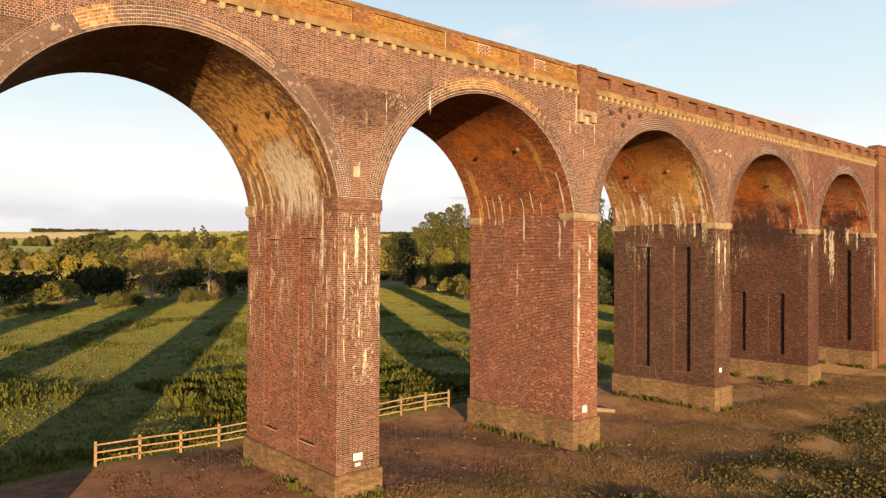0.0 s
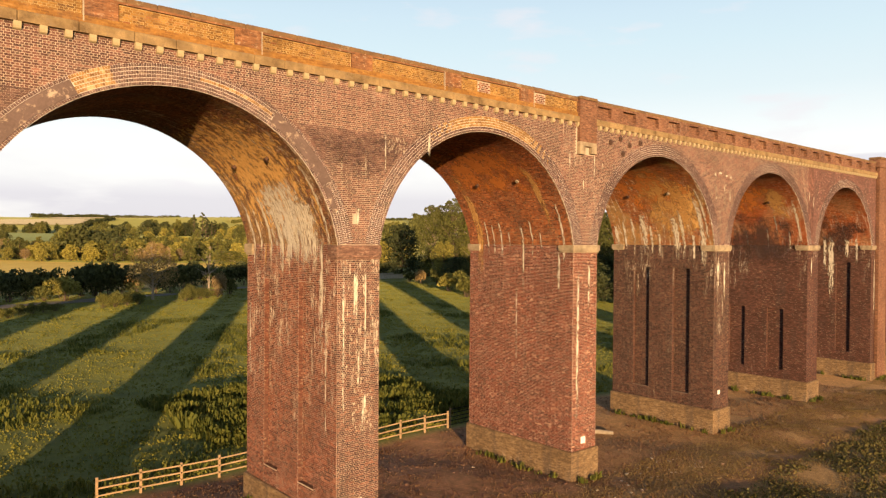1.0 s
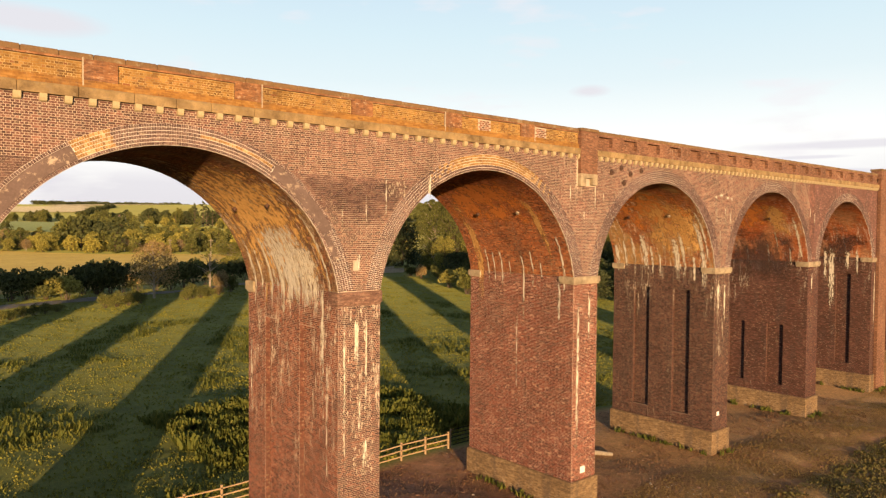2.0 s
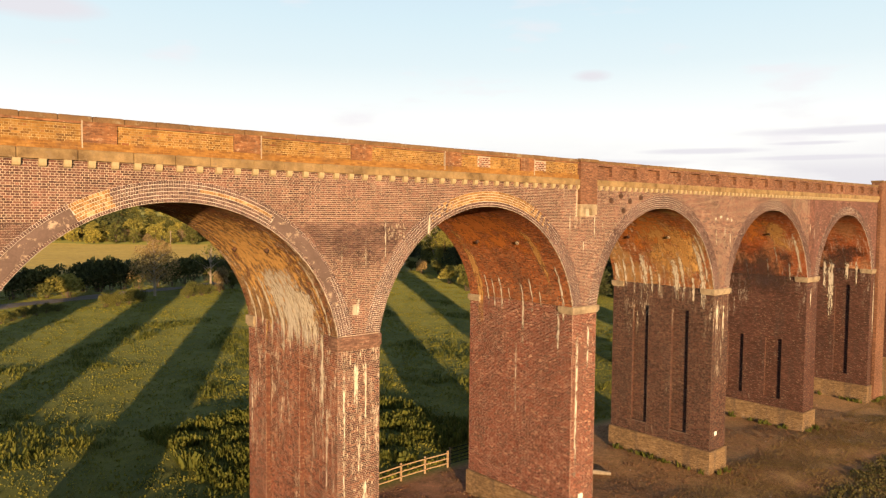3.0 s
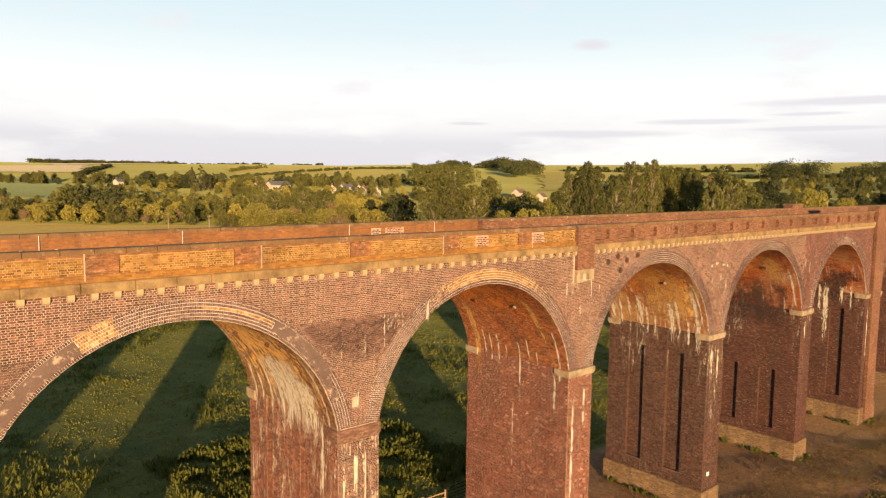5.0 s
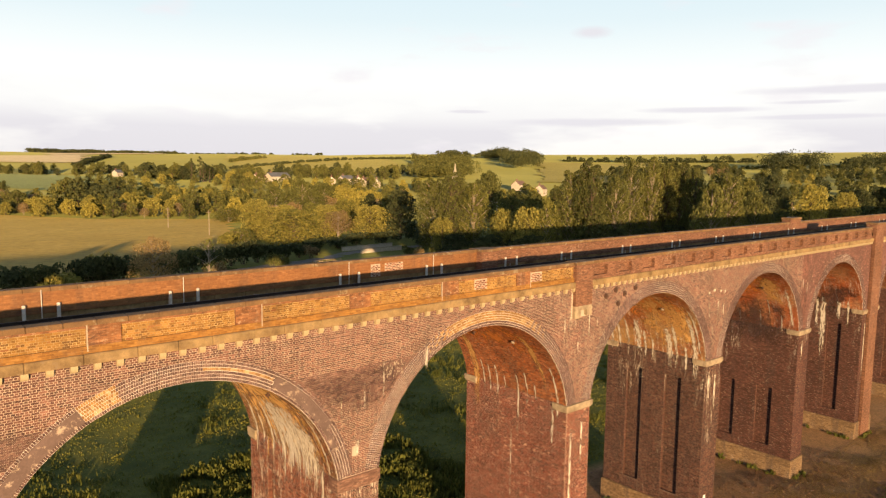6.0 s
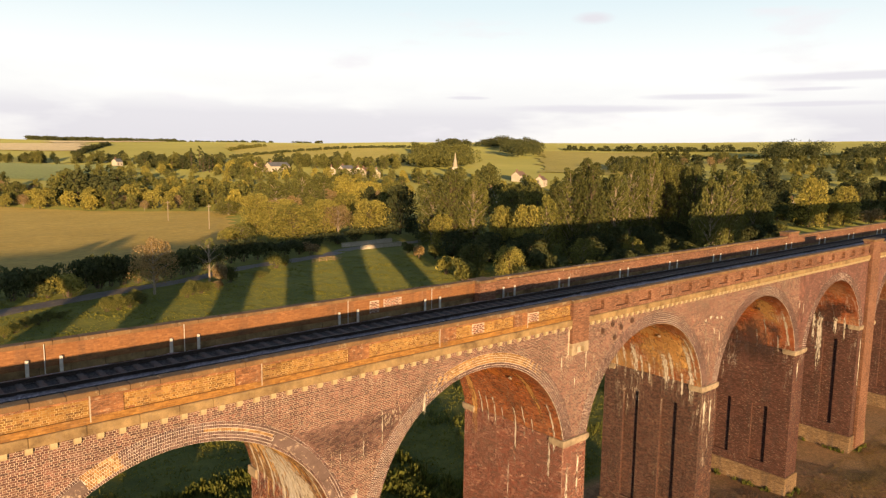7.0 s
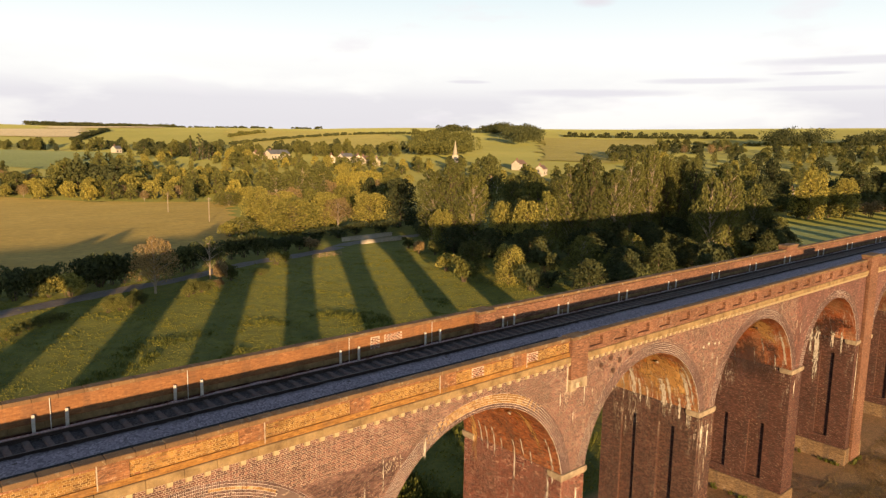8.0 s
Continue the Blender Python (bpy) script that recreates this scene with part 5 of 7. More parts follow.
def plant_at(proto, used, x, y, s, rot, sz=None):
    m = pose(x, y, gz(x, y), 0, 0, rot)
    if not used[0]:
        proto.matrix_world = m
        proto.scale = (s, s, sz or s)
        used[0] = True
        return proto
    o = copy_thing(proto, m)
    o.scale = (s, s, sz or s)
    return o


class Stand:
    """One kind of tree, and all its copies."""

    def __init__(self, proto):
        self.proto, self.used = proto, [False]

    def put(self, x, y, s=1.0, rot=0.0, sz=None):
        return plant_at(self.proto, self.used, x, y, s, rot, sz)


AX, AY = Vector((0.655, 0.756)), Vector((0.756, -0.655))


def place(fwd, side):
    """A spot by its distance along and across the valley's line of view."""
    p = EYE0 + AX * fwd + AY * side
    return p.x, p.y


S_ROUND = Stand(tree("broadleaf_tree", "full green broadleaf tree in the valley", 14, 12.5, M_LEAF, 11, 4200, 0.62, 34, 0.06))
S_YELLOW = Stand(tree("willow_tree", "broad yellow-green willow lit by low sun", 14, 14, M_LEAF_YELLOW, 12, 4600, 0.60, 38, 0.03, "wide"))
S_GREY = Stand(tree("willow_tree", "grey-green willow with pale limbs", 15, 13, M_LEAF_GREY, 13, 4200, 0.58, 36, 0.05, "wide", M_PALEBARK, 0.08))
S_POPLAR = Stand(tree("poplar_tree", "tall grey-green poplar with pale trunk", 24, 11, M_LEAF_GREY, 14, 9500, 0.46, 60, 0.05, "tall", M_PALEBARK))
S_TALL = Stand(tree("poplar_tree", "tall dense green poplar in the wood", 24, 12, M_LEAF, 15, 9000, 0.48, 60, 0.04, "tall"))
S_DARK = Stand(tree("broadleaf_tree", "dense dark green broadleaf tree", 13, 12, M_LEAF_DARK, 16, 3600, 0.66, 30, 0.03))
S_RUST = Stand(tree("thorn_tree", "sparse brownish tree with bare branches", 9.5, 8.5, M_LEAF_RUST, 17, 4400, 0.28, 26, 0.28, "wide", M_PALEBARK, 0.15))
S_BARE = Stand(tree("dying_tree", "half-bare tree with pale dead limbs", 9, 6, M_LEAF_GREY, 18, 600, 0.34, 16, 0.3, "round", M_PALEBARK, 0.5))
S_BUSH = Stand(bush("bush", "olive green hawthorn bush beside the lane", 3.2, 4.2, M_LEAF, 19, 900, 0.42))
S_BUSHY = Stand(bush("bush", "scrubby yellow-green bush beside the lane", 2.4, 3.6, M_LEAF_YELLOW, 20, 900, 0.36))
S_SCRUB = Stand(bush("bush", "rough olive scrub along the lane", 2.4, 3.6, M_LEAF, 24, 1300, 0.26, 10))
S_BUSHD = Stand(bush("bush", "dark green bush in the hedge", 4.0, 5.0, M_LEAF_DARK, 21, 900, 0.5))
S_BUSHR = Stand(bush("bush", "brownish scrub in the hedge", 3.6, 4.6, M_LEAF_RUST, 23, 900, 0.4))
S_CONE = Stand(tree("cypress_tree", "narrow dark conifer by the village", 14, 3.6, M_LEAF_DARK, 22, 700, 0.8, 14, 0.05, "tall"))
S_F1 = Stand(tree("broadleaf_tree", "distant green broadleaf tree in the valley", 13, 12, M_LEAF, 31, 850, 1.25, 13, 0.02))
S_F2 = Stand(tree("willow_tree", "distant yellow-green tree in the valley", 12, 12, M_LEAF_YELLOW, 32, 850, 1.25, 13, 0.02, "wide"))
S_F3 = Stand(tree("ash_tree", "distant grey-green tree in the valley", 14, 12, M_LEAF_GREY, 33, 850, 1.25, 13, 0.02))
S_F4 = Stand(tree("oak_tree", "distant dark green tree in the valley", 13, 12, M_LEAF_DARK, 34, 850, 1.25, 13, 0.02))

rt = random.Random(77)


def scatter(stands, n, f0, f1, s0, s1, lo, hi, gap=5.0, keep=None):
    """Trees at random in a stretch of the valley, with a least gap."""
    done = []
    tries = 0
    while len(done) < n and tries < n * 40:
        tries += 1
        f, k = rt.uniform(f0, f1), rt.uniform(0, 1)
        side = (s0 + (s1 - s0) * k) * f
        x, y = place(f, side)
        if any((x - a) ** 2 + (y - b) ** 2 < gap * gap for a, b in done):
            continue
        done.append((x, y))
        st = stands[int(rt.random() * len(stands)) % len(stands)]
        s = rt.uniform(lo, hi)
        st.put(x, y, s, rt.uniform(0, 360), s * rt.uniform(0.88, 1.12))


# single trees by the lane
S_RUST.put(28.0, 108.3, 0.98, 20, 1.12)
S_BARE.put(41.2, 115.0, 1.05, 70, 1.03)


def grove(rows):
    """Single trees: kind, place, scale of width and of height."""
    for st, x, y, w, h in rows:
        st.put(x, y, w * rt.uniform(0.95, 1.08), rt.uniform(0, 360), h)


# a clump in the meadow to the west, above the shadow of the viaduct
# out of view; added to throw the long shadow on the straw field
grove(((S_ROUND, -27.0, 60.0, 0.7, 1.22), (S_ROUND, -32.0, 61.0, 0.7, 1.15), (S_GREY, -36.0, 58.0, 0.6, 0.98)))
# willows beyond the lane
grove(((S_YELLOW, 87.6, 164.5, 1.21, 0.80), (S_YELLOW, 120.3, 171.7, 1.02, 0.81), (S_RUST, 109.8, 175.1, 1.14, 1.02), (S_GREY, 75.6, 174.2, 0.80, 0.36), (S_BUSHY, 70.6, 172.0, 1.83, 1.73), (S_YELLOW, 88.4, 190.2, 0.79, 0.95), (S_GREY, 135.4, 243.6, 1.25, 1.24), (S_GREY, 144.0, 240.0, 1.1, 1.15), (S_GREY, 123.3, 243.5, 1.26, 1.05)))
grove(((S_YELLOW, 149.9, 231.0, 1.03, 1.06), (S_DARK, 127.8, 164.8, 1.13, 1.30), (S_ROUND, 154.7, 207.0, 0.92, 1.09), (S_YELLOW, 107.9, 180.1, 0.81, 0.81), (S_YELLOW, 89.7, 183.0, 0.71, 0.78), (S_GREY, 111.7, 264.1, 1.11, 0.40), (S_YELLOW, 121.6, 268.8, 0.98, 0.55), (S_DARK, 157.3, 224.6, 0.80, 1.04), (S_BUSHY, 132.2, 163.8, 1.28, 2.00), (S_ROUND, 145.1, 248.4, 1.20, 0.85), (S_GREY, 99.0, 213.0, 0.8, 0.6), (S_YELLOW, 104.0, 200.0, 0.8, 0.75), (S_RUST, 118.0, 222.0, 1.2, 1.1), (S_YELLOW, 131.0, 204.0, 0.9, 0.85), (S_GREY, 128.0, 222.0, 1.0, 0.95)))
grove(((S_DARK, 114.0, 186.0, 0.7, 0.7), (S_ROUND, 100.0, 186.0, 0.6, 0.72), (S_DARK, 139.0, 214.0, 0.7, 0.8), (S_RUST, 96.0, 196.0, 1.1, 1.15), (S_ROUND, 117.0, 205.0, 0.7, 0.8), (S_RUST, 138.0, 228.0, 1.3, 1.3)))
# the wood on the far side of the river: its sunlit front
grove(((S_POPLAR, 110.6, 127.4, 0.89, 0.90), (S_TALL, 112.1, 120.8, 0.85, 0.97), (S_POPLAR, 115.2, 115.5, 0.78, 0.86), (S_YELLOW, 106.1, 118.1, 0.52, 0.77), (S_YELLOW, 115.0, 105.1, 0.59, 0.97), (S_YELLOW, 115.8, 96.5, 0.61, 1.03), (S_GREY, 119.4, 93.4, 0.55, 1.15), (S_POPLAR, 125.5, 90.7, 0.81, 1.03), (S_TALL, 126.5, 86.0, 0.77, 1.13), (S_POPLAR, 142.3, 89.4, 0.76, 0.97), (S_POPLAR, 152.0, 91.6, 0.66, 1.17)))
grove(((S_POPLAR, 159.6, 90.3, 0.74, 1.21), (S_TALL, 170.3, 87.7, 0.72, 1.11), (S_TALL, 169.0, 82.1, 0.61, 1.09), (S_GREY, 154.0, 68.5, 0.76, 1.52), (S_POPLAR, 160.0, 67.0, 0.9, 1.04), (S_GREY, 180.2, 69.8, 0.68, 1.29), (S_ROUND, 182.8, 67.6, 0.51, 1.07), (S_POPLAR, 165.0, 72.0, 0.86, 1.05), (S_TALL, 164.5, 88.7, 0.61, 1.12)))
# deeper in the wood
grove(((S_TALL, 151.7, 117.0, 0.87, 0.77), (S_TALL, 157.5, 111.9, 0.87, 0.87), (S_TALL, 166.0, 108.6, 0.88, 0.89), (S_TALL, 176.0, 105.2, 0.90, 0.90), (S_TALL, 184.8, 101.5, 0.91, 0.94), (S_TALL, 194.4, 93.2, 0.91, 0.85), (S_TALL, 199.9, 88.4, 0.91, 0.87), (S_ROUND, 137.0, 116.5, 0.80, 0.96), (S_ROUND, 209.6, 205.8, 1.32, 1.71), (S_ROUND, 195.6, 178.2, 1.12, 1.17), (S_ROUND, 128.5, 117.3, 0.78, 0.78)))
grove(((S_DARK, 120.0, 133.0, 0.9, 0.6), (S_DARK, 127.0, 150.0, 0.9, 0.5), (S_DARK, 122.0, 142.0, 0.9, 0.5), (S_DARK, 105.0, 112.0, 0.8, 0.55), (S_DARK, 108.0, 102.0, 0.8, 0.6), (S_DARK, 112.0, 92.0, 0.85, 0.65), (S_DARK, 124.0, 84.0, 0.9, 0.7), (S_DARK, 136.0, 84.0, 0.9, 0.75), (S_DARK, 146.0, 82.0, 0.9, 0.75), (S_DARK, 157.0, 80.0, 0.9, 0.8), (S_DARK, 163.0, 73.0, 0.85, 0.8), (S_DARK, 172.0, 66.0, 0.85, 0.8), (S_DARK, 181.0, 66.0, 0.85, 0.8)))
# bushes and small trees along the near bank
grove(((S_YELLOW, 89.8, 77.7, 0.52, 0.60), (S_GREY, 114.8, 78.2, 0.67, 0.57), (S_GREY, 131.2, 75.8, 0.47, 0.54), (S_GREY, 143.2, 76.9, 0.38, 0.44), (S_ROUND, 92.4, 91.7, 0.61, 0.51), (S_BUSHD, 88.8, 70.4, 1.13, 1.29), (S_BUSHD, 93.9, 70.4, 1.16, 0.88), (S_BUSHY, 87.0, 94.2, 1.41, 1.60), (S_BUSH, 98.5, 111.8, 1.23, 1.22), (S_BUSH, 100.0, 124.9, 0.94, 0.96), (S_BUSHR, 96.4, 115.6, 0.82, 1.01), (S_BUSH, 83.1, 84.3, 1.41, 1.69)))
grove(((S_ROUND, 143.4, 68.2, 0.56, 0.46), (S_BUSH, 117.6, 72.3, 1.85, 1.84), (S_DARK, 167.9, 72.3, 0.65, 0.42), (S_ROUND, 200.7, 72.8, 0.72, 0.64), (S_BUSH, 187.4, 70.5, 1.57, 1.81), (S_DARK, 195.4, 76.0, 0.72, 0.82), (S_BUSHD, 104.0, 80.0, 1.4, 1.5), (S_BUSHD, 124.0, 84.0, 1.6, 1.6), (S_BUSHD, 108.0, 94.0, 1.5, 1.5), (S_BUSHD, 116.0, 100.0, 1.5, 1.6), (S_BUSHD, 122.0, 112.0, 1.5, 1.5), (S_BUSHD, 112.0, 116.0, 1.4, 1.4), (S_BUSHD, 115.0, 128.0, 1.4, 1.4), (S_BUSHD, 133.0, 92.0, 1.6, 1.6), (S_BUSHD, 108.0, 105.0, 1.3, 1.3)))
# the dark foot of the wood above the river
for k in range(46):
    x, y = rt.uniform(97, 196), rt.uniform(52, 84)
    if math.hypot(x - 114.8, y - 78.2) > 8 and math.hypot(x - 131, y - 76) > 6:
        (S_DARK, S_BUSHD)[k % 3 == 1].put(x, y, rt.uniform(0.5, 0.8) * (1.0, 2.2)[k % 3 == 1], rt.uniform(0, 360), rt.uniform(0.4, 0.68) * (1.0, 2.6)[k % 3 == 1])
# trees past the strip field
grove(((S_YELLOW, 282.2, 95.6, 1.1, 1.40), (S_YELLOW, 303.1, 90.0, 0.78, 1.19), (S_ROUND, 296.5, 93.5, 0.94, 0.94), (S_BUSHR, 315.0, 83.7, 2.0, 2.1), (S_DARK, 347.6, 99.5, 1.32, 1.25), (S_DARK, 354.6, 93.4, 1.32, 1.35), (S_DARK, 348.0, 105.7, 1.12, 1.21), (S_DARK, 320.6, 122.8, 0.88, 1.34), (S_DARK, 330.9, 133.7, 1.29, 1.75), (S_BUSH, 300.4, 113.9, 2.37, 2.37), (S_DARK, 350.4, 83.8, 1.28, 1.44), (S_ROUND, 281.6, 99.8, 0.74, 0.68), (S_DARK, 263.3, 106.4, 0.94, 1.35), (S_ROUND, 307.7, 134.1, 1.06, 1.53)))
# and behind them
scatter([S_F4, S_F4, S_F1], 22, 310, 380, 0.52, 0.72, 0.7, 1.0, 7)
scatter([S_F1, S_F4, S_F2], 12, 310, 390, 0.40, 0.52, 0.5, 0.8, 8)
# behind the straw field: low scrub in front, a dark stand behind
scatter([S_F2, S_RUST, S_F2, S_F3], 40, 314, 334, -0.70, -0.36, 0.42, 0.75, 5)
scatter([S_F4, S_F4, S_F1, S_F4], 14, 340, 375, -0.545, -0.46, 0.95, 1.25, 6)
scatter([S_F1, S_F3, S_RUST], 20, 338, 380, -0.63, -0.54, 0.5, 0.8, 6)
scatter([S_F2, S_F2, S_F1, S_F3], 30, 335, 400, -0.45, -0.28, 0.6, 0.95, 7)
scatter([S_F2, S_F3, S_RUST, S_F1], 40, 340, 430, -0.29, -0.04, 0.5, 0.72, 7)
# trees at the edges of the village
scatter([S_F1, S_F4, S_F3], 20, 570, 630, -0.43, -0.36, 0.8, 1.2, 8)
scatter([S_F1, S_F3, S_F2], 14, 520, 600, -0.32, -0.26, 0.6, 0.95, 8)
scatter([S_F1, S_F3], 16, 590, 680, -0.21, -0.07, 0.6, 0.85, 9)
scatter([S_F3, S_F2], 8, 440, 500, -0.24, -0.05, 0.35, 0.5, 9)
scatter([S_F1, S_F3, S_F2], 44, 465, 530, -0.30, -0.02, 0.45, 0.72, 7)
scatter([S_F1, S_F4, S_F3], 30, 590, 700, -0.34, -0.02, 0.6, 0.95, 9)
scatter([S_F1, S_F3, S_F2], 26, 430, 560, -0.52, -0.28, 0.4, 0.7, 8)
scatter([S_F1, S_F4, S_F2, S_F3], 60, 400, 560, 0.28, 0.68, 0.45, 0.8, 8)
scatter([S_F4, S_F1, S_F4, S_F3], 60, 540, 740, 0.40, 0.70, 0.35, 0.7, 8)
scatter([S_F1, S_F3, S_F4], 34, 620, 700, -0.44, -0.06, 0.6, 0.95, 8)
scatter([S_F2, S_F3, S_F1], 36, 400, 470, -0.50, -0.05, 0.4, 0.62, 7)
scatter([S_CONE], 7, 540, 560, -0.362, -0.325, 1.0, 1.4, 3)
scatter([S_F1, S_F4, S_F3], 26, 400, 540, 0.005, 0.075, 0.45, 0.7, 8)
scatter([S_F1, S_F3, S_F2], 20, 320, 440, 0.08, 0.2, 0.6, 0.9, 8)
scatter([S_F1, S_F2, S_F3], 26, 260, 420, 0.2, 0.45, 0.6, 0.85, 8)
scatter([S_F4, S_F1], 14, 560, 640, 0.235, 0.29, 0.6, 1.0, 7)
scatter([S_F1, S_F4, S_RUST], 24, 650, 740, 0.30, 0.40, 0.55, 1.0, 8)
scatter([S_F4, S_F1, S_F3], 34, 560, 700, 0.47, 0.68, 0.45, 0.9, 9)
scatter([S_F1, S_F4, S_F3], 44, 655, 725, -0.68, -0.40, 0.5, 0.95, 8)
LANE_X = (-90, -30, 3, 12, 22.4, 33.5, 40.6, 53.9, 60.6, 71.8, 81.8, 90.5, 100, 112, 140)
LANE_Y = (70, 93, 106.4, 110.1, 114.2, 117, 120.1, 126.6, 128.9, 131, 134.9, 140.8, 142.3, 143, 146)


def lane_y(x):
    return float(np.mean(np.interp(np.linspace(x - 4, x + 4, 9), LANE_X, LANE_Y)))


# hedge beyond the lane, tall; its dark leaf colour adds to the viaduct's shadow
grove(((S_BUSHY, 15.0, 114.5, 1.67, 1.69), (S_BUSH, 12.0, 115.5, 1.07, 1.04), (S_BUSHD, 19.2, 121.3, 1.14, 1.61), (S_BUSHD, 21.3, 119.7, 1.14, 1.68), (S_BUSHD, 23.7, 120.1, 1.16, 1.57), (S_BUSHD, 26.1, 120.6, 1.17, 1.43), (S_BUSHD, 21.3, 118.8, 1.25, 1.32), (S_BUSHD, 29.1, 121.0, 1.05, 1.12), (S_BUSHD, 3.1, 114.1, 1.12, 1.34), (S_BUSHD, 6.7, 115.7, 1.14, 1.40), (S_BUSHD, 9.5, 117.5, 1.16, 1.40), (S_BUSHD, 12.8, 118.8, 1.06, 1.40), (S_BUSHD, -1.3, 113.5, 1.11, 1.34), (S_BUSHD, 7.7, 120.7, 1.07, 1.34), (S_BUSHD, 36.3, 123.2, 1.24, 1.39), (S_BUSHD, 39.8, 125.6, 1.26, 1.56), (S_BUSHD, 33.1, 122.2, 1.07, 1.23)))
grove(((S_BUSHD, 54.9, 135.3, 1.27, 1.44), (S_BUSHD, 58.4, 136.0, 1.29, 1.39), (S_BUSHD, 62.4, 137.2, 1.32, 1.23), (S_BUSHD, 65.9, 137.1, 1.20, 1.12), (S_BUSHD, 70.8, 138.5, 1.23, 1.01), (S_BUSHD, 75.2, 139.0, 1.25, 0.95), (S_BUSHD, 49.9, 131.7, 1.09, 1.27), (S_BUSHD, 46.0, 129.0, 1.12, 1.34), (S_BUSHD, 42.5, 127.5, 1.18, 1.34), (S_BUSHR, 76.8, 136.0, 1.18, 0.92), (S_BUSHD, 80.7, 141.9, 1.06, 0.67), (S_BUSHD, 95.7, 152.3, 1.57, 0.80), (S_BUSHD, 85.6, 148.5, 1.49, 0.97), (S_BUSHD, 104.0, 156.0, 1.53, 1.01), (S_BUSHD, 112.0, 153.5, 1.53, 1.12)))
# scrub on the meadow's side of it
grove(((S_BUSHR, 41.3, 110.6, 0.86, 1.2), (S_SCRUB, 44.0, 111.5, 0.82, 1.3), (S_SCRUB, 59.5, 122.0, 1.21, 1.5), (S_BUSH, 63.1, 124.0, 0.63, 0.83), (S_SCRUB, 51.7, 113.5, 0.86, 0.60), (S_SCRUB, 33.3, 103.8, 0.75, 1.10), (S_SCRUB, 35.0, 104.2, 0.75, 0.84), (S_SCRUB, 31.7, 102.2, 0.73, 0.94), (S_SCRUB, 37.0, 105.7, 0.76, 0.67), (S_BUSHR, 39.3, 106.2, 0.6, 0.5)))
grove(((S_SCRUB, 4.9, 95.3, 0.60, 0.64), (S_SCRUB, 6.5, 96.1, 0.61, 0.65), (S_SCRUB, 8.3, 97.6, 0.63, 0.63), (S_SCRUB, 3.0, 93.0, 0.59, 0.59), (S_SCRUB, 17.0, 98.5, 0.67, 0.90), (S_SCRUB, 18.8, 98.6, 0.67, 0.99), (S_SCRUB, 20.8, 99.3, 0.68, 0.89), (S_SCRUB, 23.5, 101.7, 0.70, 0.75), (S_SCRUB, 18.6, 101.0, 0.68, 0.73), (S_SCRUB, 1.4, 90.9, 0.57, 0.67), (S_SCRUB, 10.1, 98.3, 0.64, 0.45), (S_SCRUB, 23.4, 104.4, 0.72, 0.84)))


# ---- far hedges and woods, too far to count ----
def clump_mass(name, label, spots, mat, cat="hedge"):
    """Many small crowns as one mass: spots are (x, y, height, width)."""
    rr = np.random.RandomState(len(spots))
    P, D, S = [], [], []
    for x, y, h, w in spots:
        z = gz(x, y)
        for q in range(3):
            c = (x + w * 0.3 * rr.randn(), y + w * 0.3 * rr.randn(), z + h * (0.35 + 0.3 * rr.rand()))
            p, d = lobe_points(rr, c, max(w, h) * 0.42, 75)
            P.append(p)
            D.append(d)
    v, f = leaf_cards(rr, np.concatenate(P), np.concatenate(D), 1.6)
    ob = mesh_object(name, v, f, mat)
    return tagged(ob, label, cat, kind="stuff")


def line_spots(f0, s0, f1, s1, n, h, w):
    out = []
    for k in range(n):
        u = (k + rt.uniform(-0.3, 0.3)) / n
        f = f0 + (f1 - f0) * u
        x, y = place(f, (s0 + (s1 - s0) * u) * f)
        out.append((x + rt.uniform(-2, 2), y + rt.uniform(-2, 2), h * rt.uniform(0.6, 1.25), w * rt.uniform(0.7, 1.2)))
    return out


def area_spots(f0, f1, s0, s1, n, h, w):
    out = []
    for k in range(n):
        f = rt.uniform(f0, f1)
        x, y = place(f, rt.uniform(s0, s1) * f)
        out.append((x, y, h * rt.uniform(0.7, 1.2), w * rt.uniform(0.7, 1.2)))
    return out


clump_mass("hedgerow", "line of round trees along a hill hedge", line_spots(985, 0.17, 925, 0.44, 24, 8, 8) + line_spots(985, 0.17, 925, 0.44, 60, 2, 4), M_LEAF_DARK)
clump_mass("hedgerow", "hedgerow dividing the hill fields", line_spots(760, -0.30, 960, -0.02, 70, 3.2, 4), M_LEAF_DARK)
clump_mass("hedgerow", "hedgerow dividing the hill fields", line_spots(800, -0.52, 940, -0.475, 30, 5, 6), M_LEAF_DARK)
clump_mass("hedgerow", "hedgerow dividing the hill fields", line_spots(850, -0.30, 900, -0.26, 14, 4, 6) + line_spots(880, 0.34, 700, 0.42, 24, 3, 5) + line_spots(820, 0.40, 800, 0.66, 30, 4, 6), M_LEAF)
clump_mass("woodland", "dark wood along the crest of the hill", area_spots(1180, 1260, -0.585, -0.375, 150, 4.5, 11), M_LEAF_DARK, "wood")
clump_mass("woodland", "low trees along the skyline", line_spots(1200, -0.38, 1150, -0.24, 26, 3, 7) + line_spots(1200, -0.21, 1200, -0.17, 6, 4, 8), M_LEAF_DARK, "wood")
clump_mass("woodland", "clump of tall trees on the hilltop", area_spots(770, 810, 0.455, 0.53, 30, 20, 12), M_LEAF_DARK, "wood")
clump_mass("woodland", "clump of tall trees on the hilltop", area_spots(750, 800, 0.56, 0.63, 22, 17, 12), M_LEAF_DARK, "wood")
clump_mass("woodland", "wood that climbs the hillside above the village", area_spots(620, 860, -0.045, 0.035, 130, 11, 10), M_LEAF, "wood")
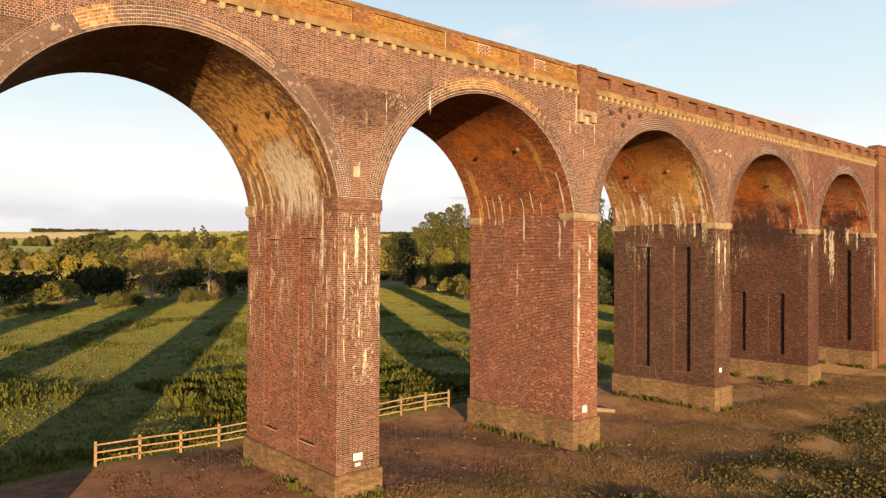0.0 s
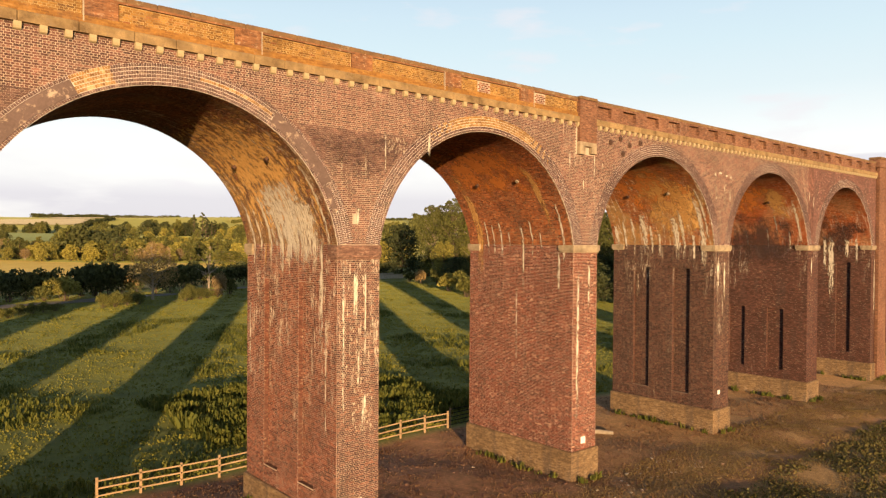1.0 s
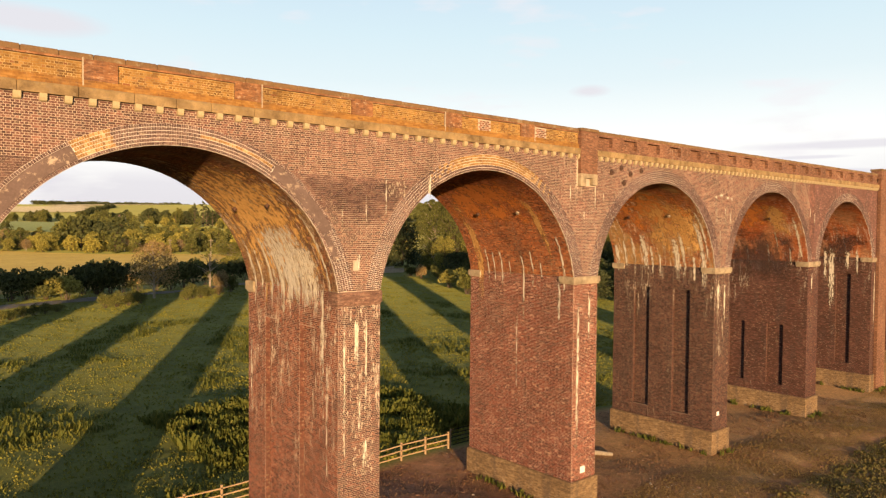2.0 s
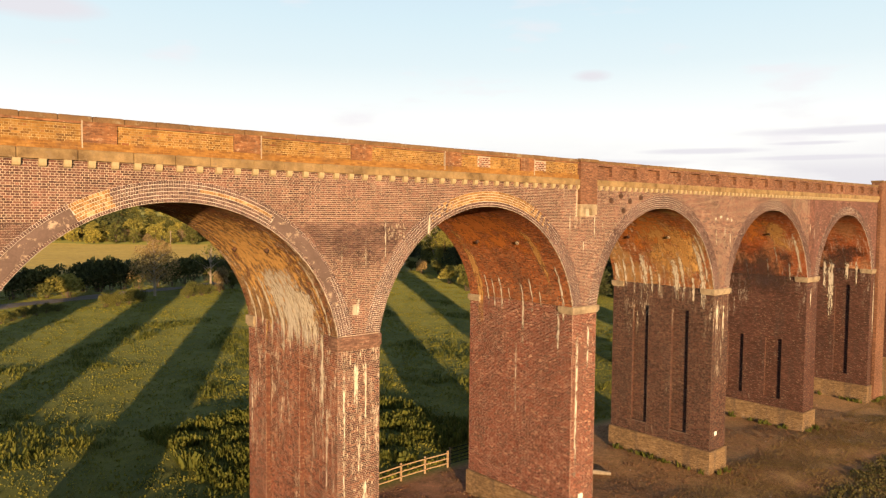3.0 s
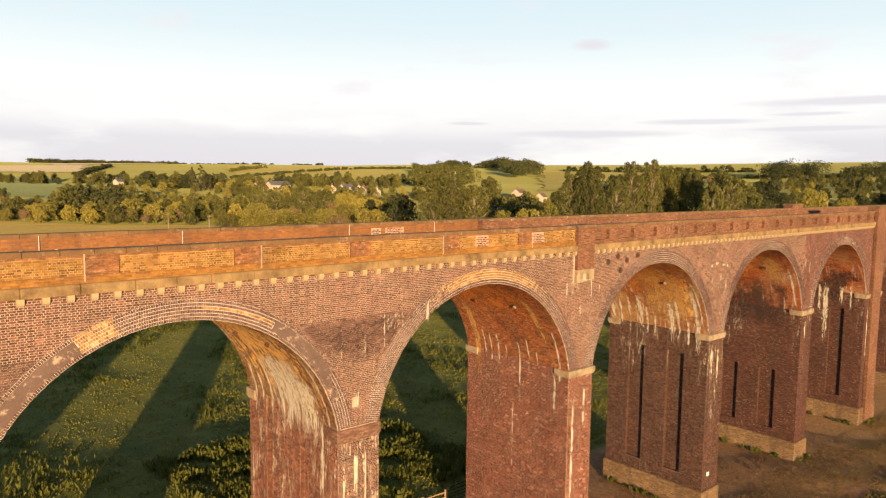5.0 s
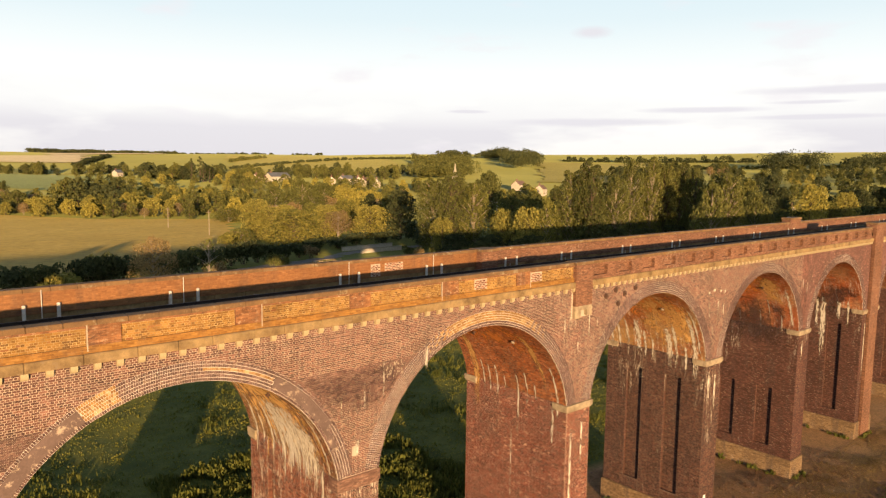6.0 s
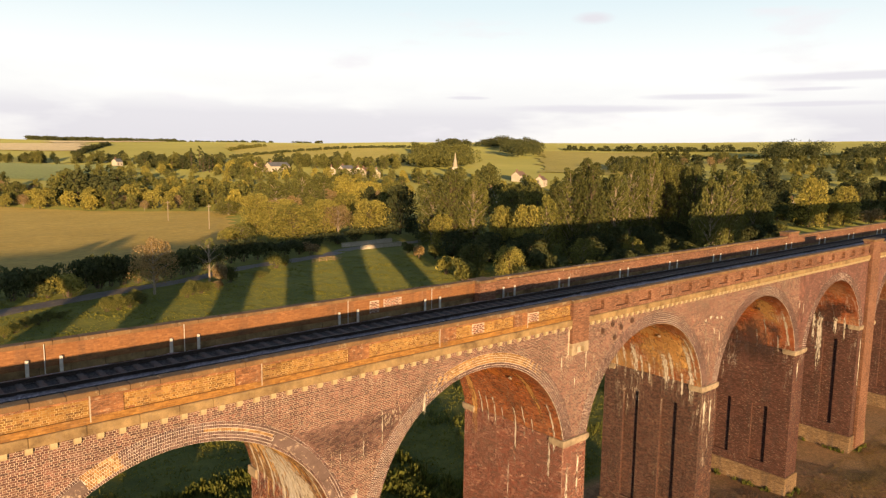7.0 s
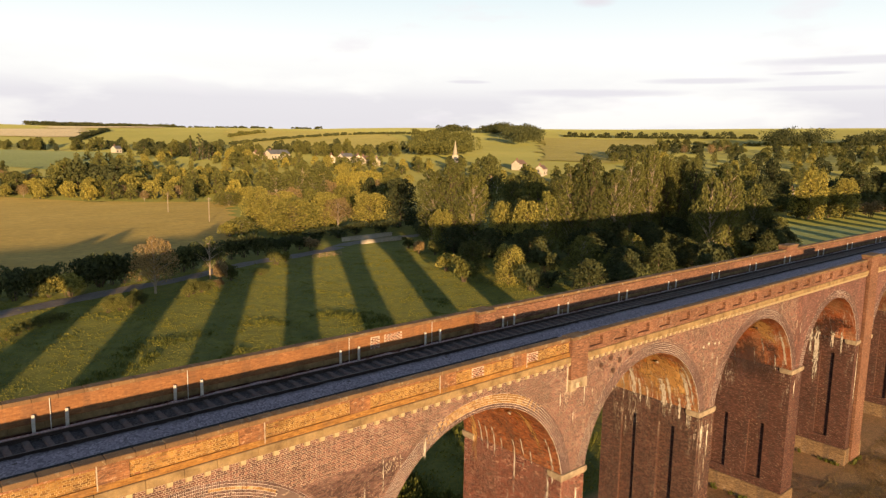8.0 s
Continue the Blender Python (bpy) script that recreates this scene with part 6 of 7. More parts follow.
clump_mass("woodland", "dark wood on the brow of the hill", area_spots(1040, 1120, -0.01, 0.12, 46, 9, 12) + area_spots(1000, 1060, 0.06, 0.10, 16, 17, 13) + area_spots(760, 1050, 0.085, 0.135, 60, 14, 13), M_LEAF_DARK, "wood")


# ---- fields, lane, village ----
def field_material(name, a, b_col, c, nap, tint):
    m, t, b = material(name, 0.95)
    v = coords(t)
    n1 = noise_at(t, v, 0.035, 5.0)
    n2 = noise_at(t, v, 0.5, 6.0, 0.75)
    col = ramp(t, n1, ((0.3, a), (0.5, b_col), (0.7, c)))
    col = mix(t, 0.85, col, ramp(t, n2, ((0.3, (0.55, 0.52, 0.50)), (0.7, (1.36, 1.36, 1.36)))), "MULTIPLY")
    drift = noise_at(t, coords(t, "Object", (0.05, 0.3, 1)), 1.0, 5.0, 0.7)
    col = mix(t, 0.7, col, ramp(t, drift, ((0.35, (0.78, 0.82, 0.8)), (0.65, (1.18, 1.12, 1.05)))), "MULTIPLY")
    wire(t, col, 0, b, "Base Color")
    grass_sheen(b, nap, tint)
    return m


M_STRAW = field_material("dry_straw_grass", (0.245, 0.15, 0.032), (0.295, 0.182, 0.039), (0.345, 0.22, 0.052), 0.105, (1.0, 0.80, 0.2))
M_HAY = field_material("pale_ripe_crop", (0.38, 0.29, 0.16), (0.44, 0.335, 0.19), (0.40, 0.30, 0.17), 0.12, (1.0, 0.9, 0.6))
M_PASTURE = field_material("sunlit_pasture", (0.155, 0.14, 0.042), (0.185, 0.162, 0.05), (0.215, 0.184, 0.06), 0.11, (1.0, 0.9, 0.2))
# darker copy of the pasture, offsetting how the east slope catches the sun
M_PASTURE_EAST = field_material("darkened_east_pasture", (0.115, 0.105, 0.031), (0.135, 0.121, 0.036), (0.16, 0.139, 0.044), 0.08, (1.0, 0.9, 0.2))
M_CROP = field_material("dark_green_crop", (0.13, 0.165, 0.062), (0.15, 0.185, 0.07), (0.17, 0.20, 0.078), 0.06, (0.85, 0.95, 0.3))


def field(name, label, f0, f1, s0, s1, mat, lift=0.25, n=26, skew=0.0):
    v, q = [], []
    rr = random.Random(int(f0 * 7 + f1))
    wob = [rr.uniform(-0.012, 0.012) for k in range(n + 1)]
    for i in range(n + 1):
        for k in range(n + 1):
            u = k / n
            near = f0 + skew * (1 - u)
            f = near + (f1 - near) * i / n
            s = s0 + (s1 - s0) * u + (wob[i] if k in (0, n) else 0)
            ff = f + (f1 - f0) * 0.03 * math.sin(u * 7 + f0) * (1 if i in (0, n) else 0)
            x, y = place(ff, s * f)
            v.append((x, y, gz(x, y) + lift))
    for i in range(n):
        for k in range(n):
            a = i * (n + 1) + k
            q.append((a, a + 1, a + n + 2, a + n + 1))
    return tagged(mesh_object(name, v, q, mat, smooth=True), label, "field", kind="structure")


field("field_1", "dry straw-coloured grass field beyond the lane", 170, 314, -0.80, -0.30, M_STRAW, 0.12, 40, -62)
field("field_2", "smooth green crop field below the hill", 425, 650, -0.80, -0.46, M_CROP, 0.4)
field("field_3", "pale ripe crop on the far hill", 860, 1000, -0.72, -0.505, M_HAY, 0.9)
field("field_4", "sunlit yellow-green pasture on the hill", 560, 940, 0.135, 0.30, M_PASTURE_EAST, 0.7)
field("field_5", "sunlit yellow-green pasture on the hill", 700, 960, -0.30, -0.07, M_PASTURE, 0.7)
field("field_6", "pale ripe crop on the far hill", 1015, 1090, -0.56, -0.40, M_HAY, 0.9)
field("field_7", "green strip field striped by long shadows", 205, 262, 0.45, 0.72, M_CROP, 0.08)


def lane():
    v, f = [], []
    xs = list(np.linspace(-88, 138, 150))
    for x in xs:
        y = lane_y(x)
        k = (lane_y(x + 1) - lane_y(x - 1)) / 2
        n = Vector((-k, 1)).normalized()
        for d in (-2.1, -0.7, 0.7, 2.1):
            px, py = x + n.x * d, y + n.y * d
            v.append((px, py, gz(px, py) + 0.09 - 0.03 * (abs(d) > 1)))
    for i in range(len(xs) - 1):
        for k in range(3):
            f.append((i * 4 + k, i * 4 + 4 + k, i * 4 + 5 + k, i * 4 + 1 + k))
    return tagged(mesh_object("road", v, f, M_TRACK), "grey gravel farm lane across the meadow", "lane", kind="structure")


lane()


def house(fwd, s, w, d, h, rot, roof_mat, label, chimney=True):
    x, y = place(fwd, s * fwd)
    w, d, h = 0.78 * w, 0.85 * d, 0.8 * h
    ob = empty("house", label, "house", at=(x, y, gz(x, y)))
    ob.rotation_euler = (0, 0, radians(rot))
    Geo().box(-w / 2, w / 2, -d / 2, d / 2, -1.0, h).make("wall", M_HOUSE, ob)
    rh = d * 0.42
    o = 0.35
    v = [(-w / 2 - o, -d / 2 - o, h - 0.2), (w / 2 + o, -d / 2 - o, h - 0.2), (w / 2 + o, d / 2 + o, h - 0.2), (-w / 2 - o, d / 2 + o, h - 0.2), (-w / 2 - o, 0, h + rh), (w / 2 + o, 0, h + rh)]
    roof = mesh_object("roof", v, [(0, 1, 5, 4), (2, 3, 4, 5), (3, 0, 4), (1, 2, 5), (3, 2, 1, 0)], roof_mat, ob)
    for sx in (-1, 1):
        v = [(sx * (w / 2 + o + 0.02), -d / 2, h - 0.2), (sx * (w / 2 + o + 0.02), d / 2, h - 0.2), (sx * (w / 2 + o + 0.02), 0, h + rh * 0.84)]
        v += [(a - sx * 0.3, b, c) for a, b, c in v]
        mesh_object("gable", v, [(0, 1, 2), (5, 4, 3), (0, 3, 4, 1), (1, 4, 5, 2), (2, 5, 3, 0)], M_HOUSE, ob)
    if chimney:
        Geo().box(-w * 0.38, -w * 0.38 + 0.9, -0.5, 0.5, h + rh * 0.5, h + rh + 1.3).make("chimney", M_ROOF, roof)
    for k in range(max(2, int(w / 3.2))):
        u = -w / 2 + (k + 0.5) * w / max(2, int(w / 3.2))
        for z in ((1.0, 2.2), (3.4, 4.5))[: 2 if h > 4.6 else 1]:
            for side in (-1, 1):
                yy = side * (d / 2 + 0.03)
                Geo().box(u - 0.5, u + 0.5, min(yy, yy - side * 0.1), max(yy, yy - side * 0.1), z[0], z[1]).make("window", M_GLASS, ob)
    return ob


house(560, -0.262, 12, 7, 5, 20, M_ROOF, "cream stone house with a tiled roof")
house(575, -0.236, 26, 9, 5, 15, M_SLATE, "long pale barn at the edge of the village")
house(540, -0.160, 12, 7, 5, 60, M_ROOF, "cream stone house with a tiled roof")
house(555, -0.139, 14, 7, 5, 10, M_SLATE, "cream stone house with a slate roof")
house(545, -0.124, 12, 7, 5, 70, M_ROOF, "cream stone house with a tiled roof")
house(530, -0.112, 11, 7, 5, 25, M_ROOF, "cream stone house with a tiled roof")
house(520, -0.096, 10, 7, 5, 50, M_SLATE, "cream stone house with a slate roof")
house(640, -0.462, 9, 7, 5, 30, M_SLATE, "white cottage among trees below the hill")
house(390, 0.080, 10, 7, 5.5, 40, M_ROOF, "white house with a red-brown roof among trees")
house(405, 0.070, 8, 6, 5, -20, M_SLATE, "white house with a slate roof among trees")
house(505, 0.105, 13, 8, 5, 15, M_ROOF, "cream stone house above the trees")
house(470, 0.136, 12, 7, 5.5, 25, M_ROOF, "cream stone farmhouse above the trees")
house(350, 0.49, 9, 7, 5, 35, M_ROOF, "small brick house among the trees")


def church(fwd, s):
    x, y = place(fwd, s * fwd)
    z = gz(x, y)
    ob = empty("church", "stone church with a tall pale spire", "church", at=(x, y, z))
    ob.rotation_euler = (0, 0, radians(49))
    Geo().box(-2.3, 2.3, -2.3, 2.3, -1, 5.2, 0.1).make("tower", M_HOUSE, ob)
    v = [(2.1 * math.cos(a), 2.1 * math.sin(a), 5.1) for a in [math.pi / 8 + k * math.pi / 4 for k in range(8)]] + [(0, 0, 17.2)]
    mesh_object("spire", v, [(k, (k + 1) % 8, 8) for k in range(8)] + [tuple(range(7, -1, -1))], M_SPIRE, ob, "pale stone spire")
    Geo().box(2.2, 16, -3.5, 3.5, -1, 4).make("nave", M_HOUSE, ob)
    mesh_object("roof", [(2.2, -4, 4), (16, -4, 4), (16, 4, 4), (2.2, 4, 4), (2.2, 0, 6.5), (16, 0, 6.5)], [(0, 1, 5, 4), (2, 3, 4, 5), (3, 0, 4), (1, 2, 5)], M_SLATE, ob)


church(560, 0.0145)


def telegraph_pole(x, y, h):
    ob = empty("telegraph_pole", "pale wooden telegraph pole in the field", "pole", "telegraph poles", at=(x, y, gz(x, y)))
    Geo().add(tube_geo([(0, 0, -0.6), (0, 0, h)], [0.16, 0.11], 8)).make("pole", M_PALEBARK, ob)
    Geo().box(-0.8, 0.8, -0.06, 0.06, h - 0.7, h - 0.55).make("crossarm", M_PALEBARK, ob)
    return ob


telegraph_pole(80.8, 249.5, 7.8)
telegraph_pole(81.0, 211.0, 8.6)


def footbridge():
    """Low pale walls of a bridge where the lane meets the river, with a coping on each."""
    ob = empty("bridge", "low bridge with pale walls over the river", "bridge")
    for x0, y0, x1, y1 in ((92.5, 145.6, 111.6, 147.9), (93.7, 138.0, 107.9, 138.3)):
        p, q = Vector((x0, y0, 0)), Vector((x1, y1, 0))
        n = (q - p).normalized().cross(Vector((0, 0, 1)))
        z = gz((x0 + x1) / 2, (y0 + y1) / 2)
        for name, t, za, zb, mt in (("bridge_wall", 0.22, z - 0.6, z + 1.0, M_HOUSE), ("coping", 0.32, z + 1.0, z + 1.2, M_SPIRE)):
            v = [tuple(c) for c in (p - n * t, q - n * t, q + n * t, p + n * t)]
            v = [(a, b, za) for a, b, _ in v] + [(a, b, zb) for a, b, _ in v]
            mesh_object(name, v, [(0, 1, 2, 3), (7, 6, 5, 4), (4, 5, 1, 0), (5, 6, 2, 1), (6, 7, 3, 2), (7, 4, 0, 3)], mt, ob)


footbridge()

# ---- meadow grass ----


def tufts(name, label, spots, mat, blades, cat, wide=0.10):
    """Upright blades: spots are (x, y, height, spread)."""
    n = len(spots)
    rr = np.random.RandomState(n)
    sp = np.repeat(np.asarray(spots), blades, axis=0)
    m = len(sp)
    ang, d = rr.rand(m) * 2 * np.pi, np.sqrt(rr.rand(m)) * sp[:, 3]
    x, y = sp[:, 0] + d * np.cos(ang), sp[:, 1] + d * np.sin(ang)
    z = ground_z(x, y)
    h = sp[:, 2] * (0.5 + 0.7 * rr.rand(m))
    w = h * (wide + 1.2 * wide * rr.rand(m))
    th = rr.rand(m) * np.pi
    cx, cy = np.cos(th) * w, np.sin(th) * w
    lx, ly = rr.randn(m) * 0.30 * h, rr.randn(m) * 0.30 * h
    v = np.empty((m, 4, 3))
    v[:, 0] = np.stack([x - cx, y - cy, z - 0.04], 1)
    v[:, 1] = np.stack([x + cx, y + cy, z - 0.04], 1)
    v[:, 2] = np.stack([x + lx + cx * 0.35, y + ly + cy * 0.35, z + h], 1)
    v[:, 3] = np.stack([x + lx - cx * 0.6, y + ly - cy * 0.6, z + h * 0.9], 1)
    f = np.arange(m * 4).reshape(-1, 4).tolist()
    ob = mesh_object(name, v.reshape(-1, 3).tolist(), f, mat)
    return tagged(ob, label, cat, kind="stuff")


def spread(n, x0, x1, y0, y1, h, s, seed, clump=0.12, thr=0.0, skew=1.0):
    rr = np.random.RandomState(seed)
    out = []
    while len(out) < n:
        x, y = x0 + (x1 - x0) * rr.rand(), y0 + (y1 - y0) * rr.rand() ** skew
        k = noise.noise(Vector((x * clump, y * clump, seed)))
        if k < thr:
            continue
        out.append((x, y, h * (0.6 + 0.6 * rr.rand()) * (1 + 0.8 * max(0, k)), s))
    return out


def in_view(p):
    """Only the meadow that lies ahead along the valley."""
    f = (Vector((p[0], p[1])) - EYE0)
    return abs(f.dot(AY)) < 0.72 * f.dot(AX) + 4


tufts("meadow_grass", "long green meadow grass in tufts", [p for p in spread(38000, -12, 100, 12.2, 128, 0.10, 0.45, 1, thr=-1, skew=1.3) if in_view(p)], M_GRASSBLADE, 5, "grass", 0.4)
tufts("meadow_weeds", "taller yellow-green weeds standing in the meadow", [p for p in spread(1900, -10, 70, 13, 90, 0.30, 0.5, 2, 0.11, 0.22) if in_view(p)], M_WEED, 9, "weeds")
tufts("nettle_patch", "dense patch of tall nettles beyond the fence", spread(520, 1.5, 11, 17, 31, 0.5, 0.5, 3, 0.35, -0.1) + spread(520, 12.5, 22, 14.5, 27, 0.5, 0.5, 4, 0.35, -0.1), M_WEED, 14, "weeds")
tufts("rough_grass", "short dry grass in front of the piers", spread(26000, -6, 70, -14, -0.2, 0.04, 0.4, 5, 0.45, -0.3), M_DRYBLADE, 8, "grass", 0.4)
tufts("green_grass", "rough green grass away from the piers", spread(14000, 2, 72, -34, -6.0, 0.10, 0.45, 6, 0.3, -0.1), M_DRYGREEN, 7, "grass", 0.4)


# ---- litter on the bare earth ----
M_LITTER = leaf_material("dead_leaf_litter", (0.10, 0.05, 0.028), (0.17, 0.085, 0.045), (0.25, 0.145, 0.075))
M_CHIP = island_brick_material("brick_and_stone_chips", ((0.0, (0.10, 0.055, 0.04)), (0.55, (0.24, 0.13, 0.085)), (0.9, (0.28, 0.19, 0.13)), (1.0, (0.42, 0.35, 0.28))), 0.0, 0.0)


def chips(n, x0, x1, y0, y1, lo, hi, seed):
    """Broken brick and stone lying about."""
    rr = random.Random(seed)
    g = Geo()
    for k in range(n):
        x, y = rr.uniform(x0, x1), rr.uniform(y0, y1)
        if any(abs(x - cx) < hw + 0.2 and -0.2 < y < DEPTH + 0.2 for cx, hw in PIERS):
            continue
        s = lo + (hi - lo) * rr.random() ** 3
        z = gz(x, y)
        v, f = box_geo(-s, s, -s * 0.7, s * 0.7, -s * 0.4, s * 0.6, 0.0)
        a, b = rr.uniform(0, 6.28), rr.uniform(-0.4, 0.4)
        m = Matrix.Translation((x, y, z)) @ Matrix.Rotation(a, 4, "Z") @ Matrix.Rotation(b, 4, "X")
        g.add(([tuple(m @ (Vector(p) * rr.uniform(0.75, 1.15))) for p in v], f))
    return g


tagged(chips(900, -7, 60, -5.5, 11.2, 0.02, 0.09, 8).make("rubble", M_CHIP), "broken brick and stone scattered on bare earth", "rubble", kind="stuff")
tagged(chips(60, 12.5, 21, -3.2, 0.4, 0.03, 0.10, 9).make("rubble", M_PLATE_OLD), "pale stones lying at the foot of the pier", "rubble", kind="stuff")


def plinth_weeds():
    out = []
    rr = np.random.RandomState(12)
    for cx, hw in PIERS[2:8]:
        for k in range(20):
            u = rr.rand()
            if rr.rand() < 0.65:
                out.append((cx - hw - 0.25 - 0.25 * rr.rand(), DEPTH * u, 0.15 + 0.22 * rr.rand(), 0.2))
            else:
                out.append((cx - hw + 2 * hw * u, -0.3 - 0.3 * rr.rand(), 0.15 + 0.22 * rr.rand(), 0.2))
    return out


tufts("plinth_weeds", "green weeds growing along the foot of the piers", plinth_weeds(), M_WEED, 12, "weeds")
tufts("earth_weeds", "thin brown and green weeds on bare earth", spread(9000, -7, 50, -4, 11, 0.05, 0.3, 14, 0.3, -0.25), M_LITTER, 6, "weeds", 0.3)


def fallen_log(x, y, ln, rot):
    ob = empty("fallen_log", "short pale log lying beside the pier", "log", at=(x, y, gz(x, y) + 0.12))
    ob.rotation_euler = (0, 0, radians(rot))
    Geo().add(tube_geo([(-ln / 2, 0, 0), (0, 0.05, 0.03), (ln / 2, 0, 0)], [0.16, 0.15, 0.12], 9)).make("trunk", M_PALEBARK, ob)
    return ob


fallen_log(21.6, 4.8, 1.9, -50)

# ---- bricks ----
COURSE, JOINT = 0.075, 0.014
M_MORTAR_PANEL = stone_material("ochre_mortar", (0.52, 0.37, 0.17), (0.16, 0.10, 0.045), 1.6)
M_MORTAR_DARK = stone_material("stained_mortar", (0.28, 0.195, 0.115), (0.12, 0.075, 0.045), 1.2)


def bond(u0, u1, v0, v1, phase=0):
    """English bond over a rectangle: rows of (u0, u1, v0, v1)."""
    out = []
    n = int(round((v1 - v0) / COURSE))
    for r in range(n):
        long = (r + phase) % 2 == 0
        w = 0.225 if long else 0.1125
        a = math.floor(u0 / 0.225) * 0.225 - (0.0 if long else 0.05625)
        za = v0 + r * COURSE
        while a < u1:
            x0, x1 = max(a, u0), min(a + w, u1)
            if x1 - x0 > 0.04:
                out.append((x0 + JOINT * 0.65, x1 - JOINT * 0.65, za + JOINT / 2, za + COURSE - JOINT / 2))
            a += w
    return out


def brick_mesh(name, bricks, where, out, mat, parent, proud=0.008, seed=1):
    """Joins bricks into one mesh. where: (u, v) to a point of the wall; out: the way that faces out."""
    rr = np.random.RandomState(seed)
    b = np.asarray(bricks)
    m = len(b)
    p = np.empty((m, 8, 3))
    d = proud * (0.6 + 0.8 * rr.rand(m))
    for k, (i, j) in enumerate(((0, 2), (1, 2), (1, 3), (0, 3))):
        base = where(b[:, i], b[:, j])
        p[:, k] = base + (np.outer(d, out) if not callable(out) else out(b[:, i], b[:, j]) * d[:, None])
        p[:, k + 4] = base
    q = np.array([(0, 1, 2, 3), (0, 4, 5, 1), (1, 5, 6, 2), (2, 6, 7, 3), (3, 7, 4, 0)])
    f = (np.arange(m)[:, None, None] * 8 + q[None]).reshape(-1, 4)
    cu = np.stack([b[:, [0, 1, 1, 0]], b[:, [2, 2, 3, 3]]], -1)
    uv = cu[:, [[0, 1, 2, 3], [0, 0, 1, 1], [1, 1, 2, 2], [2, 2, 3, 3], [3, 3, 0, 0]]]
    ob = mesh_object(name, p.reshape(-1, 3).tolist(), f.tolist(), mat, parent, uvs=uv.reshape(-1, 2))
    return tagged(ob, kind="stuff")


def single_bricks(bricks, where, out, mat, parent, proud=0.010):
    """The bricks of one stretch as pieces of their own; alike ones share a mesh."""
    shapes = {}
    for a, b, c, d in bricks:
        w, h = round(b - a, 3), round(d - c, 3)
        o = np.asarray(where(np.array([(a + b) / 2]), np.array([(c + d) / 2]))[0])
        if (w, h) not in shapes:
            us, vs = np.array([a, b, b, a]), np.array([c, c, d, d])
            base = where(us, vs) - o
            v = [tuple(x + np.asarray(out) * proud) for x in base] + [tuple(x) for x in base]
            ob = mesh_object("brick", v, [(0, 1, 2, 3), (0, 4, 5, 1), (1, 5, 6, 2), (2, 6, 7, 3), (3, 7, 4, 0)], mat, parent)
            shapes[(w, h)] = ob.data
        else:
            ob = new("brick", shapes[(w, h)])
            ob.parent = parent
        ob.location = o


def to_mortar(ob, test, mortar=None):
    """Faces of a wall that carry real bricks show mortar between them."""
    ob.data.materials.append(mortar or M_MORTAR)
    for p in ob.data.polygons:
        if test(p.center, p.normal):
            p.material_index = 1


front = lambda u, v: np.stack([u, np.zeros_like(u), v], 1)
FRONT_OUT = (0, -1, 0)


def outside_arches(b):
    for i in range(2, 6):
        c, r = arch_between(i)
        e = r + 0.2
        for x in (b[0], b[1]):
            for z in (b[2], b[3]):
                if math.hypot(x - c, z - ZC) < e and z > ZC:
                    return False
    return True


walls = [b for b in bond(-14.2, 42.3, SPRING + 0.02, TOPW) if outside_arches(b)]
walls = [b for b in walls if not (PIL - 0.75 < (b[0] + b[1]) / 2 < PIL + 0.7 and b[2] > 15.75)]
near_patch = [b for b in walls if -1.9 < (b[0] + b[1]) / 2 < 1.9 and 15.57 < b[2] < 16.9][:300]
chosen = set(near_patch)
# below a level line between the arches the face is older, its joints smeared flush
fade = random.Random(8)
smeared = [b for b in walls if 13.4 + 1.3 * fade.random() < b[2] < 15.55 and ((b[0] > -4.6 and b[1] < 4.4) or b[1] < -9.6) and b not in chosen]
older = set(smeared)
brick_mesh("bricks", [b for b in walls if b not in chosen and b not in older], front, FRONT_OUT, M_BRICK, front_wall, seed=2)
brick_mesh("bricks", [(b[0] - 0.006, b[1] + 0.006, b[2] - 0.004, b[3] + 0.004) for b in smeared], front, FRONT_OUT, M_BRICK_OLD, front_wall, seed=4)
single_bricks(near_patch, front, FRONT_OUT, M_BRICK, front_wall)
to_mortar(front_wall, lambda c, n: -14.2 < c.x < 42.3)

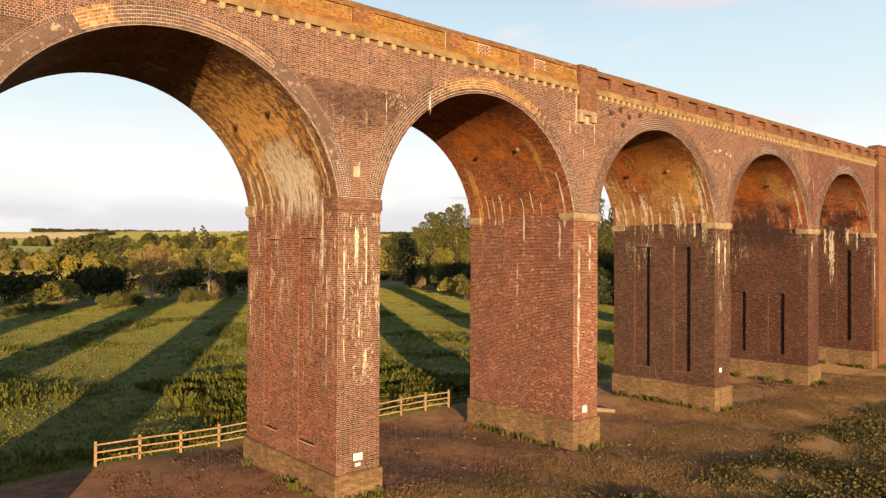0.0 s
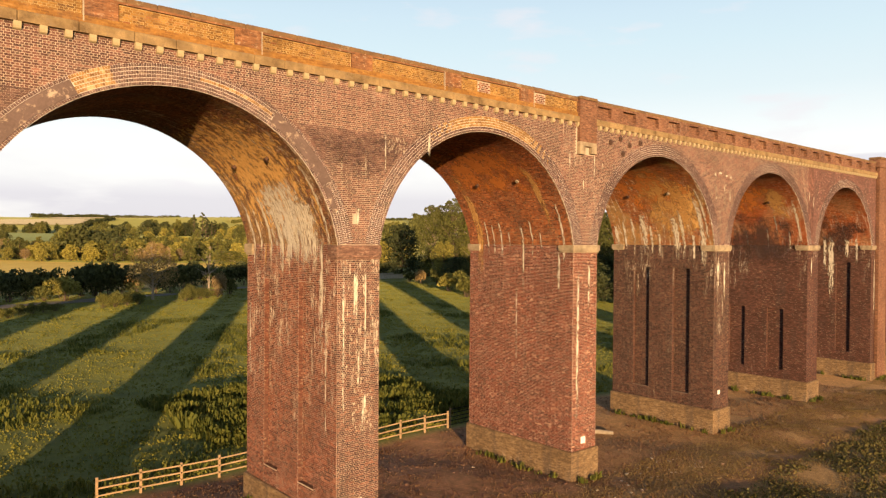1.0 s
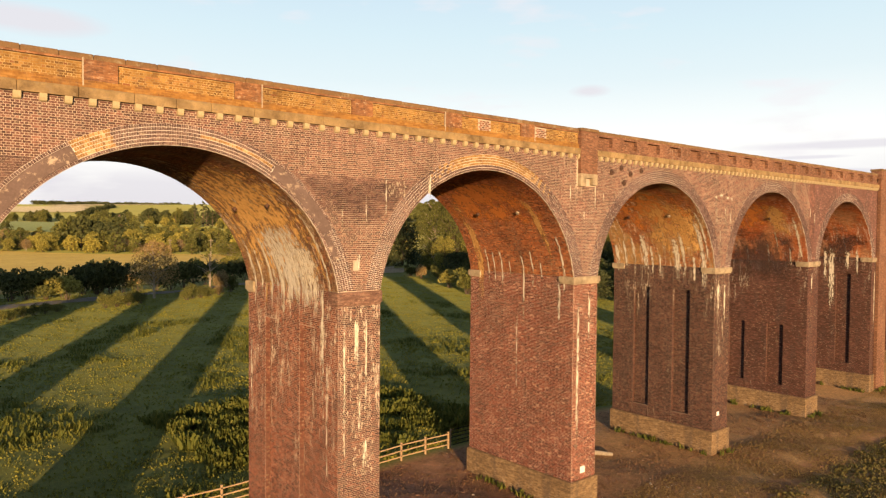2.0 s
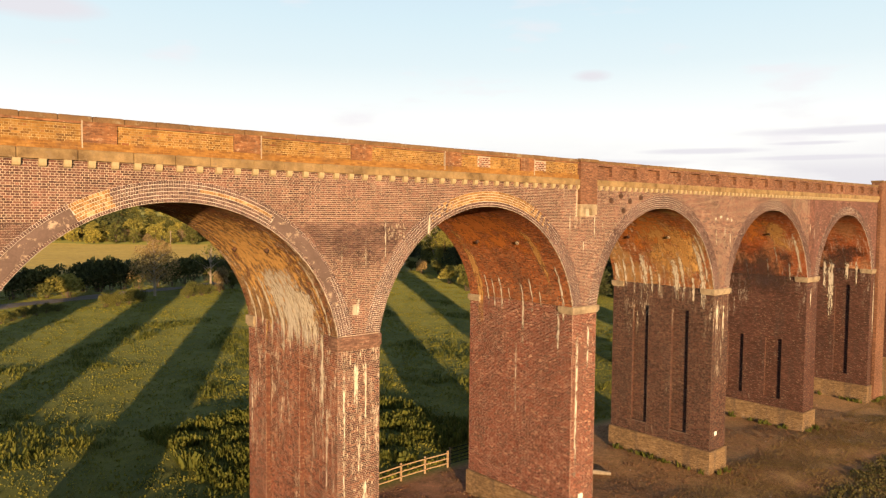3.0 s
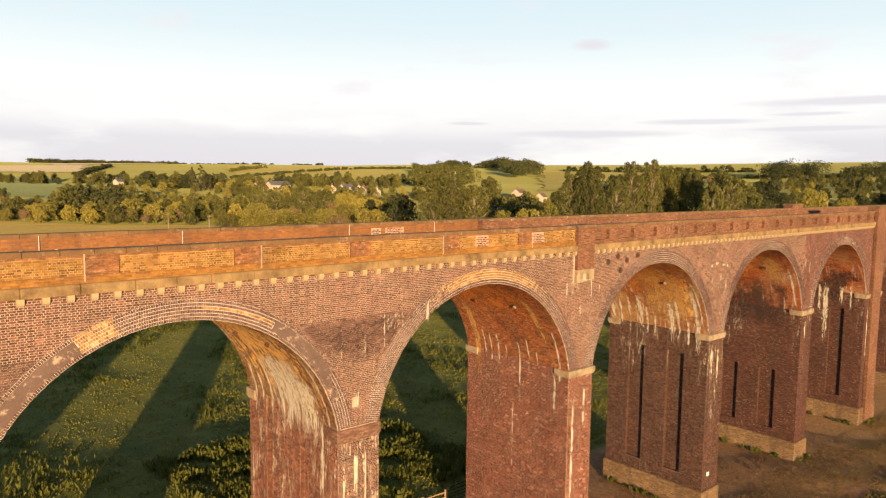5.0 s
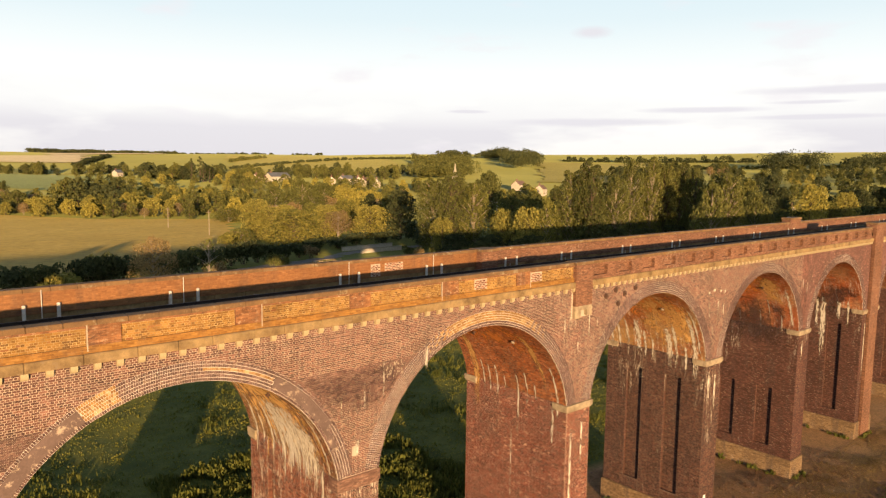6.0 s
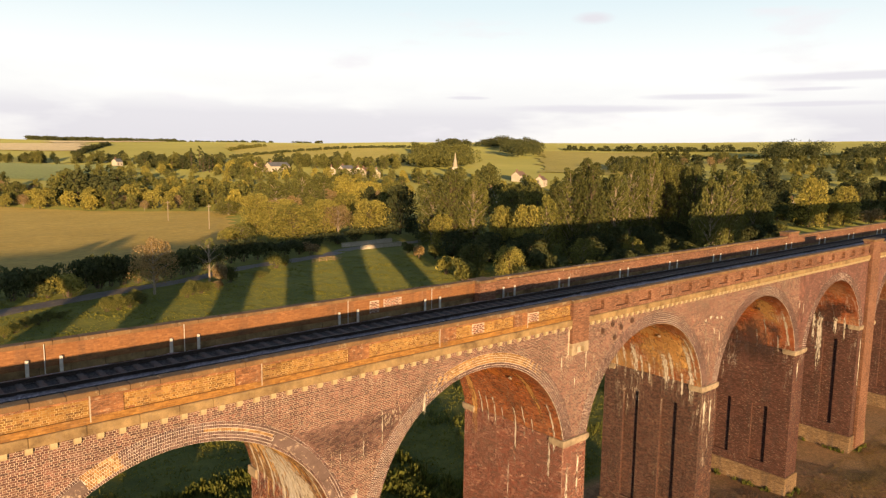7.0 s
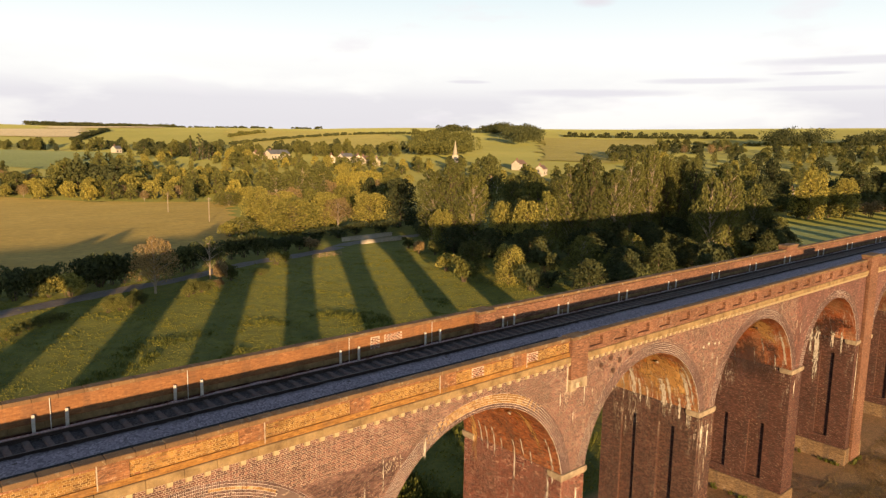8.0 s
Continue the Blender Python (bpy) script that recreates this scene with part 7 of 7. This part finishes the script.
for i, mt, rec in ((3, M_BRICK_PIER, TALL), (4, M_BRICK_RED, []), (5, M_BRICK_BLUE, TALL)):
    cx, hw = PIERS[i]
    pier = pier_obs[i]
    zt = SPRING
    bs = bond(cx - hw, cx + hw, PLINTH_TOP, zt)
    near_patch = [b for b in bs if 4.0 < b[2] < 6.6][:300] if i == 3 else []
    chosen = set(near_patch)
    # this pier's front takes the darker brick, its side the lighter
    face = M_BRICK_FRONT if i == 3 else mt
    brick_mesh("bricks", [b for b in bs if b not in chosen], front, FRONT_OUT, face, pier, seed=3 + i)
    if near_patch:
        single_bricks(near_patch, front, FRONT_OUT, face, pier)
    side = lambda u, v, x=cx - hw: np.stack([np.full_like(u, x), u, v], 1)
    cuts = sorted({0.0, DEPTH, *[v for r in rec for v in r[:2]]})
    bs = []
    for ya, yb in zip(cuts, cuts[1:]):
        hit = [r for r in rec if r[0] <= ya + 1e-6 and yb <= r[1] + 1e-6]
        if hit:
            n0, n1 = int((hit[0][2] - PLINTH_TOP) / COURSE), int((hit[0][3] - PLINTH_TOP) / COURSE) + 1
            bs += bond(ya, yb, PLINTH_TOP, PLINTH_TOP + n0 * COURSE, 1)
            bs += bond(ya, yb, PLINTH_TOP + n1 * COURSE, zt, 1 + n1)
        else:
            bs += bond(ya, yb, PLINTH_TOP, zt, 1)
    brick_mesh("bricks", bs, side, (-1, 0, 0), mt, pier, seed=13 + i)
    for r in rec if i in (3, 5) else []:
        inner = lambda u, v, x=cx - hw + RECESS: np.stack([np.full_like(u, x), u, v], 1)
        brick_mesh("bricks", bond(r[0], r[1], r[2], r[3], 1), inner, (-1, 0, 0), mt, pier, seed=23 + i)
    x_side = cx - hw
    to_mortar(pier, lambda c, n, xs=x_side: (n.y < -0.9 and c.y < 0.05) or (abs(c.x - xs) < 0.3 and abs(n.x) > 0.9), {4: M_MORTAR_RED, 5: M_MORTAR_GREY}.get(i, M_MORTAR_PIER))

# bricks of the nearest vaults, courses along the barrel
for i, mt in ((2, M_BRICK_SOFFIT), (3, M_BRICK_SOFFIT_RED), (4, M_BRICK_SOFFIT_LIME)):
    c, r = arch_between(i)
    a0 = math.asin((SPRING - ZC) / r)
    arc = lambda v: math.pi - a0 - v / r
    vault = lambda u, v: np.stack([c + r * np.cos(arc(v)), u, ZC + r * np.sin(arc(v))], 1)
    inward = lambda u, v: np.stack([-np.cos(arc(v)), 0 * v, -np.sin(arc(v))], 1)
    brick_mesh("bricks", bond(0.06, DEPTH, 0.0, r * (math.pi - 2 * a0)), vault, inward, mt, barrels[i], 0.007, seed=60 + i)
    barrels[i].data.materials[0] = M_MORTAR_DARK

# orange bricks in the sunk parapet panels
pillars = [-9.88 + 4.70 * k for k in range(-3, 5)]
bs = []
for a, b in zip(pillars, pillars[1:] + [PIL - 0.7]):
    bs += bond(a + 0.97, b - 0.01, ZS1 + 0.22, ZP1 - 0.08)
brick_mesh("bricks", bs, lambda u, v: np.stack([u, np.full_like(u, 0.04), v], 1), FRONT_OUT, M_BRICK_ORANGE, near_parapet, seed=30)
to_mortar(near_parapet, lambda c, n: n.y < -0.9, M_MORTAR_PANEL)
